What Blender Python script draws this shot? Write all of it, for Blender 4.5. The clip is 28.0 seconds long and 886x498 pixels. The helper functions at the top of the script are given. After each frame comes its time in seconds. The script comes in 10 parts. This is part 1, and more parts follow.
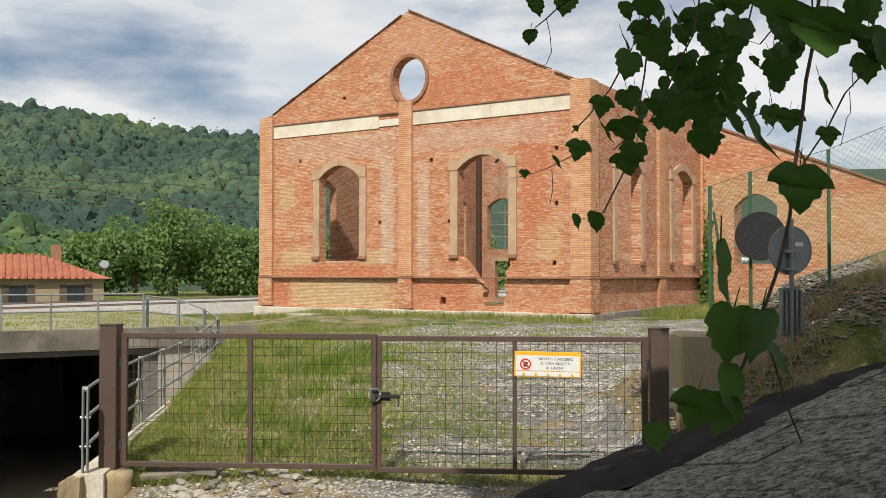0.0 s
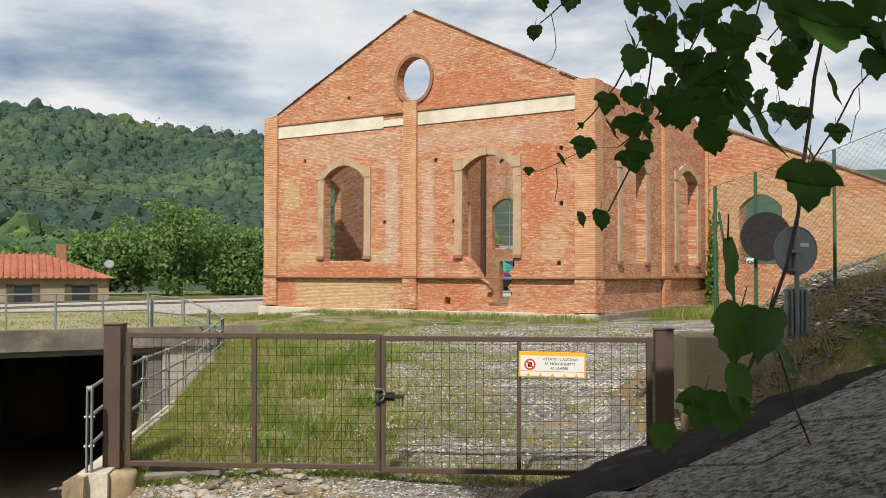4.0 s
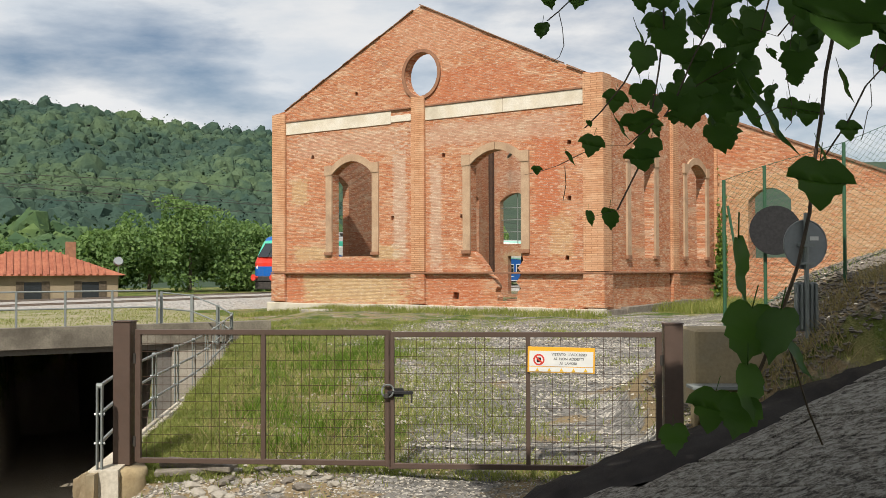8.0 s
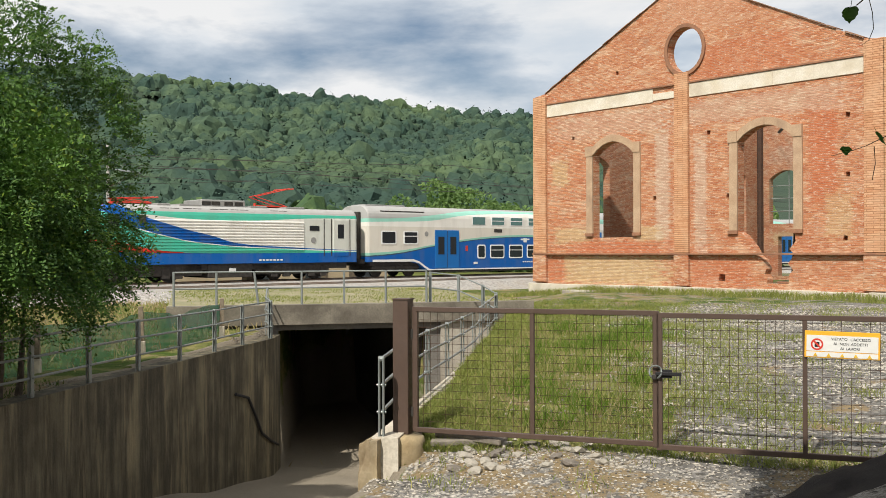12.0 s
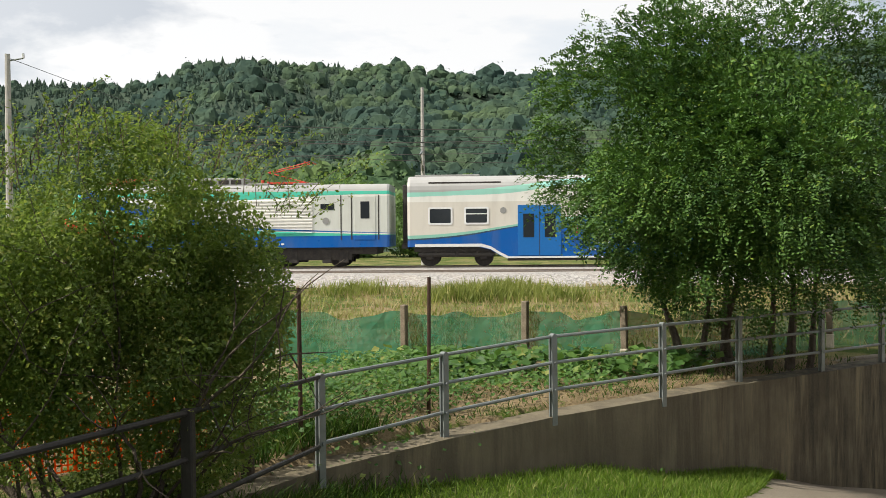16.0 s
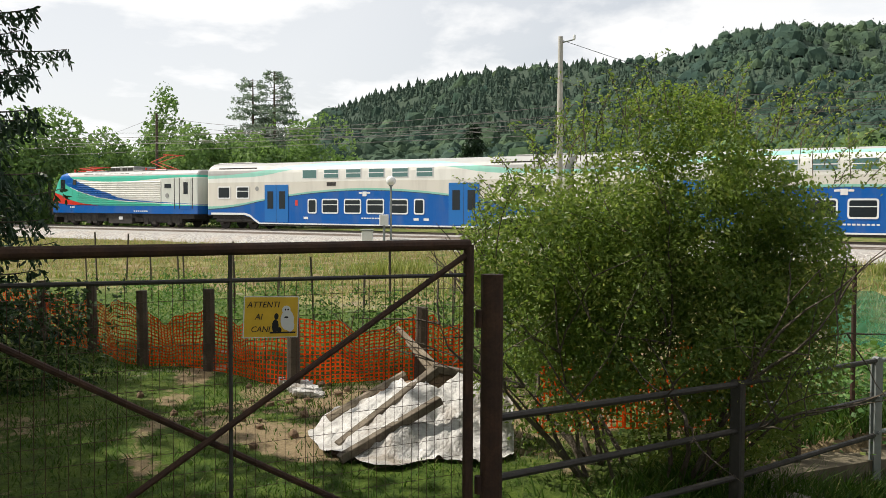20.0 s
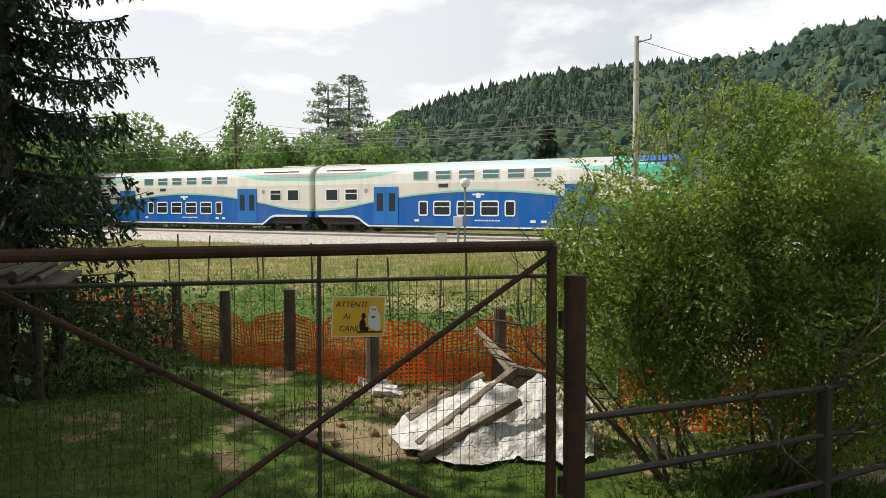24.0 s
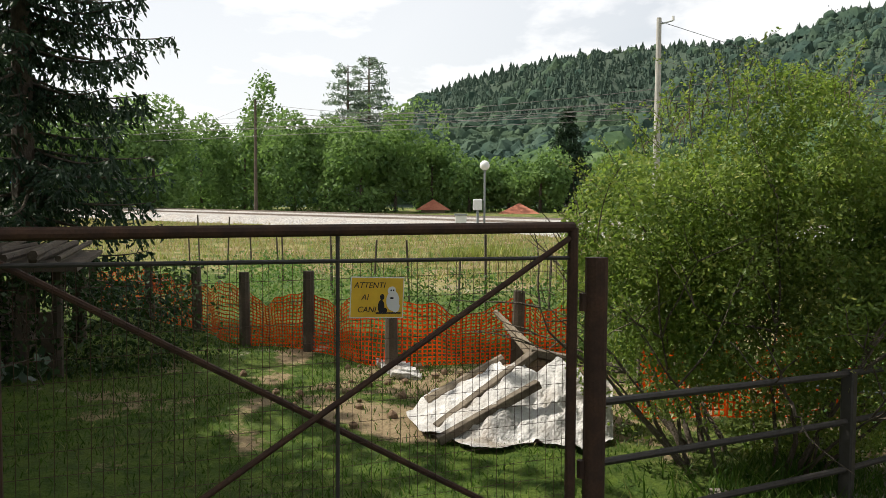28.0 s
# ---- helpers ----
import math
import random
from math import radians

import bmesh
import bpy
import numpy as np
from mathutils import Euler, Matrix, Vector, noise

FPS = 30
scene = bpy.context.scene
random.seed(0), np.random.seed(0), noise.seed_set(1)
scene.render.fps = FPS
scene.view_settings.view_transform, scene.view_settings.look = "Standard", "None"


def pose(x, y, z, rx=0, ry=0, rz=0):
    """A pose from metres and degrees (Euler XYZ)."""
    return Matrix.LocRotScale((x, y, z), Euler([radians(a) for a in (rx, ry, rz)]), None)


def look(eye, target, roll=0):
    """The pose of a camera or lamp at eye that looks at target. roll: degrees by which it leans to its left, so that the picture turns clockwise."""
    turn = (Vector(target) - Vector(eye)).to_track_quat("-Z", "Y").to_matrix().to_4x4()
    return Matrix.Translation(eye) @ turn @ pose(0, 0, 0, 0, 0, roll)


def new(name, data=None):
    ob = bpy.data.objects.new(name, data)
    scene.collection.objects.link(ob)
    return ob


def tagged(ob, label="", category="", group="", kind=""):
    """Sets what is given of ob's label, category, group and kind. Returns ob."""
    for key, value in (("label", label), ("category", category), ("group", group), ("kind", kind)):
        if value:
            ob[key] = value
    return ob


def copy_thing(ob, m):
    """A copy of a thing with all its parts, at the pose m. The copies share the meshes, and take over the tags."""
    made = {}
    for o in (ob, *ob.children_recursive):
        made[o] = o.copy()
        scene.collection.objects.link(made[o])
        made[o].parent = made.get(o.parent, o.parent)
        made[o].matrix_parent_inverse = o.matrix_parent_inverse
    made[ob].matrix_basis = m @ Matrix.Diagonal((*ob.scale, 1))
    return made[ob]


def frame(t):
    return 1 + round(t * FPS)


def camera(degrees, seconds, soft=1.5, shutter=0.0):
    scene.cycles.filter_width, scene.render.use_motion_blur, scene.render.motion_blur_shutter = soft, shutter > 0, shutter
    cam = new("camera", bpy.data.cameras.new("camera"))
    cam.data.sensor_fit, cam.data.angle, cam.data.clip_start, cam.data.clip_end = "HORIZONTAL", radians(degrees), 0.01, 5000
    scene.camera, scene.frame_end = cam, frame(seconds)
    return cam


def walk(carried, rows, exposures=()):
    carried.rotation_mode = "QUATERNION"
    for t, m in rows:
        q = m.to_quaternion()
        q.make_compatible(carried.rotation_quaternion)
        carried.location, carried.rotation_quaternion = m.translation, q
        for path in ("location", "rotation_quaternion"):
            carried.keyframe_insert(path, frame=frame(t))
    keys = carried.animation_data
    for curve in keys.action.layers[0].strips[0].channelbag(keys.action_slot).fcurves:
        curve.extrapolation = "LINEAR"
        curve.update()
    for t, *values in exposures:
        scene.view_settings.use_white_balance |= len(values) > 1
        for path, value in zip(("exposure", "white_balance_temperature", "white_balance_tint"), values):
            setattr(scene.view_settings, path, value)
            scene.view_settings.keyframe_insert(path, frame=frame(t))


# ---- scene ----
cam = camera(48.5, 28.0, soft=0.75)
walk(cam, [
    (0.0, pose(0.000, 0.005, 1.753, 91.40, -0.04, -0.00)),
    (0.5, pose(-0.000, 0.022, 1.754, 91.36, -0.15, 0.09)),
    (1.0, pose(0.008, 0.039, 1.752, 91.36, -0.19, 0.21)),
    (1.5, pose(-0.007, 0.047, 1.751, 91.33, -0.14, 0.23)),
    (2.0, pose(-0.005, 0.035, 1.756, 91.34, -0.33, 0.32)),
    (2.5, pose(-0.005, 0.027, 1.752, 91.36, -0.17, 0.33)),
    (3.0, pose(-0.001, 0.002, 1.755, 91.38, -0.07, 0.28)),
    (3.5, pose(0.003, 0.016, 1.753, 91.41, -0.13, 0.25)),
    (5.5, pose(-0.001, 0.033, 1.747, 91.34, 0.05, 0.42)),
    (6.0, pose(-0.001, 0.042, 1.751, 91.27, 0.06, 0.51)),
    (6.5, pose(-0.001, 0.057, 1.736, 91.27, -0.04, 0.58)),
    (7.0, pose(0.001, 0.055, 1.754, 91.09, -0.05, 0.60)),
    (7.5, pose(-0.001, 0.036, 1.753, 91.09, 0.07, 0.71)),
    (8.0, pose(0.003, 0.036, 1.759, 91.12, 0.19, 0.75)),
    (8.5, pose(0.004, 0.029, 1.756, 91.07, 0.36, 0.96)),
    (9.0, pose(-0.002, 0.050, 1.749, 90.99, 0.45, 1.00)),
    (9.5, pose(-0.008, 0.046, 1.752, 90.87, 0.56, 1.10)),
    (10.0, pose(-0.009, 0.034, 1.751, 90.77, 0.67, 1.41)),
    (10.5, pose(-0.018, 0.035, 1.744, 90.77, 0.72, 1.79)),
    (11.0, pose(-0.034, -0.054, 1.753, 90.42, 0.71, 6.95)),
    (11.5, pose(-0.056, -0.128, 1.753, 90.33, 0.48, 10.27)),
    (12.0, pose(-0.072, -0.155, 1.752, 90.08, 0.21, 15.73)),
    (12.5, pose(-0.093, -0.128, 1.741, 90.04, 0.12, 20.53)),
    (14.5, pose(-0.190, 0.296, 1.663, 89.90, 0.80, 39.00)),
    (15.0, pose(-0.119, 0.219, 1.667, 89.68, 0.62, 46.23)),
    (15.5, pose(-0.048, 0.098, 1.688, 89.32, 0.27, 53.35)),
    (16.0, pose(0.020, 0.008, 1.691, 89.12, 0.51, 60.10)),
    (16.5, pose(0.036, -0.023, 1.692, 88.91, 0.22, 64.76)),
    (17.0, pose(0.010, -0.028, 1.681, 88.77, 0.40, 70.60)),
    (17.5, pose(0.013, -0.066, 1.681, 88.48, 0.42, 75.15)),
    (18.0, pose(-0.039, -0.118, 1.675, 88.26, 0.35, 80.04)),
    (18.5, pose(-0.024, -0.121, 1.677, 88.10, 0.02, 82.81)),
    (19.0, pose(-0.028, -0.143, 1.680, 87.96, -0.18, 85.62)),
    (19.5, pose(-0.014, -0.157, 1.680, 87.78, -0.19, 88.31)),
    (20.0, pose(-0.008, -0.165, 1.682, 87.53, -0.26, 90.32)),
    (20.5, pose(-0.005, -0.174, 1.679, 87.45, -0.26, 91.75)),
    (21.0, pose(0.016, -0.178, 1.679, 87.38, -0.10, 93.48)),
    (21.5, pose(-0.004, -0.184, 1.683, 87.66, -0.35, 93.84)),
    (23.5, pose(0.064, -0.215, 1.686, 87.73, -0.18, 94.46)),
    (24.0, pose(0.053, -0.222, 1.681, 87.62, -0.09, 94.56)),
    (24.5, pose(0.029, -0.216, 1.678, 87.49, -0.10, 94.81)),
    (25.0, pose(0.022, -0.216, 1.674, 87.40, -0.02, 94.81)),
    (25.5, pose(0.023, -0.218, 1.674, 87.25, 0.01, 95.08)),
    (26.0, pose(0.018, -0.226, 1.672, 87.19, -0.27, 95.08)),
    (26.5, pose(0.007, -0.229, 1.670, 87.05, -0.21, 95.28)),
    (27.0, pose(-0.003, -0.233, 1.669, 86.98, -0.30, 95.47)),
    (27.5, pose(-0.008, -0.237, 1.667, 86.81, -0.28, 95.63)),
    (28.0, pose(-0.009, -0.230, 1.667, 86.62, -0.36, 95.69)),
], exposures=[(0.0, 0.0, 6550, 10), (10.5, 0.0, 6550, 10), (14.5, 0.18, 6550, 10), (21.0, 0.18, 6550, 10), (25.0, 0.21, 6550, 10), (28.0, 0.30, 6550, 10)])

# ---- sky and sun: afternoon sun from the left-hand side, broken cloud ----
SUN_AZ, SUN_EL = 167.0, 48.0      # degrees left of the first view, and above the horizon


def sky_world():
    w = bpy.data.worlds.new("sky")
    w.use_nodes = True
    nt = w.node_tree
    nt.nodes.clear()
    out = nt.nodes.new("ShaderNodeOutputWorld")
    bg = nt.nodes.new("ShaderNodeBackground")
    sky = nt.nodes.new("ShaderNodeTexSky")
    sky.sky_type = "NISHITA"
    sky.sun_disc = False
    sky.sun_elevation, sky.sun_rotation = radians(SUN_EL), radians(-SUN_AZ)
    sky.dust_density, sky.ozone_density = 1.6, 2.0
    tc = nt.nodes.new("ShaderNodeTexCoord")
    sep = nt.nodes.new("ShaderNodeSeparateXYZ")
    nt.links.new(tc.outputs["Generated"], sep.inputs[0])
    # flatten the dome so that clouds lie in a layer and thin out towards the horizon
    den = nt.nodes.new("ShaderNodeMath")
    den.operation = "ADD"
    den.inputs[1].default_value = 0.55
    nt.links.new(sep.outputs[2], den.inputs[0])
    comb = nt.nodes.new("ShaderNodeCombineXYZ")
    for k in (0, 1):
        dv = nt.nodes.new("ShaderNodeMath")
        dv.operation = "DIVIDE"
        nt.links.new(sep.outputs[k], dv.inputs[0])
        nt.links.new(den.outputs[0], dv.inputs[1])
        nt.links.new(dv.outputs[0], comb.inputs[k])
    zz = nt.nodes.new("ShaderNodeMath")
    zz.operation = "MULTIPLY"
    zz.inputs[1].default_value = 4.0
    nt.links.new(sep.outputs[2], zz.inputs[0])
    nt.links.new(zz.outputs[0], comb.inputs[2])
    def cloud_noise(lift):
        off = nt.nodes.new("ShaderNodeVectorMath")
        off.operation = "ADD"
        off.inputs[1].default_value = (3.1, 1.7, lift)
        nt.links.new(comb.outputs[0], off.inputs[0])
        x = nt.nodes.new("ShaderNodeTexNoise")
        x.inputs["Scale"].default_value = 1.55
        x.inputs["Detail"].default_value = 9.0
        x.inputs["Roughness"].default_value = 0.55
        x.inputs["Distortion"].default_value = 0.15
        nt.links.new(off.outputs[0], x.inputs["Vector"])
        return x.outputs["Fac"]
    body, above = cloud_noise(0.0), cloud_noise(0.22)
    cover = nt.nodes.new("ShaderNodeValToRGB")
    cover.color_ramp.elements[0].position, cover.color_ramp.elements[1].position = 0.44, 0.58
    nt.links.new(body, cover.inputs[0])
    # a cloud is bright where it thins out upwards and grey underneath
    lee = nt.nodes.new("ShaderNodeMath")
    lee.operation = "SUBTRACT"
    nt.links.new(body, lee.inputs[0])
    nt.links.new(above, lee.inputs[1])
    shade = nt.nodes.new("ShaderNodeMapRange")
    shade.interpolation_type = "SMOOTHSTEP"
    for k, v in zip((1, 2), (-0.10, 0.11)):
        shade.inputs[k].default_value = v
    nt.links.new(lee.outputs[0], shade.inputs[0])
    tone = nt.nodes.new("ShaderNodeMix")
    tone.data_type = "RGBA"
    tone.inputs[6].default_value, tone.inputs[7].default_value = (7.0, 7.8, 8.7, 1), (9.8, 9.9, 10.0, 1)
    glare = nt.nodes.new("ShaderNodeMath")
    glare.operation, glare.use_clamp = "MULTIPLY_ADD", True
    glare.inputs[1].default_value = 1.15
    nt.links.new(shade.outputs[0], glare.inputs[2])
    nt.links.new(glare.outputs[0], tone.inputs[0])
    # clouds and haze glow towards the sun and are grey away from it
    dot = nt.nodes.new("ShaderNodeVectorMath")
    dot.operation = "DOT_PRODUCT"
    dot.inputs[1].default_value = (-math.sin(radians(SUN_AZ)) * math.cos(radians(SUN_EL)), math.cos(radians(SUN_AZ)) * math.cos(radians(SUN_EL)), math.sin(radians(SUN_EL)))
    nt.links.new(tc.outputs["Generated"], dot.inputs[0])
    glow = nt.nodes.new("ShaderNodeMapRange")
    for k, v in zip((1, 2, 3, 4), (-0.45, 0.35, 0.0, 1.0)):
        glow.inputs[k].default_value = v
    nt.links.new(dot.outputs["Value"], glow.inputs[0])
    nt.links.new(glow.outputs[0], glare.inputs[0])
    veil = nt.nodes.new("ShaderNodeMath")
    veil.operation, veil.use_clamp = "MULTIPLY_ADD", True
    veil.inputs[1].default_value = 0.74
    nt.links.new(glow.outputs[0], veil.inputs[0])
    nt.links.new(cover.outputs["Color"], veil.inputs[2])
    gain = nt.nodes.new("ShaderNodeMath")
    gain.operation = "MULTIPLY_ADD"
    gain.inputs[1].default_value, gain.inputs[2].default_value = 0.07, 1.03
    nt.links.new(glow.outputs[0], gain.inputs[0])
    lit = nt.nodes.new("ShaderNodeVectorMath")
    lit.operation = "SCALE"
    nt.links.new(tone.outputs[2], lit.inputs[0])
    low = nt.nodes.new("ShaderNodeMapRange")
    for k, v in zip((1, 2, 3, 4), (0.05, 0.6, 1.10, 0.85)):
        low.inputs[k].default_value = v
    nt.links.new(sep.outputs[2], low.inputs[0])
    gl = nt.nodes.new("ShaderNodeMath")
    gl.operation = "MULTIPLY"
    nt.links.new(gain.outputs[0], gl.inputs[0])
    nt.links.new(low.outputs[0], gl.inputs[1])
    nt.links.new(gl.outputs[0], lit.inputs["Scale"])
    mix = nt.nodes.new("ShaderNodeMix")
    mix.data_type = "RGBA"
    nt.links.new(veil.outputs[0], mix.inputs[0])
    nt.links.new(sky.outputs[0], mix.inputs[6])
    nt.links.new(lit.outputs[0], mix.inputs[7])
    nt.links.new(mix.outputs[2], bg.inputs[0])
    bg.inputs[1].default_value = 0.080
    nt.links.new(bg.outputs[0], out.inputs[0])
    scene.world = w


sky_world()
sun_data = bpy.data.lights.new("sun", "SUN")
sun_data.energy, sun_data.angle, sun_data.color = 5.0, radians(0.53), (1.0, 0.94, 0.84)
sun = new("sun", sun_data)
_sd = Vector((-math.sin(radians(SUN_AZ)) * math.cos(radians(SUN_EL)), math.cos(radians(SUN_AZ)) * math.cos(radians(SUN_EL)), math.sin(radians(SUN_EL))))
sun.matrix_basis = look(_sd * 60, (0, 0, 0))

# ---- materials ----


class NT:
    """Short hand for building a node material."""

    def __init__(self, name, rough=0.8, metal=0.0, spec=0.5):
        self.m = bpy.data.materials.new(name)
        self.m.use_nodes = True
        self.t = self.m.node_tree
        self.b = self.t.nodes["Principled BSDF"]
        self.b.inputs["Roughness"].default_value = rough
        self.b.inputs["Metallic"].default_value = metal
        self.b.inputs["Specular IOR Level"].default_value = spec
        self.co = None

    def n(self, kind, **kw):
        node = self.t.nodes.new(kind)
        for k, v in kw.items():
            node.inputs[k.replace("_", " ")].default_value = v
        return node

    def link(self, a, b):
        self.t.links.new(a, b)

    def coords(self):
        if self.co is None:
            self.co = self.t.nodes.new("ShaderNodeTexCoord").outputs["Object"]
        return self.co

    def noise(self, scale, detail=4.0, rough=0.55, vec=None, dist=0.0):
        x = self.n("ShaderNodeTexNoise", Scale=scale, Detail=detail, Roughness=rough, Distortion=dist)
        self.link(vec or self.coords(), x.inputs["Vector"])
        return x.outputs["Fac"]

    def ramp(self, fac, stops):
        r = self.t.nodes.new("ShaderNodeValToRGB")
        el = r.color_ramp.elements
        while len(el) < len(stops):
            el.new(0.5)
        for e, (p, c) in zip(el, stops):
            e.position = p
            e.color = (*c, 1) if len(c) == 3 else c
        self.link(fac, r.inputs[0])
        return r.outputs["Color"]

    def mixc(self, fac, a, b, mode="MIX"):
        x = self.t.nodes.new("ShaderNodeMix")
        x.data_type, x.blend_type = "RGBA", mode
        for s, v in ((x.inputs[0], fac), (x.inputs[6], a), (x.inputs[7], b)):
            if isinstance(v, (int, float)):
                s.default_value = v
            elif isinstance(v, tuple):
                s.default_value = (*v, 1) if len(v) == 3 else v
            else:
                self.link(v, s)
        return x.outputs[2]

    def math(self, op, a, b=0.0, clamp=False):
        x = self.t.nodes.new("ShaderNodeMath")
        x.operation, x.use_clamp = op, clamp
        for s, v in ((x.inputs[0], a), (x.inputs[1], b)):
            if isinstance(v, (int, float)):
                s.default_value = v
            else:
                self.link(v, s)
        return x.outputs[0]

    def rng(self, fac, a, b, c=0.0, d=1.0):
        x = self.n("ShaderNodeMapRange")
        self.link(fac, x.inputs[0])
        for k, v in zip((1, 2, 3, 4), (a, b, c, d)):
            x.inputs[k].default_value = v
        return x.outputs[0]

    def bump(self, height, strength=0.4, dist=0.02):
        x = self.n("ShaderNodeBump", Strength=strength, Distance=dist)
        self.link(height, x.inputs["Height"])
        self.link(x.outputs[0], self.b.inputs["Normal"])

    def color(self, c):
        if isinstance(c, tuple):
            self.b.inputs["Base Color"].default_value = (*c, 1)
        else:
            self.link(c, self.b.inputs["Base Color"])

    def rough(self, v):
        self.link(v, self.b.inputs["Roughness"])

    def xyz(self):
        s = self.t.nodes.new("ShaderNodeSeparateXYZ")
        self.link(self.coords(), s.inputs[0])
        return s.outputs

    def rand(self):
        return self.t.nodes.new("ShaderNodeObjectInfo").outputs["Random"]

    def island(self):
        return self.t.nodes.new("ShaderNodeNewGeometry").outputs["Random Per Island"]


def speckled(name, a, b, scale=6.0, fine=60.0, rough=0.85, bump=0.3, metal=0.0, dist=0.01, spec=0.4, dirt=None):
    """A surface of two tones, with fine grain and relief, and an optional dirt tone in large stains."""
    k = NT(name, rough, metal, spec)
    big = k.rng(k.noise(scale, 5), 0.35, 0.65)
    c = k.mixc(big, a, b)
    g = k.noise(fine, 3)
    c = k.mixc(k.rng(g, 0.3, 0.7, 0.0, 0.45), c, tuple(x * 0.55 for x in a))
    if dirt:
        c = k.mixc(k.rng(k.noise(scale * 0.37, 6, 0.65), 0.52, 0.7, 0, 0.8), c, dirt)
    k.color(c)
    k.bump(g, bump, dist)
    return k.m


def brick_mat(name, axis, greying=0.0):
    """Old mixed brickwork: orange, salmon and yellow bricks, lime joints, patched and stained."""
    k = NT(name, 0.92, 0.0, 0.2)
    x, y, z = k.xyz()
    u = x if axis == "x" else y
    cb = k.n("ShaderNodeCombineXYZ")
    k.link(u, cb.inputs[0])
    k.link(z, cb.inputs[1])
    br = k.n("ShaderNodeTexBrick")
    for a, b in (("Scale", 1.0), ("Brick Width", 0.23), ("Row Height", 0.062), ("Mortar Size", 0.009), ("Mortar Smooth", 0.4), ("Bias", 0.0)):
        br.inputs[a].default_value = b
    br.inputs["Color1"].default_value = (0, 0, 0, 1)
    br.inputs["Color2"].default_value = (1, 1, 1, 1)
    br.inputs["Mortar"].default_value = (0.5, 0.5, 0.5, 1)
    k.link(cb.outputs[0], br.inputs["Vector"])
    one = br.outputs["Color"]
    flat = k.n("ShaderNodeMapping")
    flat.inputs["Scale"].default_value = (1, 1, 3.5)
    k.link(k.coords(), flat.inputs[0])
    fl = flat.outputs[0]
    # each brick in its own tone, and drifts of redder and of paler brickwork
    c = k.ramp(one, [(0.0, (0.37, 0.115, 0.052)), (0.35, (0.50, 0.19, 0.088)), (0.75, (0.57, 0.26, 0.13)), (1.0, (0.66, 0.40, 0.25))])
    c = k.mixc(k.rng(k.noise(0.5, 7, 0.65, fl, 0.5), 0.47, 0.62, 0, 0.7), c, k.mixc(one, (0.44, 0.135, 0.06), (0.56, 0.21, 0.095)))
    c = k.mixc(k.rng(k.noise(0.75, 7, 0.7, fl), 0.50, 0.62, 0, 0.8), c, k.mixc(one, (0.55, 0.32, 0.19), (0.68, 0.49, 0.34)))
    wob = k.math("MULTIPLY", k.math("SUBTRACT", k.noise(2.6, 6, 0.72, fl), 0.5), 2.6)

    def patch(c, u0, v0, du, dv, tone, much):
        a = k.math("ABSOLUTE", k.math("DIVIDE", k.math("SUBTRACT", u, u0), du))
        b = k.math("ABSOLUTE", k.math("DIVIDE", k.math("SUBTRACT", z, v0), dv))
        return k.mixc(k.rng(k.math("ADD", k.math("MAXIMUM", a, b), wob), 1.15, 0.85, 0, much), c, tone)
    if axis == "x":
        yel, lime, red = k.mixc(one, (0.50, 0.36, 0.18), (0.66, 0.51, 0.29)), k.mixc(one, (0.55, 0.42, 0.31), (0.68, 0.60, 0.50)), k.mixc(one, (0.46, 0.12, 0.05), (0.56, 0.17, 0.07))
        for u0, v0, du, dv, tone, much in ((-12.3, 0.85, 2.9, 0.62, yel, 0.85), (-15.6, 0.85, 0.5, 0.6, red, 0.8), (-15.3, 5.3, 0.5, 0.55, yel, 0.7), (-14.6, 2.4, 1.0, 0.35, yel, 0.75), (-10.1, 2.35, 0.7, 0.4, yel, 0.75),
                                           (-9.5, 4.5, 0.35, 2.4, lime, 0.6), (-7.6, 3.9, 0.28, 2.3, lime, 0.55), (-11.9, 1.85, 2.6, 0.28, red, 0.8), (-6.6, 0.9, 1.4, 0.5, red, 0.7), (-2.3, 5.2, 0.55, 1.8, red, 0.85),
                                           (-5.2, 7.35, 3.6, 0.45, lime, 0.4), (-12.4, 7.35, 3.2, 0.5, lime, 0.35), (-1.7, 3.0, 0.5, 0.8, yel, 0.5), (-7.6, 11.7, 2.0, 0.9, k.mixc(one, (0.50, 0.22, 0.12), (0.62, 0.34, 0.21)), 0.75), (-5.6, 9.4, 2.3, 0.7, red, 0.6), (3.0, 4.6, 2.6, 1.6, yel, 0.5), (7.0, 3.4, 1.6, 1.8, yel, 0.4)):
            c = patch(c, u0, v0, du, dv, tone, much)
    # lime flecks along the courses, eroded dark joints, grey weathering
    c = k.mixc(k.rng(k.noise(4.0, 8, 0.78, fl), 0.53, 0.62, 0, 0.9), c, (0.72, 0.60, 0.48))
    c = k.mixc(k.rng(k.noise(5.5, 7, 0.75, fl), 0.58, 0.70, 0, 0.85), c, (0.17, 0.075, 0.042))
    c = k.mixc(k.rng(k.noise(0.8, 6, 0.7), 0.60, 0.74, 0, 0.4), c, (0.40, 0.30, 0.23))
    c = k.mixc(k.math("MULTIPLY", br.outputs["Fac"], k.rng(k.noise(1.7, 4), 0.4, 0.6, 0.35, 0.8)), c, (0.46, 0.33, 0.23))
    c = k.mixc(k.rng(k.noise(24, 3, 0.7), 0.35, 0.75, 0, 0.4), c, (0.24, 0.09, 0.045))
    # back and inner walls: a darker grey-brown mixed unevenly over the brick
    if greying:
        c = k.mixc(k.rng(k.noise(1.1, 5), 0.3, 0.7, greying * 0.6, greying), c, (0.13, 0.105, 0.085))
    k.color(c)
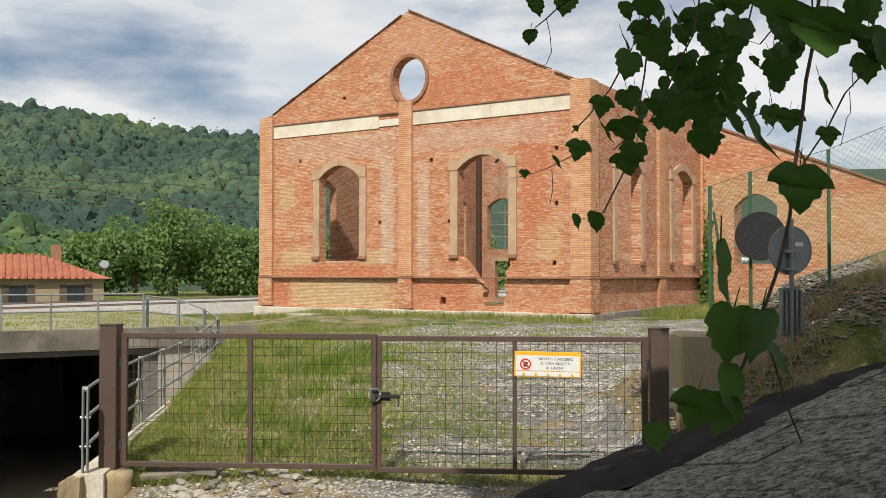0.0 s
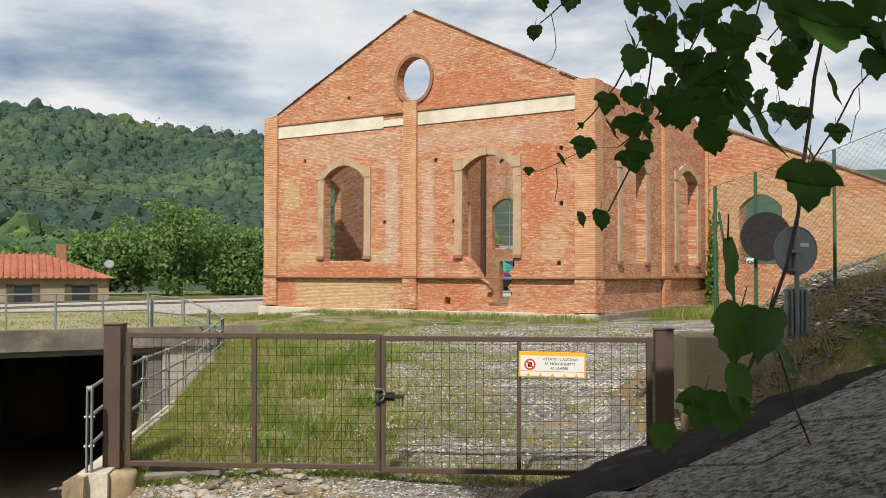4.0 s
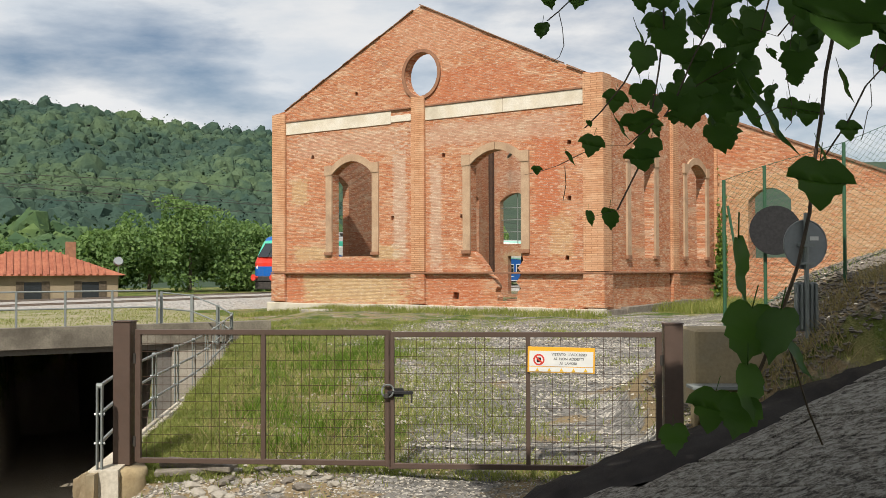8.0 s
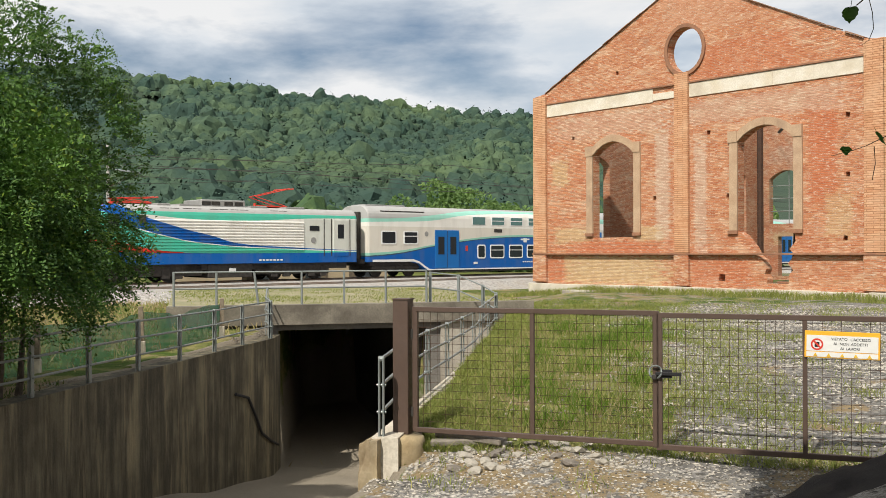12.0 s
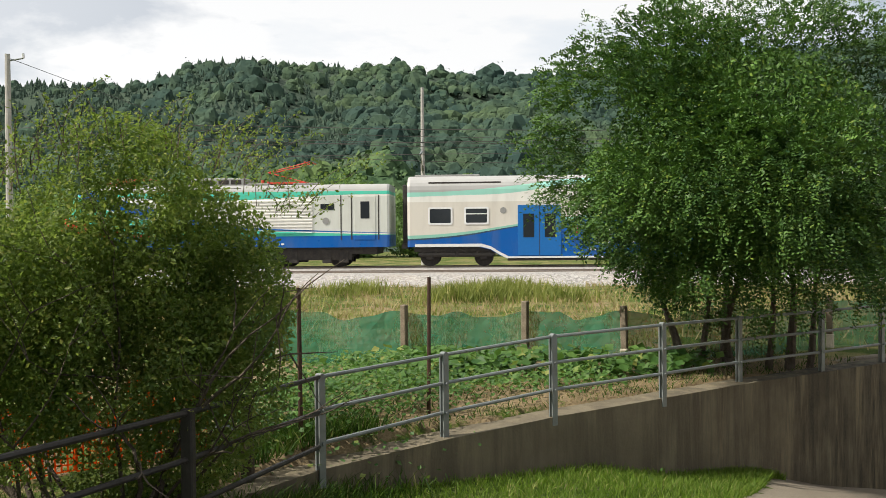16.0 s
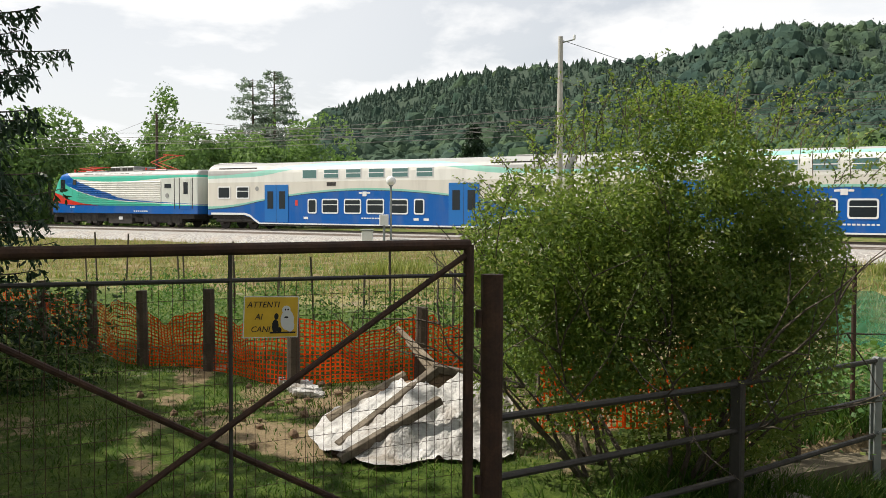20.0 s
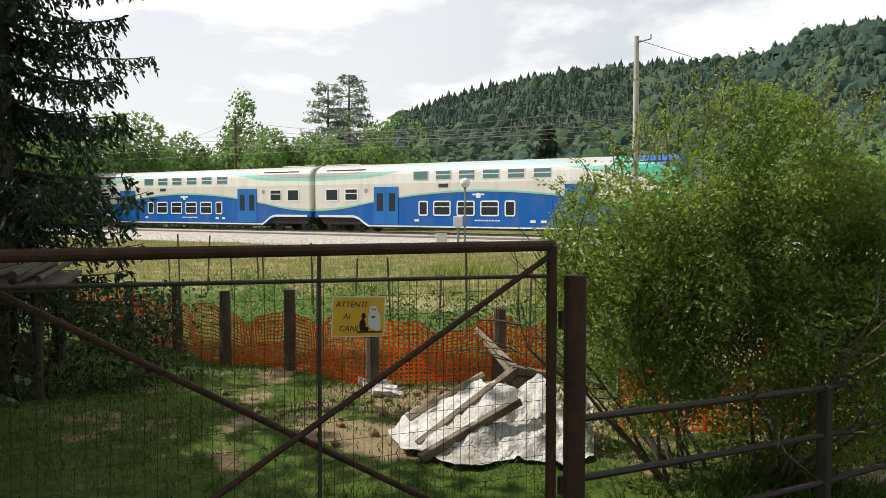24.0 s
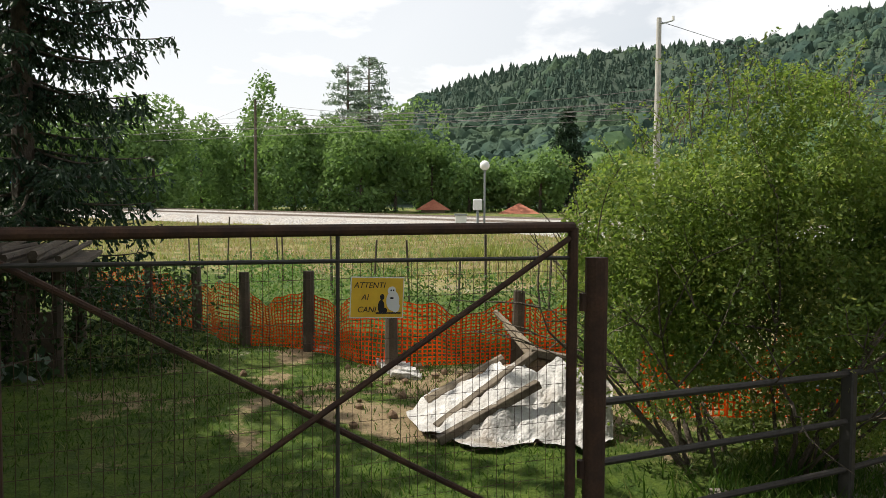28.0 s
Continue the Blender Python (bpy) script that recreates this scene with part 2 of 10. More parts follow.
    h = k.math("SUBTRACT", k.math("ADD", k.math("MULTIPLY", k.noise(14, 5), 0.9), k.math("MULTIPLY", one, 0.35)), br.outputs["Fac"])
    k.bump(h, 0.85, 0.035)
    return k.m


def pilaster_mat(name, axis):
    """Yellowish facing brick laid in clear courses."""
    k = NT(name, 0.9, 0.0, 0.2)
    x, y, z = k.xyz()
    cb = k.n("ShaderNodeCombineXYZ")
    k.link(k.math("ADD", x, y), cb.inputs[0])
    k.link(z, cb.inputs[1])
    br = k.n("ShaderNodeTexBrick")
    for a, b in (("Scale", 1.0), ("Brick Width", 0.5), ("Row Height", 0.085), ("Mortar Size", 0.011), ("Mortar Smooth", 0.2), ("Bias", 0.0)):
        br.inputs[a].default_value = b
    br.inputs["Color1"].default_value = (0.48, 0.235, 0.125, 1)
    br.inputs["Color2"].default_value = (0.60, 0.35, 0.205, 1)
    br.inputs["Mortar"].default_value = (0.30, 0.15, 0.08, 1)
    k.link(cb.outputs[0], br.inputs["Vector"])
    c = k.mixc(k.rng(k.noise(1.1, 6), 0.45, 0.7, 0, 0.55), br.outputs["Color"], (0.60, 0.42, 0.28))
    c = k.mixc(k.rng(k.noise(9, 5), 0.4, 0.8, 0, 0.45), c, (0.36, 0.17, 0.08))
    k.color(c)
    k.bump(k.math("SUBTRACT", k.noise(15, 4), br.outputs["Fac"]), 0.6, 0.02)
    return k.m


def leaf_mat(name, dark, light, trans=0.35, rough=0.5, yellow=None, big=1.3, isl=1.0, zone=None):
    k = NT(name, rough, 0.0, 0.22)
    r = k.island()
    c = k.mixc(k.math("ADD", k.math("MULTIPLY", r, isl), k.math("MULTIPLY", k.rng(k.noise(big, 3), 0.36, 0.64), 1.0 - isl)), dark, light)
    if yellow:
        c = k.mixc(k.rng(r, 0.88, 0.97), c, yellow)
    c = k.mixc(k.rng(k.noise(big * 2.3, 3), 0.35, 0.65, 0, 0.45), c, dark)
    if zone:
        c = k.mixc(k.rng(k.noise(zone, 4, 0.6), 0.40, 0.60, 0, 0.6), c, (dark[0] * 0.95, dark[1] * 0.95, dark[2] * 1.1))
    k.color(c)
    k.b.inputs["Subsurface Weight"].default_value = 0.0
    tr = k.n("ShaderNodeBsdfTranslucent")
    k.link(k.mixc(0.5, c, (light[0] * 1.15, light[1] * 1.35, light[2] * 0.75)), tr.inputs[0])
    ms = k.n("ShaderNodeMixShader")
    ms.inputs[0].default_value = trans
    k.link(k.b.outputs[0], ms.inputs[1])
    k.link(tr.outputs[0], ms.inputs[2])
    k.link(ms.outputs[0], k.t.nodes["Material Output"].inputs[0])
    return k.m


def wood_mat(name, dark, light, tree, zone):
    """Far tree crowns: each crown its own green, in drifts of kind and growth, shade between leaf clumps painted in
    dark.
    """
    k = NT(name, 0.9, 0.0, 0.1)
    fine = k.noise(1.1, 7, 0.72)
    c = k.mixc(k.rng(k.noise(tree * 2.2, 2), 0.36, 0.64), dark, light)
    c = k.mixc(k.rng(k.noise(zone, 5, 0.65), 0.40, 0.58, 0, 0.8), c, (dark[0] * 0.85, dark[1] * 0.85, dark[2] * 1.05))
    c = k.mixc(k.rng(k.noise(zone * 0.7, 5, 0.65), 0.56, 0.66, 0, 0.6), c, (light[0] * 1.15, light[1] * 1.1, light[2] * 0.8))
    c = k.mixc(k.rng(k.island(), 0.0, 1.0, 0.0, 0.14), c, light)
    # shade in the gaps between leaf clumps, painted in by the fine noise
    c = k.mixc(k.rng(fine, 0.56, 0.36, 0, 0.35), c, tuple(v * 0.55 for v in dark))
    k.color(c)
    k.bump(fine, 0.22, 0.5)
    return k.m


def ground_mat():
    """Lawn, dry grass, gravel, soil and the road, told apart by where they lie."""
    k = NT("ground_cover", 0.95, 0.0, 0.15)
    at = k.n("ShaderNodeAttribute")
    at.attribute_name = "cover"
    rgb = k.n("ShaderNodeSeparateColor")
    k.link(at.outputs["Color"], rgb.inputs[0])
    wob = k.math("MULTIPLY", k.math("SUBTRACT", k.noise(0.75, 9, 0.76), 0.5), 3.0)
    fine = k.noise(38, 4, 0.7)
    mid = k.noise(5, 5, 0.65)
    grass = k.mixc(k.rng(mid, 0.35, 0.65), (0.034, 0.070, 0.010), (0.100, 0.150, 0.020))
    grass = k.mixc(k.rng(k.noise(0.7, 6, 0.65), 0.44, 0.62, 0, 1.0), grass, k.mixc(at.outputs["Alpha"], grass, (0.30, 0.26, 0.11)))
    grass = k.mixc(k.rng(fine, 0.3, 0.75, 0, 0.6), grass, (0.03, 0.05, 0.01))
    vor = k.n("ShaderNodeTexVoronoi", Scale=17.0)
    k.link(k.coords(), vor.inputs["Vector"])
    stone = k.mixc(vor.outputs["Color"], (0.075, 0.072, 0.068), (0.27, 0.258, 0.238))
    strip = k.n("ShaderNodeMapping")
    strip.inputs["Scale"].default_value = (0.35, 1.0, 1.0)
    k.link(k.coords(), strip.inputs[0])
    pale = k.rng(k.noise(1.7, 8, 0.75, strip.outputs[0]), 0.515, 0.565)
    stone = k.mixc(k.math("MULTIPLY", pale, k.rng(vor.outputs["Distance"], 0.65, 0.3)), stone, (0.54, 0.51, 0.455))
    soil = k.mixc(mid, (0.20, 0.145, 0.085), (0.36, 0.28, 0.16))
    soil = k.mixc(k.rng(fine, 0.35, 0.7, 0, 0.6), soil, (0.12, 0.09, 0.05))
    road = k.mixc(mid, (0.25, 0.215, 0.165), (0.33, 0.29, 0.225))
    road = k.mixc(k.rng(fine, 0.3, 0.7, 0, 0.35), road, (0.10, 0.09, 0.075))
    c = k.mixc(k.rng(k.math("ADD", rgb.outputs[0], wob), 0.40, 0.60), grass, stone)
    c = k.mixc(k.rng(k.math("ADD", rgb.outputs[1], wob), 0.45, 0.62), c, soil)
    c = k.mixc(k.rng(k.math("ADD", rgb.outputs[2], k.math("MULTIPLY", wob, 0.25)), 0.45, 0.55), c, road)
    k.color(c)
    k.bump(k.math("ADD", fine, k.math("MULTIPLY", vor.outputs["Distance"], 0.6)), 0.7, 0.04)
    return k.m


def slab_mat():
    """Rough dark concrete, its skin broken into shards and pits whose lights and shades are painted in."""
    k = NT("rough_slab", 0.95, 0.0, 0.25)
    st = k.n("ShaderNodeMapping")
    st.inputs["Scale"].default_value = (1.0, 1.0, 1.0)
    k.link(k.coords(), st.inputs[0])
    a, b = k.noise(11, 9, 0.8, st.outputs[0], 0.5), k.noise(48, 4, 0.7, st.outputs[0])
    c = k.mixc(k.rng(k.noise(1.6, 5), 0.35, 0.65), (0.24, 0.222, 0.188), (0.37, 0.345, 0.30))
    c = k.mixc(k.rng(a, 0.50, 0.56, 0, 0.9), c, (0.56, 0.55, 0.51))
    c = k.mixc(k.rng(a, 0.485, 0.42, 0, 0.9), c, (0.04, 0.038, 0.035))
    c = k.mixc(k.rng(b, 0.40, 0.70, 0, 0.4), c, (0.07, 0.068, 0.062))
    k.color(c)
    k.bump(k.math("ADD", a, k.math("MULTIPLY", b, 0.4)), 1.0, 0.09)
    return k.m


def plain(name, c, rough=0.5, metal=0.0, var=0.25, scale=9.0):
    """Paint or metal with slight unevenness."""
    k = NT(name, rough, metal)
    n = k.noise(scale, 5, 0.6)
    k.color(k.mixc(k.rng(n, 0.35, 0.7, 0, var), c, tuple(x * 0.45 for x in c)))
    k.rough(k.rng(k.noise(scale * 3, 3), 0.3, 0.7, max(rough - 0.12, 0.03), min(rough + 0.15, 1)))
    return k.m


M = {}
M["brick_x"] = brick_mat("old_brick_front", "x")
M["brick_y"] = brick_mat("old_brick_side", "y")
M["brick_in_x"] = brick_mat("greyed_brick_back", "x", 0.35)
M["brick_in_y"] = brick_mat("greyed_brick_inner", "y", 0.35)
M["pilaster"] = pilaster_mat("facing_brick", "x")
M["band"] = speckled("lime_render", (0.62, 0.55, 0.43), (0.72, 0.68, 0.60), 1.5, 30, 0.9, 0.3, dirt=(0.42, 0.36, 0.27))
M["plinth"] = speckled("plinth_stone", (0.50, 0.44, 0.34), (0.62, 0.58, 0.50), 1.2, 24, 0.9, 0.4, dirt=(0.16, 0.13, 0.10))
M["surround"] = speckled("cast_stone", (0.42, 0.28, 0.18), (0.50, 0.36, 0.24), 2.5, 30, 0.9, 0.3, dirt=(0.28, 0.19, 0.13))
M["ledge"] = speckled("ledge_brick", (0.24, 0.12, 0.075), (0.36, 0.18, 0.10), 3, 25, 0.9, 0.4)
M["coping"] = speckled("coping_tile", (0.20, 0.12, 0.08), (0.34, 0.18, 0.105), 3, 25, 0.9, 0.4)
M["concrete"] = speckled("old_concrete", (0.33, 0.30, 0.25), (0.46, 0.43, 0.37), 1.0, 22, 0.92, 0.35, dirt=(0.17, 0.15, 0.12))
M["deck_concrete"] = speckled("grey_concrete", (0.13, 0.115, 0.092), (0.25, 0.225, 0.18), 1.3, 22, 0.92, 0.35, dirt=(0.06, 0.052, 0.04))
M["ochre_concrete"] = speckled("ochre_stained_concrete", (0.42, 0.33, 0.19), (0.34, 0.29, 0.20), 1.6, 26, 0.92, 0.5, dirt=(0.14, 0.09, 0.045))
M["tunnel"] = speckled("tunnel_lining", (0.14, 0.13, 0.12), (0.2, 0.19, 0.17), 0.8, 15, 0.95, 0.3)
M["galv"] = plain("galvanised_steel", (0.23, 0.255, 0.25), 0.5, 0.25, 0.35, 7)
M["brown_paint"] = plain("brown_paint", (0.085, 0.055, 0.042), 0.5, 0.0, 0.25, 6)
M["rust"] = speckled("rusty_steel", (0.045, 0.024, 0.016), (0.085, 0.042, 0.024), 8, 60, 0.8, 0.3)
M["dark_steel"] = plain("dark_steel", (0.06, 0.055, 0.05), 0.55, 0.4)
M["asphalt"] = speckled("old_asphalt", (0.022, 0.020, 0.020), (0.042, 0.039, 0.037), 2.5, 90, 0.95, 0.8, spec=0.12, dirt=(0.06, 0.052, 0.042))
M["slab"] = slab_mat()
M["ballast"] = None
M["rail"] = plain("rail_steel", (0.30, 0.25, 0.21), 0.4, 0.8)
M["sleeper"] = speckled("sleeper_concrete", (0.42, 0.40, 0.37), (0.52, 0.50, 0.46), 4, 40, 0.9, 0.3)
M["wood"] = speckled("weathered_wood", (0.16, 0.125, 0.085), (0.29, 0.24, 0.175), 5, 45, 0.9, 0.4)
M["plank"] = speckled("old_plank", (0.085, 0.066, 0.046), (0.20, 0.165, 0.12), 5, 45, 0.9, 0.4)
M["dark_wood"] = speckled("dark_wood", (0.07, 0.055, 0.04), (0.13, 0.10, 0.07), 5, 45, 0.9, 0.4)
M["bark"] = speckled("bark", (0.09, 0.07, 0.05), (0.16, 0.13, 0.10), 9, 50, 0.95, 0.8, dist=0.03)
M["locust"] = leaf_mat("locust_leaves", (0.011, 0.042, 0.013), (0.145, 0.275, 0.050), 0.13, 0.5, (0.17, 0.24, 0.03), 1.1, 0.5)
M["bush"] = leaf_mat("bush_leaves", (0.034, 0.080, 0.020), (0.300, 0.375, 0.085), 0.44, 0.40, (0.44, 0.44, 0.11), 1.4, 0.5)
M["spruce"] = leaf_mat("spruce_needles", (0.016, 0.036, 0.022), (0.060, 0.100, 0.055), 0.2)
M["cedar"] = leaf_mat("cedar_needles", (0.12, 0.165, 0.135), (0.27, 0.33, 0.27), 0.35)
M["vine"] = leaf_mat("vine_leaves", (0.030, 0.078, 0.020), (0.080, 0.155, 0.028), 0.48, 0.42, (0.20, 0.23, 0.03), 30.0)
M["vine_stem"] = speckled("vine_stem", (0.05, 0.035, 0.025), (0.10, 0.065, 0.04), 30, 200, 0.7, 0.2)
M["herb"] = leaf_mat("garden_leaves", (0.036, 0.098, 0.024), (0.155, 0.275, 0.065), 0.30, 0.5, (0.26, 0.28, 0.07), 1.2, 0.5)
M["grass"] = leaf_mat("grass_blades", (0.10, 0.135, 0.030), (0.34, 0.355, 0.105), 0.35, 0.6, (0.50, 0.43, 0.18), 0.8, 0.6)
M["lawn"] = leaf_mat("lawn_blades", (0.022, 0.056, 0.008), (0.085, 0.155, 0.019), 0.35, 0.6, (0.34, 0.32, 0.12))
M["verge"] = leaf_mat("verge_blades", (0.060, 0.115, 0.014), (0.210, 0.310, 0.042), 0.40, 0.6, (0.34, 0.32, 0.12))
M["dry"] = leaf_mat("dry_grass", (0.25, 0.19, 0.09), (0.45, 0.37, 0.20), 0.25, 0.7)
M["ivy"] = leaf_mat("ivy_leaves", (0.03, 0.075, 0.012), (0.16, 0.22, 0.03), 0.25, 0.4)
# these greens carry a bluish cast, distant haze put into the colour
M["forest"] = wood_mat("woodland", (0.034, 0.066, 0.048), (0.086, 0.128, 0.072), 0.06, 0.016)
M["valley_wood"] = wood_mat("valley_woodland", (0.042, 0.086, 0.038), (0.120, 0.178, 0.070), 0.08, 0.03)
M["conifer_far"] = leaf_mat("far_conifers", (0.042, 0.074, 0.055), (0.085, 0.125, 0.085), 0.15, 0.85, None, 0.1, 0.5)
M["grove"] = leaf_mat("roadside_trees", (0.062, 0.125, 0.046), (0.24, 0.345, 0.115), 0.36, 0.7, None, 0.35, 0.45)
M["tile_roof"] = speckled("clay_tiles", (0.30, 0.095, 0.055), (0.42, 0.16, 0.09), 1.5, 9, 0.85, 0.6, dist=0.05)
M["plaster"] = speckled("cream_plaster", (0.27, 0.215, 0.145), (0.36, 0.29, 0.20), 0.8, 15, 0.9, 0.15)
M["dark_glass"] = plain("dark_glass", (0.02, 0.025, 0.03), 0.12, 0.0, 0.1)
M["white"] = plain("white_paint", (0.72, 0.72, 0.70), 0.45, 0.0, 0.15)
M["black"] = plain("black_paint", (0.016, 0.016, 0.018), 0.9)
M["tarp"] = speckled("white_sheet", (0.42, 0.405, 0.38), (0.68, 0.665, 0.64), 5, 30, 0.45, 0.9, dirt=(0.20, 0.155, 0.10), dist=0.03)
M["orange_net"] = leaf_mat("orange_mesh", (0.62, 0.048, 0.005), (0.82, 0.098, 0.010), 0.40, 0.5)
M["yellow"] = plain("yellow_enamel", (0.75, 0.47, 0.03), 0.5, 0.0, 0.25, 14)
M["ochre"] = plain("orange_enamel", (0.80, 0.42, 0.03), 0.5, 0.0, 0.15, 14)
M["red"] = plain("red_paint", (0.62, 0.05, 0.03), 0.4)
M["green_post"] = plain("green_post", (0.03, 0.10, 0.05), 0.5)
M["grey_sign"] = plain("grey_sign_back", (0.22, 0.24, 0.25), 0.5, 0.3)
M["stone"] = speckled("rubble", (0.16, 0.14, 0.12), (0.26, 0.23, 0.19), 6, 40, 0.95, 0.6)


# ---- mesh helpers ----
def part(name, bm, material, parent=None, label="", smooth=False):
    """Link a bmesh as one mesh object, as a part of parent where there is one."""
    me = bpy.data.meshes.new(name)
    bm.normal_update()
    bm.to_mesh(me)
    bm.free()
    for p in (me.polygons if smooth else ()):
        p.use_smooth = True
    for m in (material if isinstance(material, (list, tuple)) else [material]):
        me.materials.append(m)
    ob = new(name, me)
    if parent is not None:
        ob.parent = parent
    if label:
        ob["label"] = label
    return ob


def raw(name, verts, faces, material, parent=None, smooth=False, normals=None):
    """Link arrays of vertices and of equal-sided faces as one mesh object."""
    verts, faces = np.asarray(verts, np.float32), np.asarray(faces, np.int32)
    me = bpy.data.meshes.new(name)
    k = faces.shape[1]
    me.vertices.add(len(verts))
    me.vertices.foreach_set("co", verts.ravel())
    me.loops.add(faces.size)
    me.loops.foreach_set("vertex_index", faces.ravel())
    me.polygons.add(len(faces))
    me.polygons.foreach_set("loop_start", np.arange(0, faces.size, k, dtype=np.int32))
    me.polygons.foreach_set("use_smooth", np.full(len(faces), smooth))
    me.update(calc_edges=True)
    if normals is not None:
        cn = me.attributes.new("custom_normal", "FLOAT_VECTOR", "POINT")
        cn.data.foreach_set("vector", np.asarray(normals, np.float32).ravel())
    me.materials.append(material)
    ob = new(name, me)
    if parent is not None:
        ob.parent = parent
    return ob


def empty(name, m, label="", category="", group="", kind=""):
    ob = new(name)
    ob.matrix_basis = m
    return tagged(ob, label, category, group, kind)


def box(bm, x0, x1, y0, y1, z0, z1, m=None, bevel=0.0):
    v = [bm.verts.new(Vector((x, y, z)) if m is None else m @ Vector((x, y, z))) for z in (z0, z1) for y in (y0, y1) for x in (x0, x1)]
    fs = [bm.faces.new([v[i] for i in q]) for q in ((0, 2, 3, 1), (4, 5, 7, 6), (0, 1, 5, 4), (2, 6, 7, 3), (0, 4, 6, 2), (1, 3, 7, 5))]
    if bevel:
        es = list({e for f in fs for e in f.edges})
        bmesh.ops.bevel(bm, geom=es, offset=bevel, segments=1, affect="EDGES", profile=0.5)
    return fs


def boxed(*a, bevel=0.0):
    bm = bmesh.new()
    box(bm, *a, bevel=bevel)
    return bm


def tube(bm, a, b, r0, r1=None, n=8, cap=True):
    """A round bar from a to b."""
    a, b = Vector(a), Vector(b)
    r1 = r0 if r1 is None else r1
    q = (b - a).to_track_quat("Z", "Y").to_matrix()
    rings = []
    for p, r in ((a, r0), (b, r1)):
        rings.append([bm.verts.new(p + q @ Vector((r * math.cos(2 * math.pi * i / n), r * math.sin(2 * math.pi * i / n), 0))) for i in range(n)])
    for i in range(n):
        j = (i + 1) % n
        bm.faces.new((rings[0][i], rings[0][j], rings[1][j], rings[1][i]))
    if cap:
        bm.faces.new(rings[0][::-1])
        bm.faces.new(rings[1])
    return bm


def tubed(a, b, r0, r1=None, n=8):
    return tube(bmesh.new(), a, b, r0, r1, n)


def path_tube(bm, pts, r, n=6):
    for a, b in zip(pts[:-1], pts[1:]):
        tube(bm, a, b, r if not callable(r) else r(a), None, n)
    return bm


def arch(u0, u1, v0, vs, vt, n=10):
    """The outline of an opening with a segmental arch: jambs from v0 to vs, crown at vt."""
    pts = [(u0, v0), (u1, v0)]
    for i in range(n + 1):
        a = i / n
        pts.append((u1 + (u0 - u1) * a, vs + (vt - vs) * math.sin(math.pi * a) ** 0.85))
    return pts


def inside(p, poly):
    c, j = False, len(poly) - 1
    for i in range(len(poly)):
        (xi, yi), (xj, yj) = poly[i], poly[j]
        if (yi > p[1]) != (yj > p[1]) and p[0] < (xj - xi) * (p[1] - yi) / (yj - yi) + xi:
            c = not c
        j = i
    return c


def slab(outer, holes, thick, place):
    """A wall of that outline with holes through it. place(u, v, w) gives the point w metres behind its face."""
    from mathutils.geometry import delaunay_2d_cdt
    pts, edges, loops = [], [], [outer] + holes
    for lp in loops:
        o = len(pts)
        pts += [Vector(p) for p in lp]
        edges += [(o + i, o + (i + 1) % len(lp)) for i in range(len(lp))]
    vs, _, fs, _, _, _ = delaunay_2d_cdt(pts, edges, [], 0, 1e-5)
    bm = bmesh.new()
    fr = [bm.verts.new(place(p.x, p.y, 0.0)) for p in vs]
    bk = [bm.verts.new(place(p.x, p.y, thick)) for p in vs]
    keep = []
    for f in fs:
        c = sum((vs[i] for i in f), Vector((0, 0))) / len(f)
        if inside(c, outer) and not any(inside(c, h) for h in holes):
            keep.append(f)
    count = {}
    for f in keep:
        bm.faces.new([fr[i] for i in f])
        bm.faces.new([bk[i] for i in reversed(f)])
        for i in range(len(f)):
            e = (f[i], f[(i + 1) % len(f)])
            count[e] = count.get(e, 0) + 1
    for (i, j) in count:
        if (j, i) not in count:
            bm.faces.new((fr[j], fr[i], bk[i], bk[j]))
    bmesh.ops.recalc_face_normals(bm, faces=bm.faces)
    return bm


def smooth01(a, b, x):
    t = np.clip((x - a) / (b - a), 0, 1)
    return t * t * (3 - 2 * t)


# ---- the plan: the track, the sunken road, the heights of the ground ----
TRACK_AZ, TRACK_D = 59.0, 48.0
TN = Vector((-math.sin(radians(TRACK_AZ)), math.cos(radians(TRACK_AZ)), 0))       # from the camera to the track
TD = Vector((-math.sin(radians(TRACK_AZ + 90)), math.cos(radians(TRACK_AZ + 90)), 0))  # the way the train goes
RAIL_Z = 0.15
WALL_L = [(-6.3, 0.8), (-7.5, 1.9), (-8.6, 2.9), (-9.13, 3.83), (-9.70, 5.6), (-9.98, 7.4), (-10.12, 9.3), (-10.5, 11.3), (-10.75, 13.35), (-10.95, 15.2), (-11.1, 17.0), (-11.28, 18.9), (-11.45, 20.7), (-11.62, 22.6), (-11.75, 24.3), (-12.35, 26.0)]
WALL_R = [(-4.28, 11.45), (-4.62, 14.7), (-4.95, 17.4), (-5.3, 20.0), (-5.6, 22.3), (-6.0, 25.0), (-6.35, 27.5), (-6.6, 29.6)]
PORTAL = ((-12.62, 26.5), (-8.75, 28.75))     # the tunnel's mouth, left and right
RD = Vector((-0.357, 0.934, 0)).normalized()   # into the tunnel


def xl(y):
    return np.interp(y, [p[1] for p in WALL_L], [p[0] for p in WALL_L])


def xr(y):
    return np.interp(y, [p[1] for p in WALL_R], [p[0] for p in WALL_R])


def road_z(y):
    return np.interp(y, [-30, 0, 3, 5, 8, 11, 15, 20, 25.5, 28.5, 60], [-0.35, -0.75, -0.98, -1.1, -1.35, -1.92, -2.8, -3.74, -4.5, -4.7, -4.8])


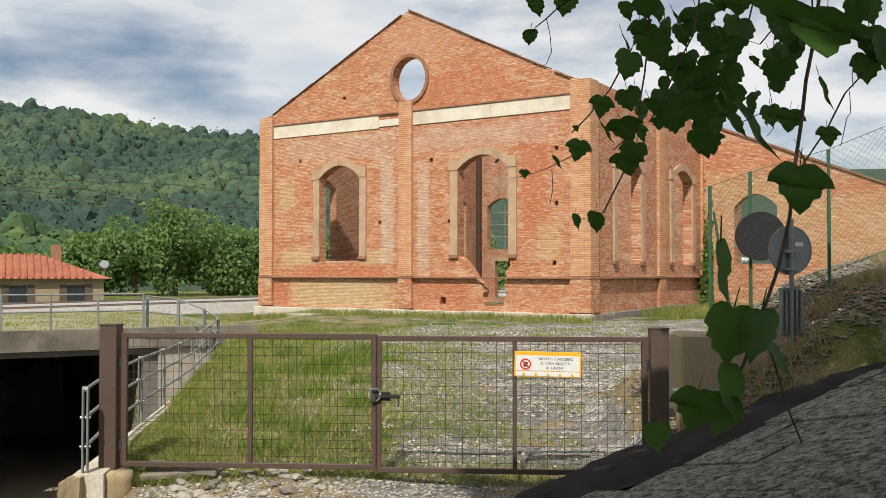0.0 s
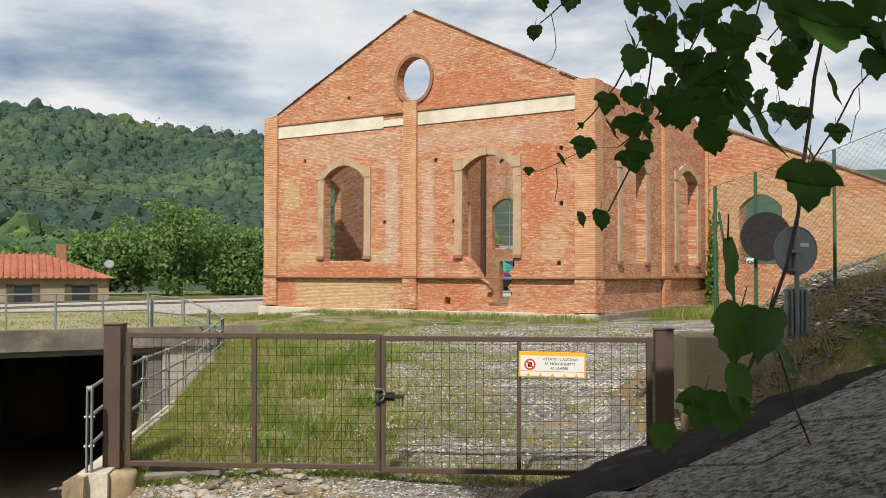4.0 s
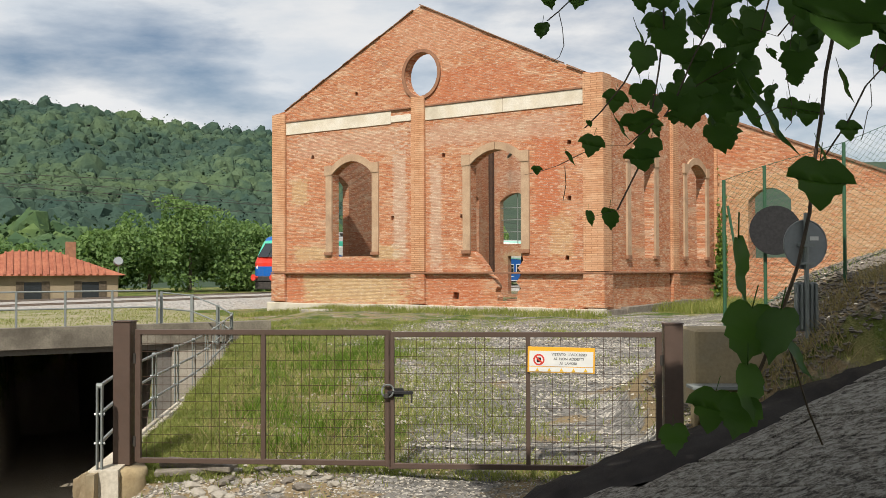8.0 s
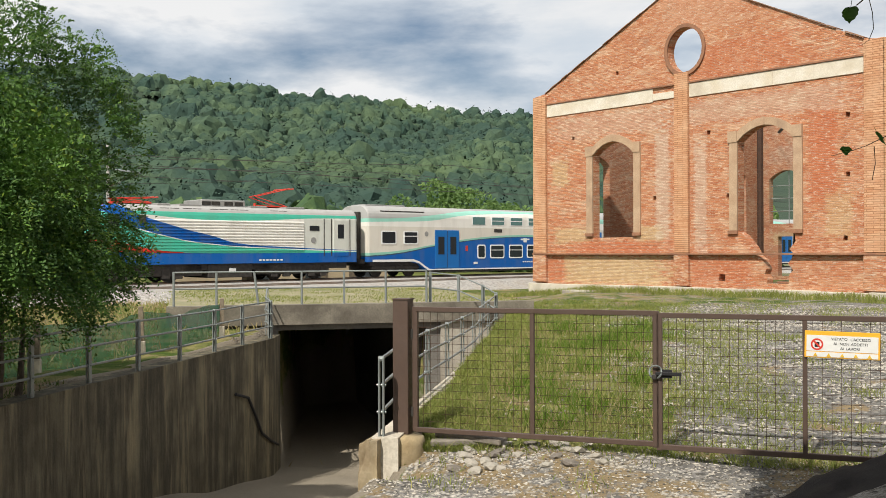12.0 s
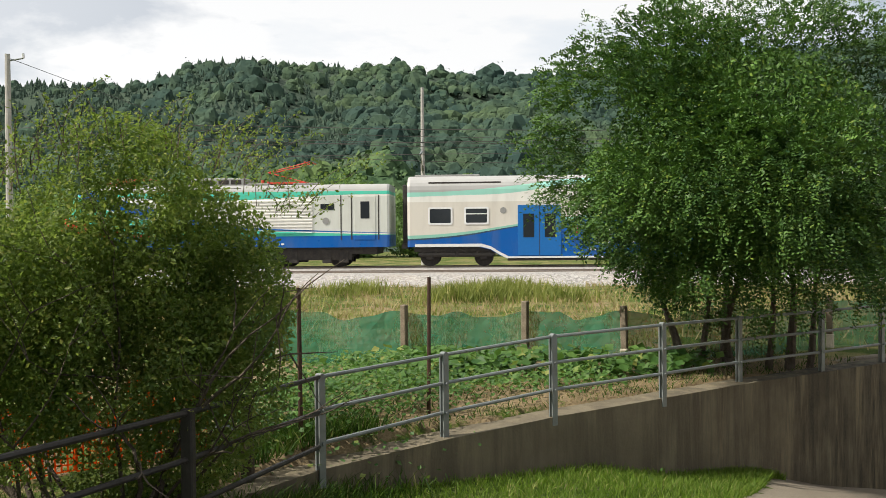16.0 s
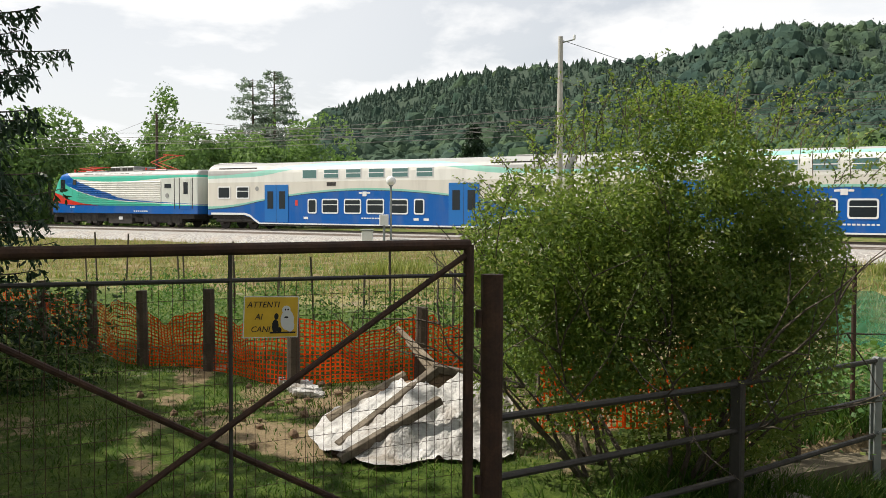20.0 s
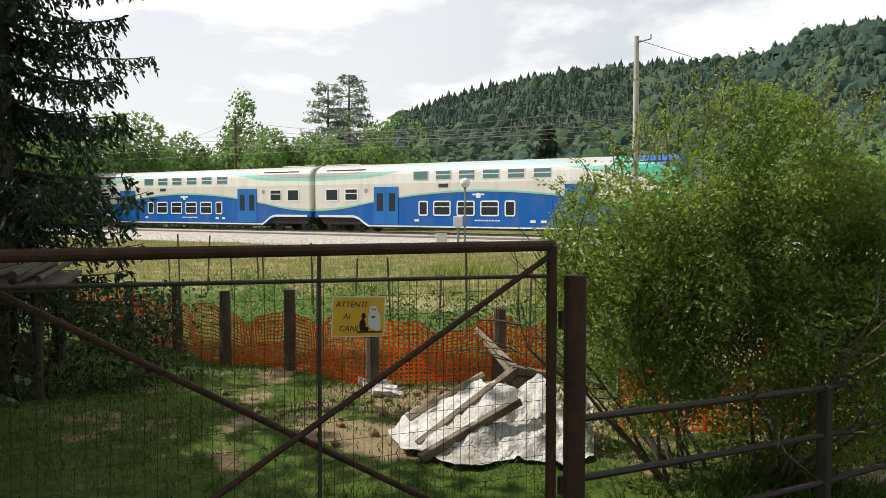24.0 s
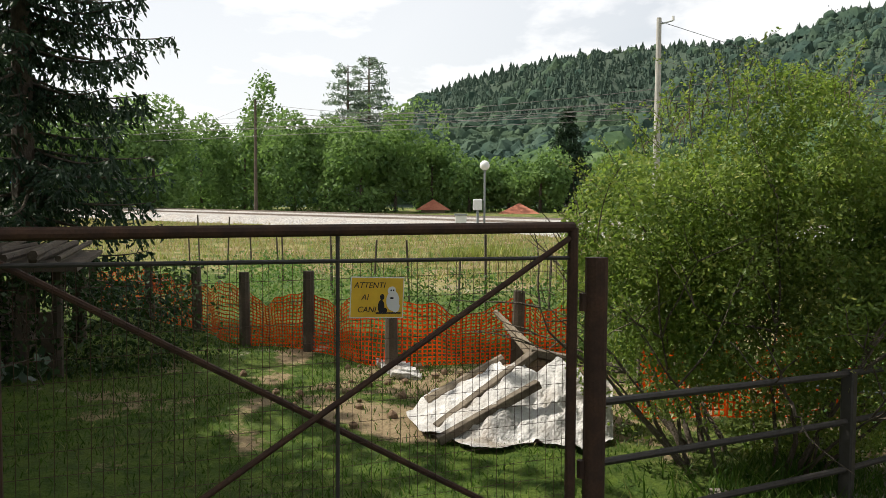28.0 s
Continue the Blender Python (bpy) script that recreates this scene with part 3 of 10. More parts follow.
def height(x, y):
    """The ground's height, for arrays."""
    x, y = np.asarray(x, float), np.asarray(y, float)
    q = TN.x * x + TN.y * y
    nin = -0.5027 * (x - PORTAL[0][0]) + 0.8646 * (y - PORTAL[0][1])      # into the portal
    yard = np.interp(y, [-60, 6, 10.3, 12.3, 20, 34, 60], [-0.5, -0.75, -0.98, -0.66, -0.36, -0.02, -0.05])
    garden = np.interp(q, [0, 6, 18, 34, 38.2, 44, 70, 90], [-0.45, -0.5, -0.62, -0.34, -0.34, -0.36, -0.36, -0.4])
    z = garden + (yard - garden) * smooth01(-9.5, -5.0, x)
    # the sunken road, between its walls, running out to the level near the camera
    trench = smooth01(0.3, 4.5, y) * (x < xr(np.maximum(y, 11.45)) + 0.17) * (x > xl(y) - 0.36) * (nin < 0.12)
    side = np.where(y < 11.5, smooth01(-3.3, -5.0, x), 1.0)
    z = z + (road_z(y) - z) * trench * side
    # the raised stand that the view is taken from
    z = z + 0.72 * (1 - smooth01(2.2, 4.6, np.hypot(x + 0.1, y)))
    # the bank beside the right-hand gate post
    bank = np.interp(x, [2.4, 3.0, 4.3, 5.2, 7.5, 10], [0, 0.75, 1.5, 2.2, 3.0, 3.3]) * smooth01(10.6, 12.0, y) * (1 - smooth01(14.5, 19.0, y))
    z = z + bank
    # washed-out soil before the gate post's footing
    z = z - 0.26 * np.exp(-((x + 4.0) / 0.6) ** 2 - ((y - 11.3) / 0.42) ** 2)
    z = z + 0.05 * np.sin(x * 1.7 + y * 0.6) * np.cos(y * 1.3 - x * 0.4) * (np.hypot(x, y) < 60)
    return z


def ground():
    """One sheet of ground out to the horizon, fine near the camera."""
    def axis(lo, hi, flo, fhi, fine):
        a = list(np.arange(flo, fhi, fine))
        s, v = fine, fhi
        while v < hi:
            a.append(v)
            s *= 1.22
            v += s
        a.append(hi)
        s, v, b = fine, flo, []
        while v > lo:
            s *= 1.22
            v -= s
            b.append(v)
        return np.array(sorted(b + a))
    xs, ys = axis(-2200, 1500, -24, 9, 0.25), axis(-1500, 2200, -8, 36, 0.25)
    X, Y = np.meshgrid(xs, ys)
    Z = height(X, Y)
    # open the sheet where the tunnel's roof deck lies above the road
    px, py = X - PORTAL[0][0], Y - PORTAL[0][1]
    along, into = px * RD.y - py * RD.x, px * RD.x + py * RD.y
    tun = (along > -0.2) & (along < 4.35) & (into > -0.4) & (into < 14)
    Z = np.where(tun, -4.75, Z)
    nx, ny = len(xs), len(ys)
    idx = np.arange(nx * ny).reshape(ny, nx)
    F = np.stack([idx[:-1, :-1], idx[:-1, 1:], idx[1:, 1:], idx[1:, :-1]], -1).reshape(-1, 4)
    ob = raw("ground", np.stack([X, Y, Z], -1).reshape(-1, 3), F, ground_mat(), smooth=True)
    # what covers it: red gravel, green soil, blue road
    q = TN.x * X + TN.y * Y
    grav = smooth01(-4.6, 2.4, X - (12 - Y) * 0.10) * (Y > 10.2) * (1 - smooth01(31, 36, Y - 0.45 * X)) * 0.8 + 0.9 * (Y > 9.0) * (Y < 12.0) * (X > -4.2)
    grav = np.maximum(grav, 0.45 * smooth01(26, 34, Y) * (X > -9) * (X < 8))
    grav = np.where((X > -0.6) & (X < 7) & (Y > 12.2) & (Y < 30), np.maximum(grav, 1.05), grav)
    grav = np.where(X < -9, 0.1, grav)
    soil = np.where((X < xl(Y) - 0.3) & (Y > 2.2) & (q > 9.0) & (q < 17.8), 0.75, 0.1)
    soil = np.where((np.hypot(X + 10.6, Y + 0.6) < 2.3), 0.65, soil)
    soil = np.where((X > -12.2) & (X < -6.6) & (Y > -5.0) & (Y < 0.2) & (soil < 0.5), 0.22, soil)
    for cx, cy, rx, ry in ((-9.4, -3.0, 1.0, 0.2), (-12.3, -3.3, 1.5, 0.3), (-8.3, -2.7, 0.4, 0.2)):
        soil = np.where(((X - cx) / rx) ** 2 + ((Y - cy) / ry) ** 2 < 1, 0.6, soil)
    soil = np.where(np.hypot(X + 3.9, Y - 11.2) < 0.95, 0.85, soil)
    grav = np.where((X > 2.6) & (Y > 11) & (Y < 18), 0.7, grav)
    soil = np.where((X > 2.6) & (Y > 11) & (Y < 18), 0.70, soil)
    soil = np.where((Y > 8.5) & (Y < 12.2) & (X > -4.2) & (X < 2.5), 0.48, soil)
    soil = np.where((X > -6) & (X < 3) & (Y > 12.2) & (Y < 34) & (soil < 0.4), 0.26, soil)
    soil = np.where((q > 19) & (q < 43), 0.36, soil)
    trench = (X < xr(np.maximum(Y, 11.45)) + 0.3) & (X > xl(Y) - 0.6) & (-0.5027 * px + 0.8646 * py < 0.3)
    road = np.where((Y > 4) & trench & (X > xl(Y) + np.interp(Y, [6, 10, 13], [2.6, 1.2, -0.7])), 1.0, 0.0)
    road = np.where(tun, 1.0, road)
    ca = ob.data.color_attributes.new("cover", "FLOAT_COLOR", "POINT")
    dry = np.where(q > 17.5, 1.0, np.where((X > -9) & (Y > 9), 1.0, 0.12))
    col = np.stack([grav, soil, road, dry], -1).astype(np.float32)
    col[..., 0] = np.where(road > 0.5, 0, col[..., 0])
    ca.data.foreach_set("color", col.ravel())
    return tagged(ob, "grass, gravel and soil ground with a sunken road", "ground", kind="structure")


ground()


# ---- the roofless brick building ----
BLD = pose(5.5, 37.14, 0, 0, 0, -33.6)       # origin at its near corner, x along the front to that corner, y into it
BW, BD, EAVE, APEX = 16.92, 19.2, 9.12, 12.98


def building():
    b = empty("brick_building", BLD, "roofless old orange brick industrial building with arched openings", "building")
    T = 0.42
    front = [(-BW, -0.1), (0, -0.1), (0, EAVE), (-0.75, EAVE + 0.12), (-BW / 2 + 0.1, APEX), (-BW + 0.75, EAVE + 0.05), (-BW, EAVE - 0.05)]
    w1 = arch(-13.29, -10.98, 2.3, 6.0, 6.55)
    w2 = arch(-5.85, -3.45, 0.35, 6.0, 6.55)
    # the right-hand opening is broken out down to the ground, its lower part ragged
    w2 = [(-4.60, 0.42), (-3.70, 0.42)] + [(-3.66, 0.8), (-3.50, 0.95), (-3.72, 1.2), (-3.45, 1.55), (-3.66, 1.75), (-3.40, 2.05), (-3.45, 2.35)] + \
        [(-3.45, 6.0)] + arch(-5.85, -3.45, 0.35, 6.0, 6.55)[3:-1] + [(-5.85, 6.0), (-5.85, 2.45), (-5.6, 2.3), (-5.35, 2.0), (-5.2, 1.85), (-5.0, 1.5), (-4.8, 1.35), (-4.62, 1.0), (-4.7, 0.8), (-4.58, 0.6)]
    oc = [(-8.32 + 0.86 * math.cos(a), 10.02 + 0.93 * math.sin(a)) for a in (2 * math.pi * i / 28 for i in range(28))]
    holes = [w1, w2, oc]
    # small putlog holes
    for u, v in ((-1.35, 6.6), (-1.35, 4.45), (-9.9, 3.95), (-1.45, 2.15), (-6.3, 3.9), (-11.9, 9.55), (-6.6, 0.62), (-14.5, 6.9), (-7.2, 6.5)):
        s = 0.09 if v > 1 else 0.16
        holes.append([(u - s, v - s * 0.9), (u + s * 0.8, v - s), (u + s, v + s * 0.8), (u - s * 0.7, v + s)])
    part("front_wall", slab(front, holes, T, lambda u, v, w: Vector((u, w, v))), M["brick_x"], b)

    def side_holes(n):
        return [arch(2.6 + 6.25 * i, 5.1 + 6.25 * i, 2.15, 6.0, 6.5) for i in range(n)]
    right = [(T + 0.005, -0.2), (BD, -0.2), (BD, EAVE)] + [(BD - i * 0.9, EAVE + 0.03 * math.sin(i * 2.3) - (0.35 if i in (7, 8) else 0)) for i in range(1, 21)] + [(T + 0.005, EAVE)]
    part("right_wall", slab(right, side_holes(2), T, lambda u, v, w: Vector((-w, u, v))), M["brick_y"], b)
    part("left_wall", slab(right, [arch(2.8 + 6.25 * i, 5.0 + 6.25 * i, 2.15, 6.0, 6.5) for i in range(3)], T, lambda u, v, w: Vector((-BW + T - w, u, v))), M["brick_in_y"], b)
    back = [(-BW + T + 0.005, -0.2), (-T - 0.005, -0.2), (-T - 0.005, EAVE), (-BW / 2, APEX - 0.6), (-BW + T + 0.005, EAVE)]
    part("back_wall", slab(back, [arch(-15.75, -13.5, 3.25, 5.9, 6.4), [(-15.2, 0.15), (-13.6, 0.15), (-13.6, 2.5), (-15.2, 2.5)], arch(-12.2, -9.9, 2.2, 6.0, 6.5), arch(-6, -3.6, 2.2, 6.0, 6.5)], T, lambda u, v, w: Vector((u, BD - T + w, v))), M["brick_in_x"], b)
    # pilasters on the front and the visible side
    for x0, x1, top in ((-BW - 0.02, -16.13, EAVE - 0.1), (-8.8, -8.12, 9.06), (-0.70, 0.06, EAVE + 0.02)):
        part("pilaster", boxed(x0, x1, -0.14, -0.001, 1.62, top, bevel=0.012), M["pilaster"], b)
        part("pilaster_base", boxed(x0 - 0.02, x1 + 0.02, -0.17, -0.001, 0.25, 1.52, bevel=0.015), M["brick_x"], b)
    for y0, y1 in ((-0.14, 0.62), (6.9, 7.6), (12.6, 13.2)):
        part("pilaster", boxed(0.001, 0.15, y0, y1, 1.62, EAVE + 0.01, bevel=0.012), M["pilaster"], b)
        part("pilaster_base", boxed(0.001, 0.17, y0 - 0.02, y1 + 0.02, 0.25, 1.52, bevel=0.015), M["brick_y"], b)
    # string course, plinth, white bands
    part("ledge", boxed(-BW - 0.06, 0.2, -0.19, 0.0, 1.53, 1.6, bevel=0.01), M["ledge"], b)
    part("ledge", boxed(0.0, 0.19, 0.005, 12.7, 1.53, 1.6, bevel=0.01), M["ledge"], b)
    rng = random.Random(3)
    x = -BW - 0.22
    while x < 0.2:
        w = rng.uniform(1.1, 2.2)
        x1 = min(x + w, 0.24)
        part("plinth_stone", boxed(x, x1 - 0.02, -0.26 - rng.uniform(0, 0.05), -0.002, -0.25, 0.20 + rng.uniform(-0.03, 0.02), bevel=0.02), M["plinth"], b)
        x = x1
    y = 0.0
    while y < 12.6:
        w = rng.uniform(0.9, 1.8)
        part("plinth_stone", boxed(0.002, 0.26 + rng.uniform(0, 0.05), y, min(y + w, 12.7) - 0.02, -0.25, 0.22 + rng.uniform(-0.08, 0.12), bevel=0.02), M["stone"], b)
        y += w
    for x0, x1 in ((-16.12, -9.95), (-9.94, -8.81), (-8.11, -4.3), (-4.29, -0.71)):
        part("lime_band", boxed(x0, x1, -0.045, -0.001, 8.03 + (0.06 if x0 == -9.94 else 0), 8.60 - (0.22 if x0 == -9.94 else 0), bevel=0.008), M["band"], b)
        part("band_course", boxed(x0, x1, -0.09, -0.001, 8.604, 8.68, bevel=0.008), M["ledge"], b)

    def surround(u0, u1, v0, vs, vt, place, sill=True, lim=None):
        """Cast jambs, impost blocks and an arch of voussoirs round an opening."""
        wd = 0.36
        for a, c in ((u0 - wd, u0 - 0.004), (u1 + 0.004, u1 + wd)):
            lo = v0
            bm = bmesh.new()
            v = [bm.verts.new(place(u, w, h)) for h in (lo, vs - 0.02) for w in (-0.08, 0.05) for u in (a, c)]
            for q in ((0, 2, 3, 1), (4, 5, 7, 6), (0, 1, 5, 4), (2, 6, 7, 3), (0, 4, 6, 2), (1, 3, 7, 5)):
                bm.faces.new([v[i] for i in q])
            bmesh.ops.recalc_face_normals(bm, faces=bm.faces)
            part("jamb", bm, M["surround"], b)
            for lo2, hi2, ex, mt in ((vs - 0.02, vs + 0.42, 0.05, M["surround"]), (v0 - 0.14, v0 - 0.002, 0.06, M["ledge"])):
                bm = bmesh.new()
                v = [bm.verts.new(place(u, w, h)) for h in (lo2, hi2) for w in (-0.11, 0.05) for u in (a - ex, c)]
                for q in ((0, 2, 3, 1), (4, 5, 7, 6), (0, 1, 5, 4), (2, 6, 7, 3), (0, 4, 6, 2), (1, 3, 7, 5)):
                    bm.faces.new([v[i] for i in q])
                bmesh.ops.recalc_face_normals(bm, faces=bm.faces)
                part("impost" if mt is M["surround"] else "corbel", bm, mt, b)
        n = 8
        curve = lambda a: Vector((u1 + (u0 - u1) * a, vs + (vt - vs) * math.sin(math.pi * min(max(a, 0), 1)) ** 0.85))
        for i in range(n):
            bm = bmesh.new()
            vv = []
            for a in (i / n + (0.004 if i == 4 else 0.0003), (i + 1) / n - (0.004 if i == 3 else 0.0003)):
                p = curve(a)
                for hgt in (0.004, 0.31):
                    q = p + Vector(((0.5 - a) * 0.15 * (hgt > 0.1), hgt))
                    vv.append([bm.verts.new(place(q.x, w, q.y)) for w in (-0.09, 0.04)])
            a0, a1, c0, c1 = vv
            for q in ((a0[0], c0[0], c1[0], a1[0]), (a0[1], a1[1], c1[1], c0[1]), (a0[0], a0[1], c0[1], c0[0]), (a1[0], c1[0], c1[1], a1[1]), (a0[0], a1[0], a1[1], a0[1]), (c0[0], c0[1], c1[1], c1[0])):
                bm.faces.new(q)
            bmesh.ops.recalc_face_normals(bm, faces=bm.faces)
            part("voussoir", bm, M["surround"], b)

    surround(-13.29, -10.98, 2.5, 6.0, 6.55, lambda u, w, h: Vector((u, w, h)))
    surround(-5.85, -3.45, 2.5, 6.0, 6.55, lambda u, w, h: Vector((u, w, h)))
    for i in range(2):
        surround(2.6 + 6.25 * i, 5.1 + 6.25 * i, 2.25, 6.0, 6.5, lambda u, w, h: Vector((-w, u, h)))
    # the round window's ring
    n, bm = 24, bmesh.new()
    prof = [(0.004, -0.08), (0.15, -0.08), (0.15, 0.02), (0.004, 0.02)]
    rings = []
    for i in range(n):
        a = 2 * math.pi * i / n
        rings.append([bm.verts.new((-8.32 + (0.86 + r) * math.cos(a), w, 10.02 + (0.93 + r) * math.sin(a))) for r, w in prof])
    for i in range(n):
        for k in range(4):
            bm.faces.new((rings[i][k], rings[i][(k + 1) % 4], rings[(i + 1) % n][(k + 1) % 4], rings[(i + 1) % n][k]))
    bmesh.ops.recalc_face_normals(bm, faces=bm.faces)
    part("oculus_ring", bm, M["ledge"], b)
    # worn copings up the gable and along the eaves
    for (xa, za), (xb, zb) in (((-BW + 0.7, EAVE + 0.05), (-BW / 2 + 0.1, APEX)), ((-BW / 2 + 0.1, APEX), (-0.72, EAVE + 0.12))):
        for i in range(22):
            if rng.random() < 0.03:
                continue
            a, c = i / 22, (i + 0.97) / 22
            p, q = Vector((xa + (xb - xa) * a, 0, za + (zb - za) * a)), Vector((xa + (xb - xa) * c, 0, za + (zb - za) * c))
            d = (q - p)
            up = Vector((-d.z, 0, d.x)).normalized() * rng.uniform(0.012, 0.045)
            bm = bmesh.new()
            y0, y1 = -0.06 - rng.uniform(0, 0.04), T + 0.05
            v = [bm.verts.new(o + Vector((0, yy, 0))) for o in (p, q, q + up, p + up) for yy in (y0, y1)]
            for f in ((0, 2, 3, 1), (2, 4, 5, 3), (4, 6, 7, 5), (6, 0, 1, 7), (0, 6, 4, 2), (1, 3, 5, 7)):
                bm.faces.new([v[k] for k in f])
            bmesh.ops.recalc_face_normals(bm, faces=bm.faces)
            part("coping_brick", bm, M["coping"], b)
    # a rusted downpipe, a leaning bar and a stub of steel inside
    part("old_pipe", tubed((-11.6, 11.0, 0.2), (-11.6, 11.0, 8.6), 0.16, n=8), M["rust"], b)
    part("leaning_bar", tubed((-6.4, 5.0, 0.1), (-4.9, 3.2, 7.4), 0.08), M["rust"], b)
    part("steel_stub", tubed((-5.6, 2.6, 6.55), (-4.2, 1.2, 6.85), 0.06), M["galv"], b)
    for z in (4.0, 4.75, 5.5):
        part("window_bar", tubed((-15.75, BD - 0.2, z), (-13.5, BD - 0.2, z), 0.03, n=6), M["galv"], b)
    part("window_bar", tubed((-14.6, BD - 0.2, 3.25), (-14.6, BD - 0.2, 6.35), 0.03, n=6), M["galv"], b)
    for i in range(4):
        part("broken_step", boxed(-4.72 + 0.07 * i, -3.62, 0.05 + 0.17 * i, 0.50 + 0.12 * i, 0.16 + 0.085 * i, 0.24 + 0.085 * i, bevel=0.012), M["ledge"], b)
    # the rear wing: a lower gabled end set back beyond the side wall
    z0, z1 = 9.1, 5.3
    out = [(0.01, -0.3), (9.2, -0.3), (9.2, z1), (0.01, z0)]
    part("wing_wall", slab(out, [arch(1.6, 3.6, 2.2, 4.9, 5.5)], 0.55, lambda u, v, w: Vector((u, 12.75 + w, v))), M["brick_x"], b)
    for i in range(10):
        u0, u1 = 0.05 + i * 0.915, 0.05 + (i + 0.96) * 0.915
        bm = bmesh.new()
        v = [bm.verts.new((u, yy, z0 + (z1 - z0) * u / 9.2 + h)) for u in (u0, u1) for yy in (12.66, 13.34) for h in (0.0, 0.1)]
        for f in ((0, 1, 3, 2), (4, 6, 7, 5), (0, 4, 5, 1), (2, 3, 7, 6), (1, 5, 7, 3), (0, 2, 6, 4)):
            bm.faces.new([v[k] for k in f])
        bmesh.ops.recalc_face_normals(bm, faces=bm.faces)
        part("coping_brick", bm, M["coping"], b)
    part("wing_side_wall", slab([(13.305, -0.3), (34, -0.3), (34, z1), (13.305, z1)], [arch(16 + 4 * i, 17.6 + 4 * i, 2.2, 3.9, 4.4) for i in range(4)], 0.5, lambda u, v, w: Vector((9.2 - w, u, v))), M["brick_y"], b)
    part("wing_pilaster", boxed(8.6, 9.26, 12.6, 12.745, 0, z1 + 0.1, bevel=0.01), M["pilaster"], b)
    part("concrete_block", boxed(-12.9, -11.6, -2.6, -1.7, -0.2, 0.03, bevel=0.04), M["concrete"], b)
    return b


building()


# ---- the underpass ----
def wall_strip(name, pts, top, bottom, thick, material, parent=None, label=""):
    """A wall along a line of plan points, with its own top and foot heights, thickened to the left of its way."""
    bm = bmesh.new()
    prev = None
    n = len(pts)
    for i, (x, y) in enumerate(pts):
        a, c = pts[max(i - 1, 0)], pts[min(i + 1, n - 1)]
        d = Vector((c[0] - a[0], c[1] - a[1], 0)).normalized()
        s = Vector((-d.y, d.x, 0)) * thick
        p = Vector((x, y, 0))
        t, b0 = top(x, y), bottom(x, y)
        ring = [bm.verts.new(p + Vector((0, 0, b0))), bm.verts.new(p + Vector((0, 0, t))), bm.verts.new(p + s + Vector((0, 0, t))), bm.verts.new(p + s + Vector((0, 0, b0)))]
        if prev:
            for k in range(4):
                bm.faces.new((prev[k], prev[(k + 1) % 4], ring[(k + 1) % 4], ring[k]))
        else:
            bm.faces.new(ring)
        prev = ring
    bm.faces.new(prev[::-1])
    bmesh.ops.recalc_face_normals(bm, faces=bm.faces)
    return part(name, bm, material, parent, label)


def wall_stain_mat():
    """Board-marked concrete with dark run-off streaks."""
    k = NT("streaked_concrete", 0.92, 0.0, 0.2)
    st = k.n("ShaderNodeMapping")
    st.inputs["Scale"].default_value = (1, 1, 0.10)
    k.link(k.coords(), st.inputs[0])
    c = k.mixc(k.rng(k.noise(1.4, 6), 0.35, 0.65), (0.085, 0.075, 0.050), (0.185, 0.163, 0.108))
    c = k.mixc(k.rng(k.noise(3.2, 6, 0.7, st.outputs[0]), 0.42, 0.58, 0, 0.9), c, (0.045, 0.040, 0.030))
    c = k.mixc(k.rng(k.noise(2.2, 6, 0.7, st.outputs[0]), 0.53, 0.66, 0, 0.6), c, (0.33, 0.275, 0.17))
    c = k.mixc(k.rng(k.noise(30, 4), 0.35, 0.75, 0, 0.4), c, (0.12, 0.11, 0.09))
    # the near end's greater brightness is painted in, a paler brown set by position
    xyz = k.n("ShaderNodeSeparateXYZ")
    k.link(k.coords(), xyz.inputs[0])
    near_fade = k.math("ADD", xyz.outputs[1], k.math("MULTIPLY", k.noise(0.5, 4), 8.0))
    c = k.mixc(k.rng(near_fade, 17.5, 13.5, 0, 0.4), c, (0.215, 0.180, 0.125))
    k.color(c)
    k.bump(k.noise(25, 5), 0.4, 0.02)
    return k.m


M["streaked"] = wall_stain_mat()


M["dusty"] = speckled("dusty_ground", (0.34, 0.30, 0.21), (0.20, 0.20, 0.075), 0.9, 18, 0.95, 0.5, dist=0.03, dirt=(0.11, 0.14, 0.04))


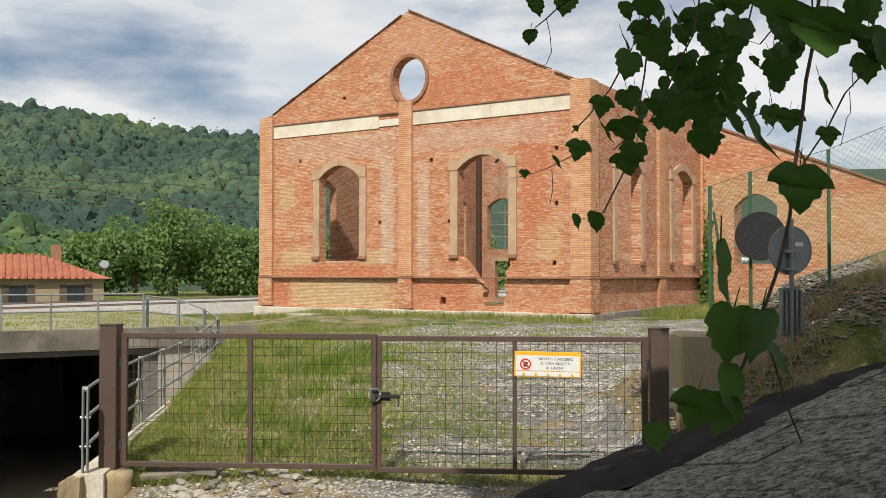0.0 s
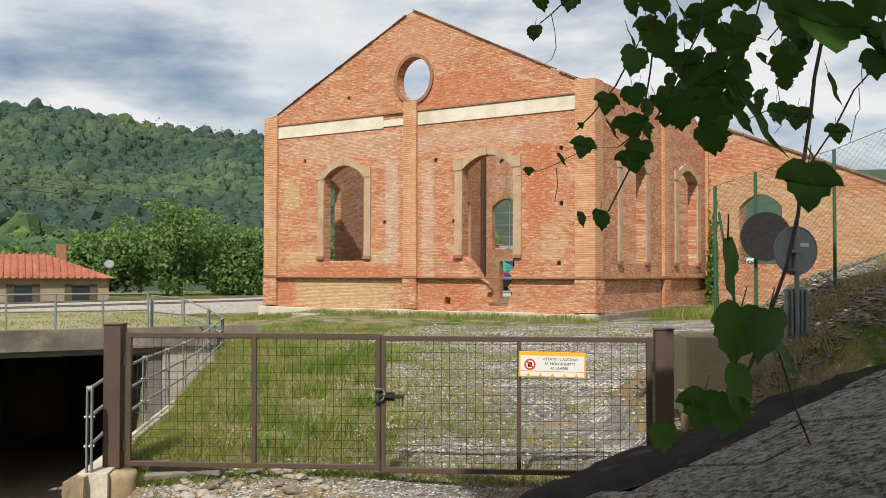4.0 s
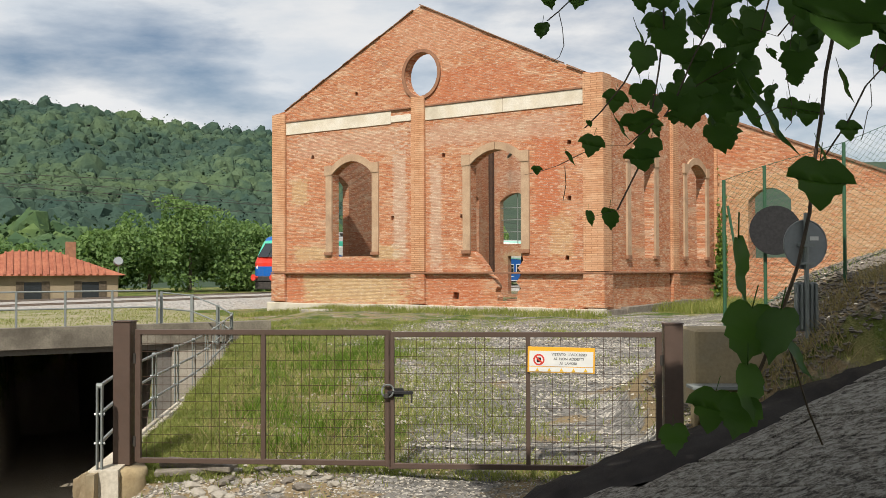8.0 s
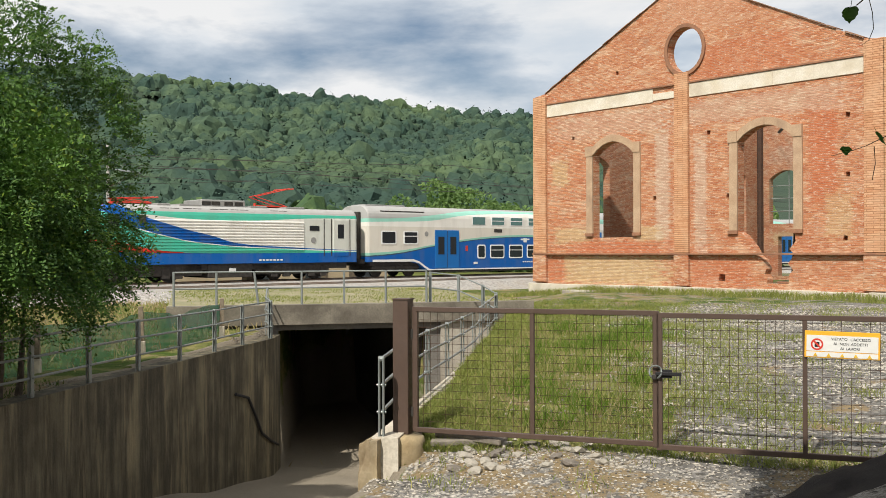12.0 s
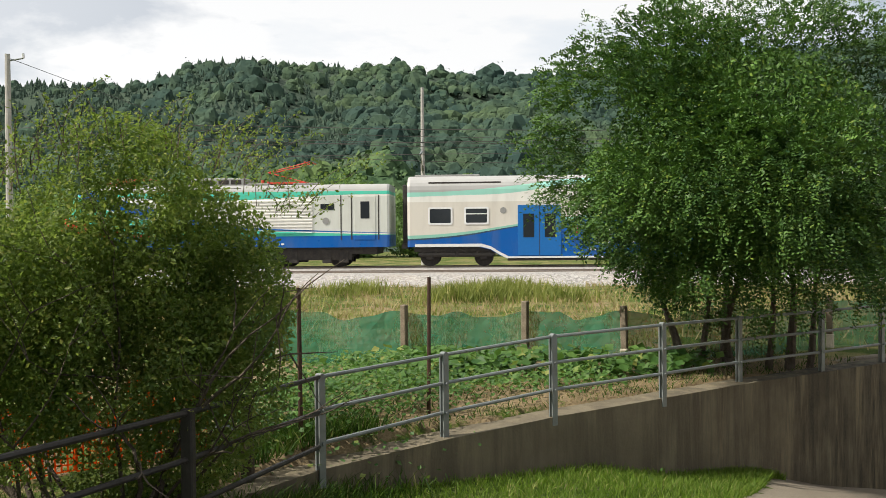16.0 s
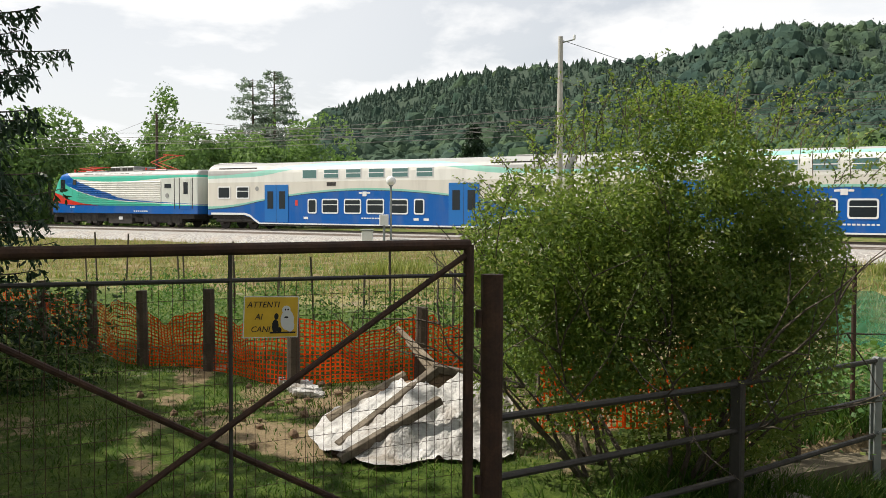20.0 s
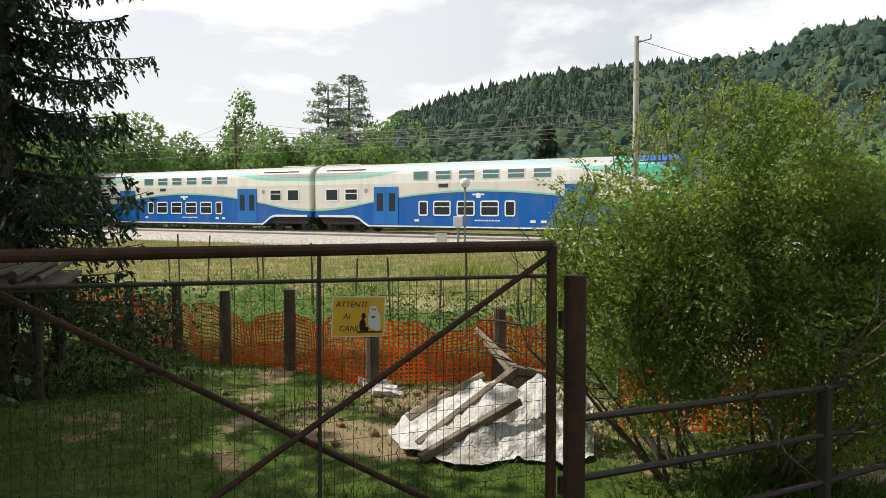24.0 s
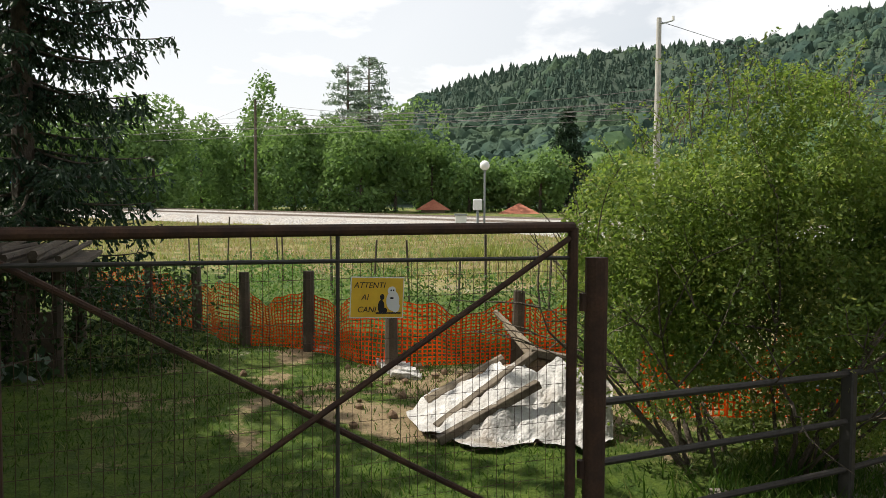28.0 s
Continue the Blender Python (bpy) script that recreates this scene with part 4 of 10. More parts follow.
def underpass():
    top_l = lambda x, y: np.interp(y, [3, 5, 9, 14, 20, 24.5, 27], [-0.66, -0.68, -0.58, -0.62, -0.62, -0.62, -0.7])
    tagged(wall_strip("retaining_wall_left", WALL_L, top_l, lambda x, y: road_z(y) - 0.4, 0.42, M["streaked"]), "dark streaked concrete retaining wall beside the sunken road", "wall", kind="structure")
    # hung crooked on the wall: a black hose
    hose = [(-11.2 + 0.13, 21.6 - 0.0, -1.75), (-11.3 + 0.16, 22.4, -1.95), (-11.35 + 0.14, 22.9, -2.5), (-11.42 + 0.16, 23.3, -3.0), (-11.5 + 0.2, 24.0, -3.35), (-11.58 + 0.3, 24.9, -3.62)]
    hose = [(xl(p[1]) + 0.06, p[1], p[2]) for p in hose]
    bm = bmesh.new()
    path_tube(bm, hose, 0.035, 7)
    tagged(part("black_hose", bm, M["black"]), "black hose hanging on the concrete wall", "hose")
    top_r = lambda x, y: np.interp(y, [11, 12, 18, 25, 30], [-0.60, -0.56, -0.60, -0.66, -0.5])
    # sunlight on this wall is put into its colour by the paler plinth material
    tagged(wall_strip("retaining_wall_right", WALL_R[::-1], top_r, lambda x, y: road_z(y) - 0.4, 0.34, M["plinth"]), "concrete retaining wall of the underpass, coloured pale for the sun on it", "wall", kind="structure")
    a, c = Vector((*PORTAL[0], 0)), Vector((*PORTAL[1], 0))
    d = (c - a).normalized()
    nrm = Vector((-d.y, d.x, 0))

    def pl(u, v, w):
        return a + d * u + nrm * w + Vector((0, 0, v))
    W = (c - a).length
    # the deck: a beam over the mouth and a roof slab behind it
    head = slab([(-3.2, -0.42), (W + 3.4, -0.42), (W + 3.4, 0.16), (-3.2, 0.16)], [], 0.5, lambda u, v, w: pl(u, v, w - 0.25))
    tagged(part("portal_beam", head, M["deck_concrete"]), "concrete edge beam over the underpass mouth", "beam", kind="structure")
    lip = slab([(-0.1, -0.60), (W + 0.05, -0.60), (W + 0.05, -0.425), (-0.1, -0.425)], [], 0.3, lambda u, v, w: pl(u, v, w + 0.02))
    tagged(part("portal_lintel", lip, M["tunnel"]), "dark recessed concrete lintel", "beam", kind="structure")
    roof = slab([(-3.2, 0.255), (W + 3.4, 0.255), (W + 3.4, 15), (-3.2, 15)], [], 0.5, lambda u, v, w: pl(u, 0, v) + Vector((0, 0, 0.09 - w)))
    tagged(part("underpass_roof", roof, M["dusty"]), "dusty earth-covered roof deck of the underpass", "deck", kind="structure")
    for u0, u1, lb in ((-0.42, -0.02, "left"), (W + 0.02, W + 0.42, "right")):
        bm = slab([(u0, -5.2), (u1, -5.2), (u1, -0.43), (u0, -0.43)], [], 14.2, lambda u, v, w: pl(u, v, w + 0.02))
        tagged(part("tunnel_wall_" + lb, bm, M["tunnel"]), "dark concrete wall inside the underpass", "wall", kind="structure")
    # dark closing wall, added where the underpass runs on into shade
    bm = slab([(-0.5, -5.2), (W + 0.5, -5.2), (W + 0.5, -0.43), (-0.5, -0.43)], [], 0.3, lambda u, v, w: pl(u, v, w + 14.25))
    tagged(part("tunnel_end_wall", bm, M["tunnel"]), "added dark wall closing the underpass in place of its shaded depth", "wall", kind="structure")
    wing = slab([(W + 0.43, -5.2), (W + 2.75, -5.2), (W + 2.75, -0.62), (W + 1.6, -0.45), (W + 0.43, -0.43)], [], 0.4, lambda u, v, w: pl(u, v, w - 0.1))
    tagged(part("wing_wall_right", wing, M["concrete"]), "pale weathered concrete wing wall by the underpass mouth", "wall", kind="structure")
    wing = slab([(-2.4, -5.2), (-0.43, -5.2), (-0.43, -0.43), (-2.4, -0.43)], [], 0.4, lambda u, v, w: pl(u, v, w - 0.1))
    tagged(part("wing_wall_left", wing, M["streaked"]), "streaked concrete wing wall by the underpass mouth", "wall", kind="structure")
    # railing along the deck's edge
    r = empty("deck_railing", pose(0, 0, 0), "galvanised steel railing on the edge of the underpass deck", "railing", "railings")
    us = [-0.6 + 1.27 * i for i in range(5)]
    us = [-3.0, -1.8] + us
    for i, u in enumerate(us):
        p = pl(u, 0.16, 0.0)
        lean = pl(u - (0.12 if i in (2,) else 0), 1.16, 0.0)
        part("post", tubed(p, lean, 0.035), M["galv"], r)
    for h in (0.66, 1.14):
        part("rail", tubed(pl(us[0], h, 0), pl(us[-1], h, 0), 0.024), M["galv"], r)


underpass()


def railing(name, pts, zs, h, rails, label, material=None, stubs=True, post=(0.04, 0.022)):
    """Posts of flat steel with round rails run through them."""
    material = material or M["galv"]
    r = empty(name, pose(0, 0, 0), label, "railing", "railings")
    for i, (x, y) in enumerate(pts):
        a, c = pts[max(i - 1, 0)], pts[min(i + 1, len(pts) - 1)]
        ang = math.atan2(c[1] - a[1], c[0] - a[0])
        m = Matrix.Translation((x, y, zs[i])) @ Matrix.Rotation(ang, 4, "Z")
        bm = bmesh.new()
        for s in (-1, 1):
            box(bm, -post[0] * 1.05, post[0] * 1.05, s * 0.026 - 0.009, s * 0.026 + 0.009, -0.15, h - 0.02, m)
        tube(bm, m @ Vector((0, -0.034, h - 0.03)), m @ Vector((0, 0.034, h - 0.03)), post[0] * 0.92, n=10)
        for k in rails[1:]:
            tube(bm, m @ Vector((0, -0.06, h * k)), m @ Vector((0, 0.06, h * k)), 0.018, n=6)
        part("post", bm, material, r)
    for k in rails:
        for (p, q, za, zb) in zip(pts[:-1], pts[1:], zs[:-1], zs[1:]):
            dz = h * k - (0.03 if k == 1 else 0)
            part("rail", tubed((*p, za + dz), (*q, zb + dz), post[1], n=8), material, r)
    return r


RAIL_L = [(-9.13, 3.83), (-9.85, 5.68), (-10.0, 7.35), (-10.14, 9.3), (-10.7, 11.35), (-10.85, 13.4), (-11.05, 15.2), (-11.2, 17.0), (-11.4, 18.9), (-11.55, 20.7), (-11.7, 22.4), (-11.85, 24.3)]
RAIL_LZ = [-0.70, -0.68, -0.58, -0.55, -0.60, -0.6, -0.6, -0.6, -0.62, -0.62, -0.6, -0.6]
railing("garden_railing", RAIL_L, RAIL_LZ, 1.0, (1.0, 0.64, 0.3), "galvanised steel railing along the retaining wall")
railing("corner_railing", [(-11.85, 24.36), (-12.5, 25.4), (-12.9, 26.3)], [-0.6, -0.55, -0.3], 1.0, (1.0, 0.64, 0.3), "galvanised steel railing turning to the deck")
railing("slope_railing", [(-4.18, 11.55), (-4.45, 13.2), (-4.75, 15.5), (-5.0, 17.6), (-5.25, 19.7), (-5.5, 21.7), (-5.9, 24.0), (-6.2, 26.2), (-6.45, 28.2)], [-0.58, -0.55, -0.56, -0.6, -0.63, -0.64, -0.66, -0.62, -0.55], 1.0, (1.0, 0.64, 0.3), "galvanised steel railing on the wall beside the grass slope")
railing("return_railing", [(-6.45, 28.25), (-7.0, 28.9), (-7.9, 29.4), (-8.7, 29.0)], [-0.5, -0.3, 0.0, 0.1], 1.0, (1.0, 0.5), "galvanised steel railing above the wing wall")


# ---- the track ----
def ballast_mat():
    k = NT("ballast_stone", 0.95, 0.0, 0.2)
    v = k.n("ShaderNodeTexVoronoi", Scale=14.0)
    k.link(k.coords(), v.inputs["Vector"])
    c = k.mixc(v.outputs["Color"], (0.20, 0.19, 0.18), (0.55, 0.53, 0.50))
    c = k.mixc(k.rng(k.noise(0.8, 5), 0.45, 0.7, 0, 0.5), c, (0.42, 0.36, 0.30))
    k.color(c)
    k.bump(v.outputs["Distance"], 0.9, 0.06)
    return k.m


M["ballast"] = ballast_mat()


def track_point(s, w, z=0.0):
    """A point s metres along the track and w metres beyond its middle."""
    return TN * (TRACK_D + w) + TD * s + Vector((0, 0, z))


RAIL_AZ, RAIL_D = 57.0, 47.5      # the rails run two degrees off the line of masts
RN = Vector((-math.sin(radians(RAIL_AZ)), math.cos(radians(RAIL_AZ)), 0))
RT = Vector((-math.sin(radians(RAIL_AZ + 90)), math.cos(radians(RAIL_AZ + 90)), 0))


def rail_point(s, w, z=0.0):
    """A point along the rails, w metres beyond the near track's middle."""
    return RN * (RAIL_D + w) + RT * s + Vector((0, 0, z))


def track():
    n = 160
    S = np.linspace(-420, 420, n)
    prof = [(-10.1, -0.50), (-9.0, -0.03), (-8.5, 0.0), (-6.2, 0.02), (-3.1, -0.03), (0, 0.02), (2.2, 0.0), (3.3, -0.12), (4.6, -0.45)]
    V = [[tuple(rail_point(s, w + 0.12 * math.sin(s * 1.1) * (abs(w) > 3), z + RAIL_Z - 0.06)) for w, z in prof] for s in S]
    V = np.array(V)
    idx = np.arange(n * len(prof)).reshape(n, len(prof))
    F = np.stack([idx[:-1, :-1], idx[1:, :-1], idx[1:, 1:], idx[:-1, 1:]], -1).reshape(-1, 4)
    tagged(raw("ballast_bed", V.reshape(-1, 3), F, M["ballast"]), "pale grey crushed-stone ballast bed of the railway", "ballast", kind="structure")
    for j, w0 in enumerate((0.0, -6.2)):
        t = empty("rail_track", Matrix.LocRotScale(rail_point(0, w0, 0), RT.to_track_quat("X", "Z"), None), "railway track on concrete sleepers", "track", "railway tracks", "structure")
        for sgn in (-1, 1):
            bm = bmesh.new()
            y = sgn * 0.7525
            box(bm, -420, 420, y - 0.07, y + 0.07, -0.02, 0.0)
            box(bm, -420, 420, y - 0.012, y + 0.012, 0.0, 0.10)
            box(bm, -420, 420, y - 0.036, y + 0.036, 0.10, 0.15)
            part("rail", bm, M["rail"], t)
        me = None
        for i in range(150):
            x = -110 + i * 1.55 if j == 0 else -50 + i * 0.8
            if me is None:
                o = part("sleeper", boxed(-0.13, 0.13, -1.2, 1.2, -0.06, 0.045, bevel=0.02), M["sleeper"], t)
                me = o.data
            else:
                o = new("sleeper", me)
                o.parent = t
            o.location = (x, 0, 0.0)


track()


# ---- the mesh gate before the yard ----
def yard_gate():
    """Two leaves of brown steel with wire mesh, between two square posts; the whole stands a little askew to the view."""
    g0, g1 = Vector((-4.02, 11.95, 0)), Vector((2.52, 11.53, 0))
    d = (g1 - g0).normalized()
    ang = math.degrees(math.atan2(d.y, d.x))
    L = (g1 - g0).length
    g = empty("yard_gate", pose(g0.x, g0.y, -0.62, 0, 0, ang), "brown steel double gate with wire mesh, padlocked", "gate")
    post = part("gate_post", boxed(-0.105, 0.105, -0.105, 0.105, 0.02, 1.74, bevel=0.006), M["brown_paint"], g)
    part("post_cap", boxed(-0.115, 0.115, -0.115, 0.115, 1.741, 1.755), M["brown_paint"], post)
    post = part("gate_post", boxed(L - 0.105, L + 0.105, -0.105, 0.105, -0.3, 1.72, bevel=0.006), M["brown_paint"], g)
    part("post_cap", boxed(L - 0.115, L + 0.115, -0.115, 0.115, 1.721, 1.735), M["brown_paint"], post)
    # a slow drop of the leaves towards the right-hand post
    mid = 3.24
    for name, x0, x1, zt0, zt1, zb0, zb1 in (("left", 0.17, mid - 0.02, 1.62, 1.615, 0.08, 0.06), ("right", mid + 0.02, L - 0.16, 1.59, 1.60, 0.03, 0.05)):
        leaf = new("gate_leaf")
        leaf.parent = g
        zt = lambda x: zt0 + (zt1 - zt0) * (x - x0) / (x1 - x0)
        zb = lambda x: zb0 + (zb1 - zb0) * (x - x0) / (x1 - x0)
        for (xa, xb, f, nm) in ((x0, x1, zt, "top_bar"), (x0, x1, zb, "bottom_bar")):
            part(nm, boxed(xa, xb, -0.03, 0.03, f((xa + xb) / 2) - 0.03, f((xa + xb) / 2) + 0.03, bevel=0.004), M["brown_paint"], leaf)
        xm = (x0 + x1) / 2 + (0.02 if name == "left" else 0.05)
        for x, w in ((x0, 0.035), (xm, 0.026), (x1, 0.035)):
            part("upright", boxed(x - w, x + w, -0.028, 0.028, zb(x) - 0.03, zt(x) + 0.03, bevel=0.004), M["brown_paint"], leaf)
        bm = bmesh.new()
        x = x0 + 0.10
        while x < x1:
            tube(bm, (x, 0.012, zb(x)), (x + random.uniform(-0.006, 0.006), 0.012, zt(x)), 0.0025, n=4, cap=False)
            x += 0.1
        z = zb0 + 0.10
        while z < zt0:
            tube(bm, (x0, 0.006, z), (x1, 0.006, z + random.uniform(-0.005, 0.005)), 0.0025, n=4, cap=False)
            z += 0.1
        part("wire_mesh", bm, M["rust"], leaf)
    latch = part("latch", boxed(mid - 0.02, mid + 0.28, -0.075, -0.035, 0.89, 0.93, bevel=0.006), M["black"], g, "black sliding bolt")
    part("latch_plate", boxed(mid + 0.05, mid + 0.17, -0.05, -0.033, 0.86, 0.96), M["black"], latch)
    part("latch_drop", boxed(mid + 0.255, mid + 0.275, -0.07, -0.04, 0.79, 0.93), M["dark_steel"], latch)
    bm = bmesh.new()
    for i in range(16):
        a = 2 * math.pi * i / 16
        p = Vector((mid - 0.02 + 0.07 * math.cos(a), -0.055 + 0.02 * math.sin(3 * a), 0.93 + 0.075 * math.sin(a)))
        a2 = 2 * math.pi * (i + 1) / 16
        q = Vector((mid - 0.02 + 0.07 * math.cos(a2), -0.055 + 0.02 * math.sin(3 * a2), 0.93 + 0.075 * math.sin(a2)))
        tube(bm, p, q, 0.011, n=6)
    part("chain", bm, M["galv"], g, "galvanised chain with a padlock")
    part("padlock", boxed(mid - 0.06, mid - 0.005, -0.08, -0.05, 0.84, 0.90, bevel=0.008), M["dark_steel"], g)
    for z in (0.3, 1.3):
        part("hinge", tubed((0.13, -0.02, z - 0.06), (0.13, -0.02, z + 0.06), 0.022), M["dark_steel"], g)
        part("hinge", tubed((L - 0.13, -0.02, z - 0.06), (L - 0.13, -0.02, z + 0.06), 0.022), M["dark_steel"], g)
    # the warning board
    s = empty("warning_board", pose(g0.x, g0.y, -0.62, 0, 0, ang) @ pose(4.87, -0.048, 1.16, 0, 1.2, 0), "orange-edged white no-entry board wired to the gate", "sign")
    part("board", boxed(0, 0.78, -0.006, 0.0, 0, 0.30, bevel=0.003), M["ochre"], s)
    part("face", boxed(0.02, 0.76, -0.010, -0.0065, 0.075, 0.252), M["white"], s, "white field")
    part("foot_strip", boxed(0.02, 0.76, -0.010, -0.0065, 0.012, 0.066), M["white"], s)
    for i in range(5):
        x = 0.09 + i * 0.14
        bm = bmesh.new()
        bm.faces.new([bm.verts.new((x + a, -0.0125, 0.016 + b)) for a, b in ((0, 0), (0.046, 0), (0.023, 0.042))])
        part("hazard_triangle", bm, M["yellow"], s)
    bm = bmesh.new()
    n = 24
    ri, ro = [], []
    for i in range(n):
        a = 2 * math.pi * i / n
        ri.append(bm.verts.new((0.13 + 0.048 * math.cos(a), -0.013, 0.15 + 0.048 * math.sin(a))))
        ro.append(bm.verts.new((0.13 + 0.066 * math.cos(a), -0.013, 0.15 + 0.066 * math.sin(a))))
    for i in range(n):
        bm.faces.new((ro[i], ro[(i + 1) % n], ri[(i + 1) % n], ri[i]))
    v = [bm.verts.new((0.13 + a, -0.0135, 0.15 + b)) for a, b in ((-0.045, 0.03), (-0.032, 0.045), (0.045, -0.03), (0.032, -0.045))]
    bm.faces.new(v)
    part("prohibition_ring", bm, M["red"], s)
    bm = bmesh.new()
    box(bm, 0.105, 0.155, -0.0128, -0.0108, 0.12, 0.175)
    part("hand_shape", bm, M["black"], s)
    for txt, z, size, xx, mt in (("VIETATO", 0.202, 0.042, 0.275, M["black"]), ("L'ACCESSO", 0.202, 0.042, 0.475, M["black"]), ("AI", 0.150, 0.042, 0.30, M["black"]), ("NON", 0.150, 0.042, 0.365, M["black"]), ("ADDETTI", 0.150, 0.042, 0.48, M["black"]), ("AI", 0.098, 0.042, 0.37, M["black"]), ("LAVORI", 0.098, 0.042, 0.43, M["black"])):
        lettering("lettering", txt, size, mt, s, pose(xx, -0.0125, z, 90, 0, 0))


def lettering(name, txt, size, material, parent, m, shear=0.0):
    """Raised lettering in the built-in font, turned into a mesh part."""
    cu = bpy.data.curves.new(name, "FONT")
    cu.body, cu.size, cu.extrude, cu.shear = txt, size, 0.0006, shear
    cu.resolution_u = 3
    tmp = bpy.data.objects.new(name, cu)
    scene.collection.objects.link(tmp)
    dg = bpy.context.evaluated_depsgraph_get()
    me = bpy.data.meshes.new_from_object(tmp.evaluated_get(dg))
    bpy.data.objects.remove(tmp)
    me.materials.clear()
    me.materials.append(material)
    ob = new(name, me)
    ob.parent = parent
    ob.matrix_basis = m
    return ob


yard_gate()


def footing():
    bm = bmesh.new()
    rf = random.Random(3)
    rings = []
    for k in range(9):
        z = -1.45 + 0.85 * k / 8
        rings.append([bm.verts.new((-3.96 + r * math.cos(a), 11.82 + r * math.sin(a), z + (rf.uniform(-0.02, 0.015) if k == 8 else 0))) for a, r in ((2 * math.pi * i / 30, 0.26 + rf.uniform(-0.008, 0.008) - (0.018 if k == 8 else 0) - (0.035 if i in (17, 18, 19) and k > 5 else 0)) for i in range(30))])
    for a, c in zip(rings, rings[1:]):
        for i in range(30):
            bm.faces.new((a[i], a[(i + 1) % 30], c[(i + 1) % 30], c[i]))
    bm.faces.new(rings[-1])
    tagged(part("concrete_footing", bm, M["ochre_concrete"], smooth=True), "round broken concrete footing under the gate post", "footing")
    bm = bmesh.new()
    g = {}
    for i in range(7):
        for k in range(13):
            for j in (0, 1):
                f, h = i / 6, k / 12
                e = 0.02 * noise.noise(Vector((f * 5, h * 9, j * 7))) + 0.05 * noise.noise(Vector((f * 2, h * 3, 4 + j)))
                g[i, k, j] = bm.verts.new((-4.40 + 0.24 * f + e - 0.05 * (1 - h) * (1 - f), 11.33 + 0.42 * j + e * (1 - 2 * j), -2.2 + (1.60 - 0.05 * (f < 0.3)) * h + (0.5 * e if k == 12 else 0)))
    for i in range(6):
        for k in range(12):
            bm.faces.new((g[i, k, 0], g[i + 1, k, 0], g[i + 1, k + 1, 0], g[i, k + 1, 0]))
            bm.faces.new((g[i, k, 1], g[i, k + 1, 1], g[i + 1, k + 1, 1], g[i + 1, k, 1]))
        bm.faces.new((g[i, 12, 0], g[i + 1, 12, 0], g[i + 1, 12, 1], g[i, 12, 1]))
        bm.faces.new((g[i, 0, 0], g[i, 0, 1], g[i + 1, 0, 1], g[i + 1, 0, 0]))
    for k in range(12):
        bm.faces.new((g[0, k, 0], g[0, k + 1, 0], g[0, k + 1, 1], g[0, k, 1]))
        bm.faces.new((g[6, k, 0], g[6, k, 1], g[6, k + 1, 1], g[6, k + 1, 0]))
    bmesh.ops.recalc_face_normals(bm, faces=bm.faces)
    tagged(part("wall_end_block", bm, M["ochre_concrete"]), "broken weathered concrete end of the retaining wall", "block")
    # flat stones behind the footing
    for k, (a, c) in enumerate((((-3.65, 11.95, -0.70), (-2.95, 12.1, -0.66)), ((-3.6, 12.15, -0.68), (-2.7, 12.0, -0.62)))):
        a, c = Vector(a), Vector(c)
        a.z, c.z = float(height(a.x, a.y)) + 0.05 + 0.04 * k, float(height(c.x, c.y)) + 0.05 + 0.03 * k
        d = c - a
        o = part("flat_stone", boxed(0, d.length, -0.14, 0.14, -0.06, 0.03, bevel=0.02), M["stone"])
        o.matrix_basis = Matrix.Translation(a) @ d.to_track_quat("X", "Z").to_matrix().to_4x4()
        tagged(o, "flat dark stone lying behind the footing", "stone", "flat stones")
    rng = random.Random(8)
    for i in range(34):
        x, y = rng.uniform(-3.6, -1.4), rng.uniform(11.2, 12.1)
        s = rng.uniform(0.035, 0.11) * (1 if i > 4 else 1.4)
        bm = bmesh.new()
        bmesh.ops.create_icosphere(bm, subdivisions=1, radius=s)
        for v in bm.verts:
            v.co = Vector((v.co.x * 1.4, v.co.y, v.co.z * 0.5)) * rng.uniform(0.8, 1.15)
        o = part("loose_stone", bm, M["concrete"] if i % 3 else M["stone"])
        o.matrix_basis = pose(x, y, float(height(x, y)) + s * 0.15, rng.uniform(-15, 15), rng.uniform(-15, 15), rng.uniform(0, 360))
        tagged(o, "loose pale stone lying on the gravel", "stone", "loose stones")


footing()


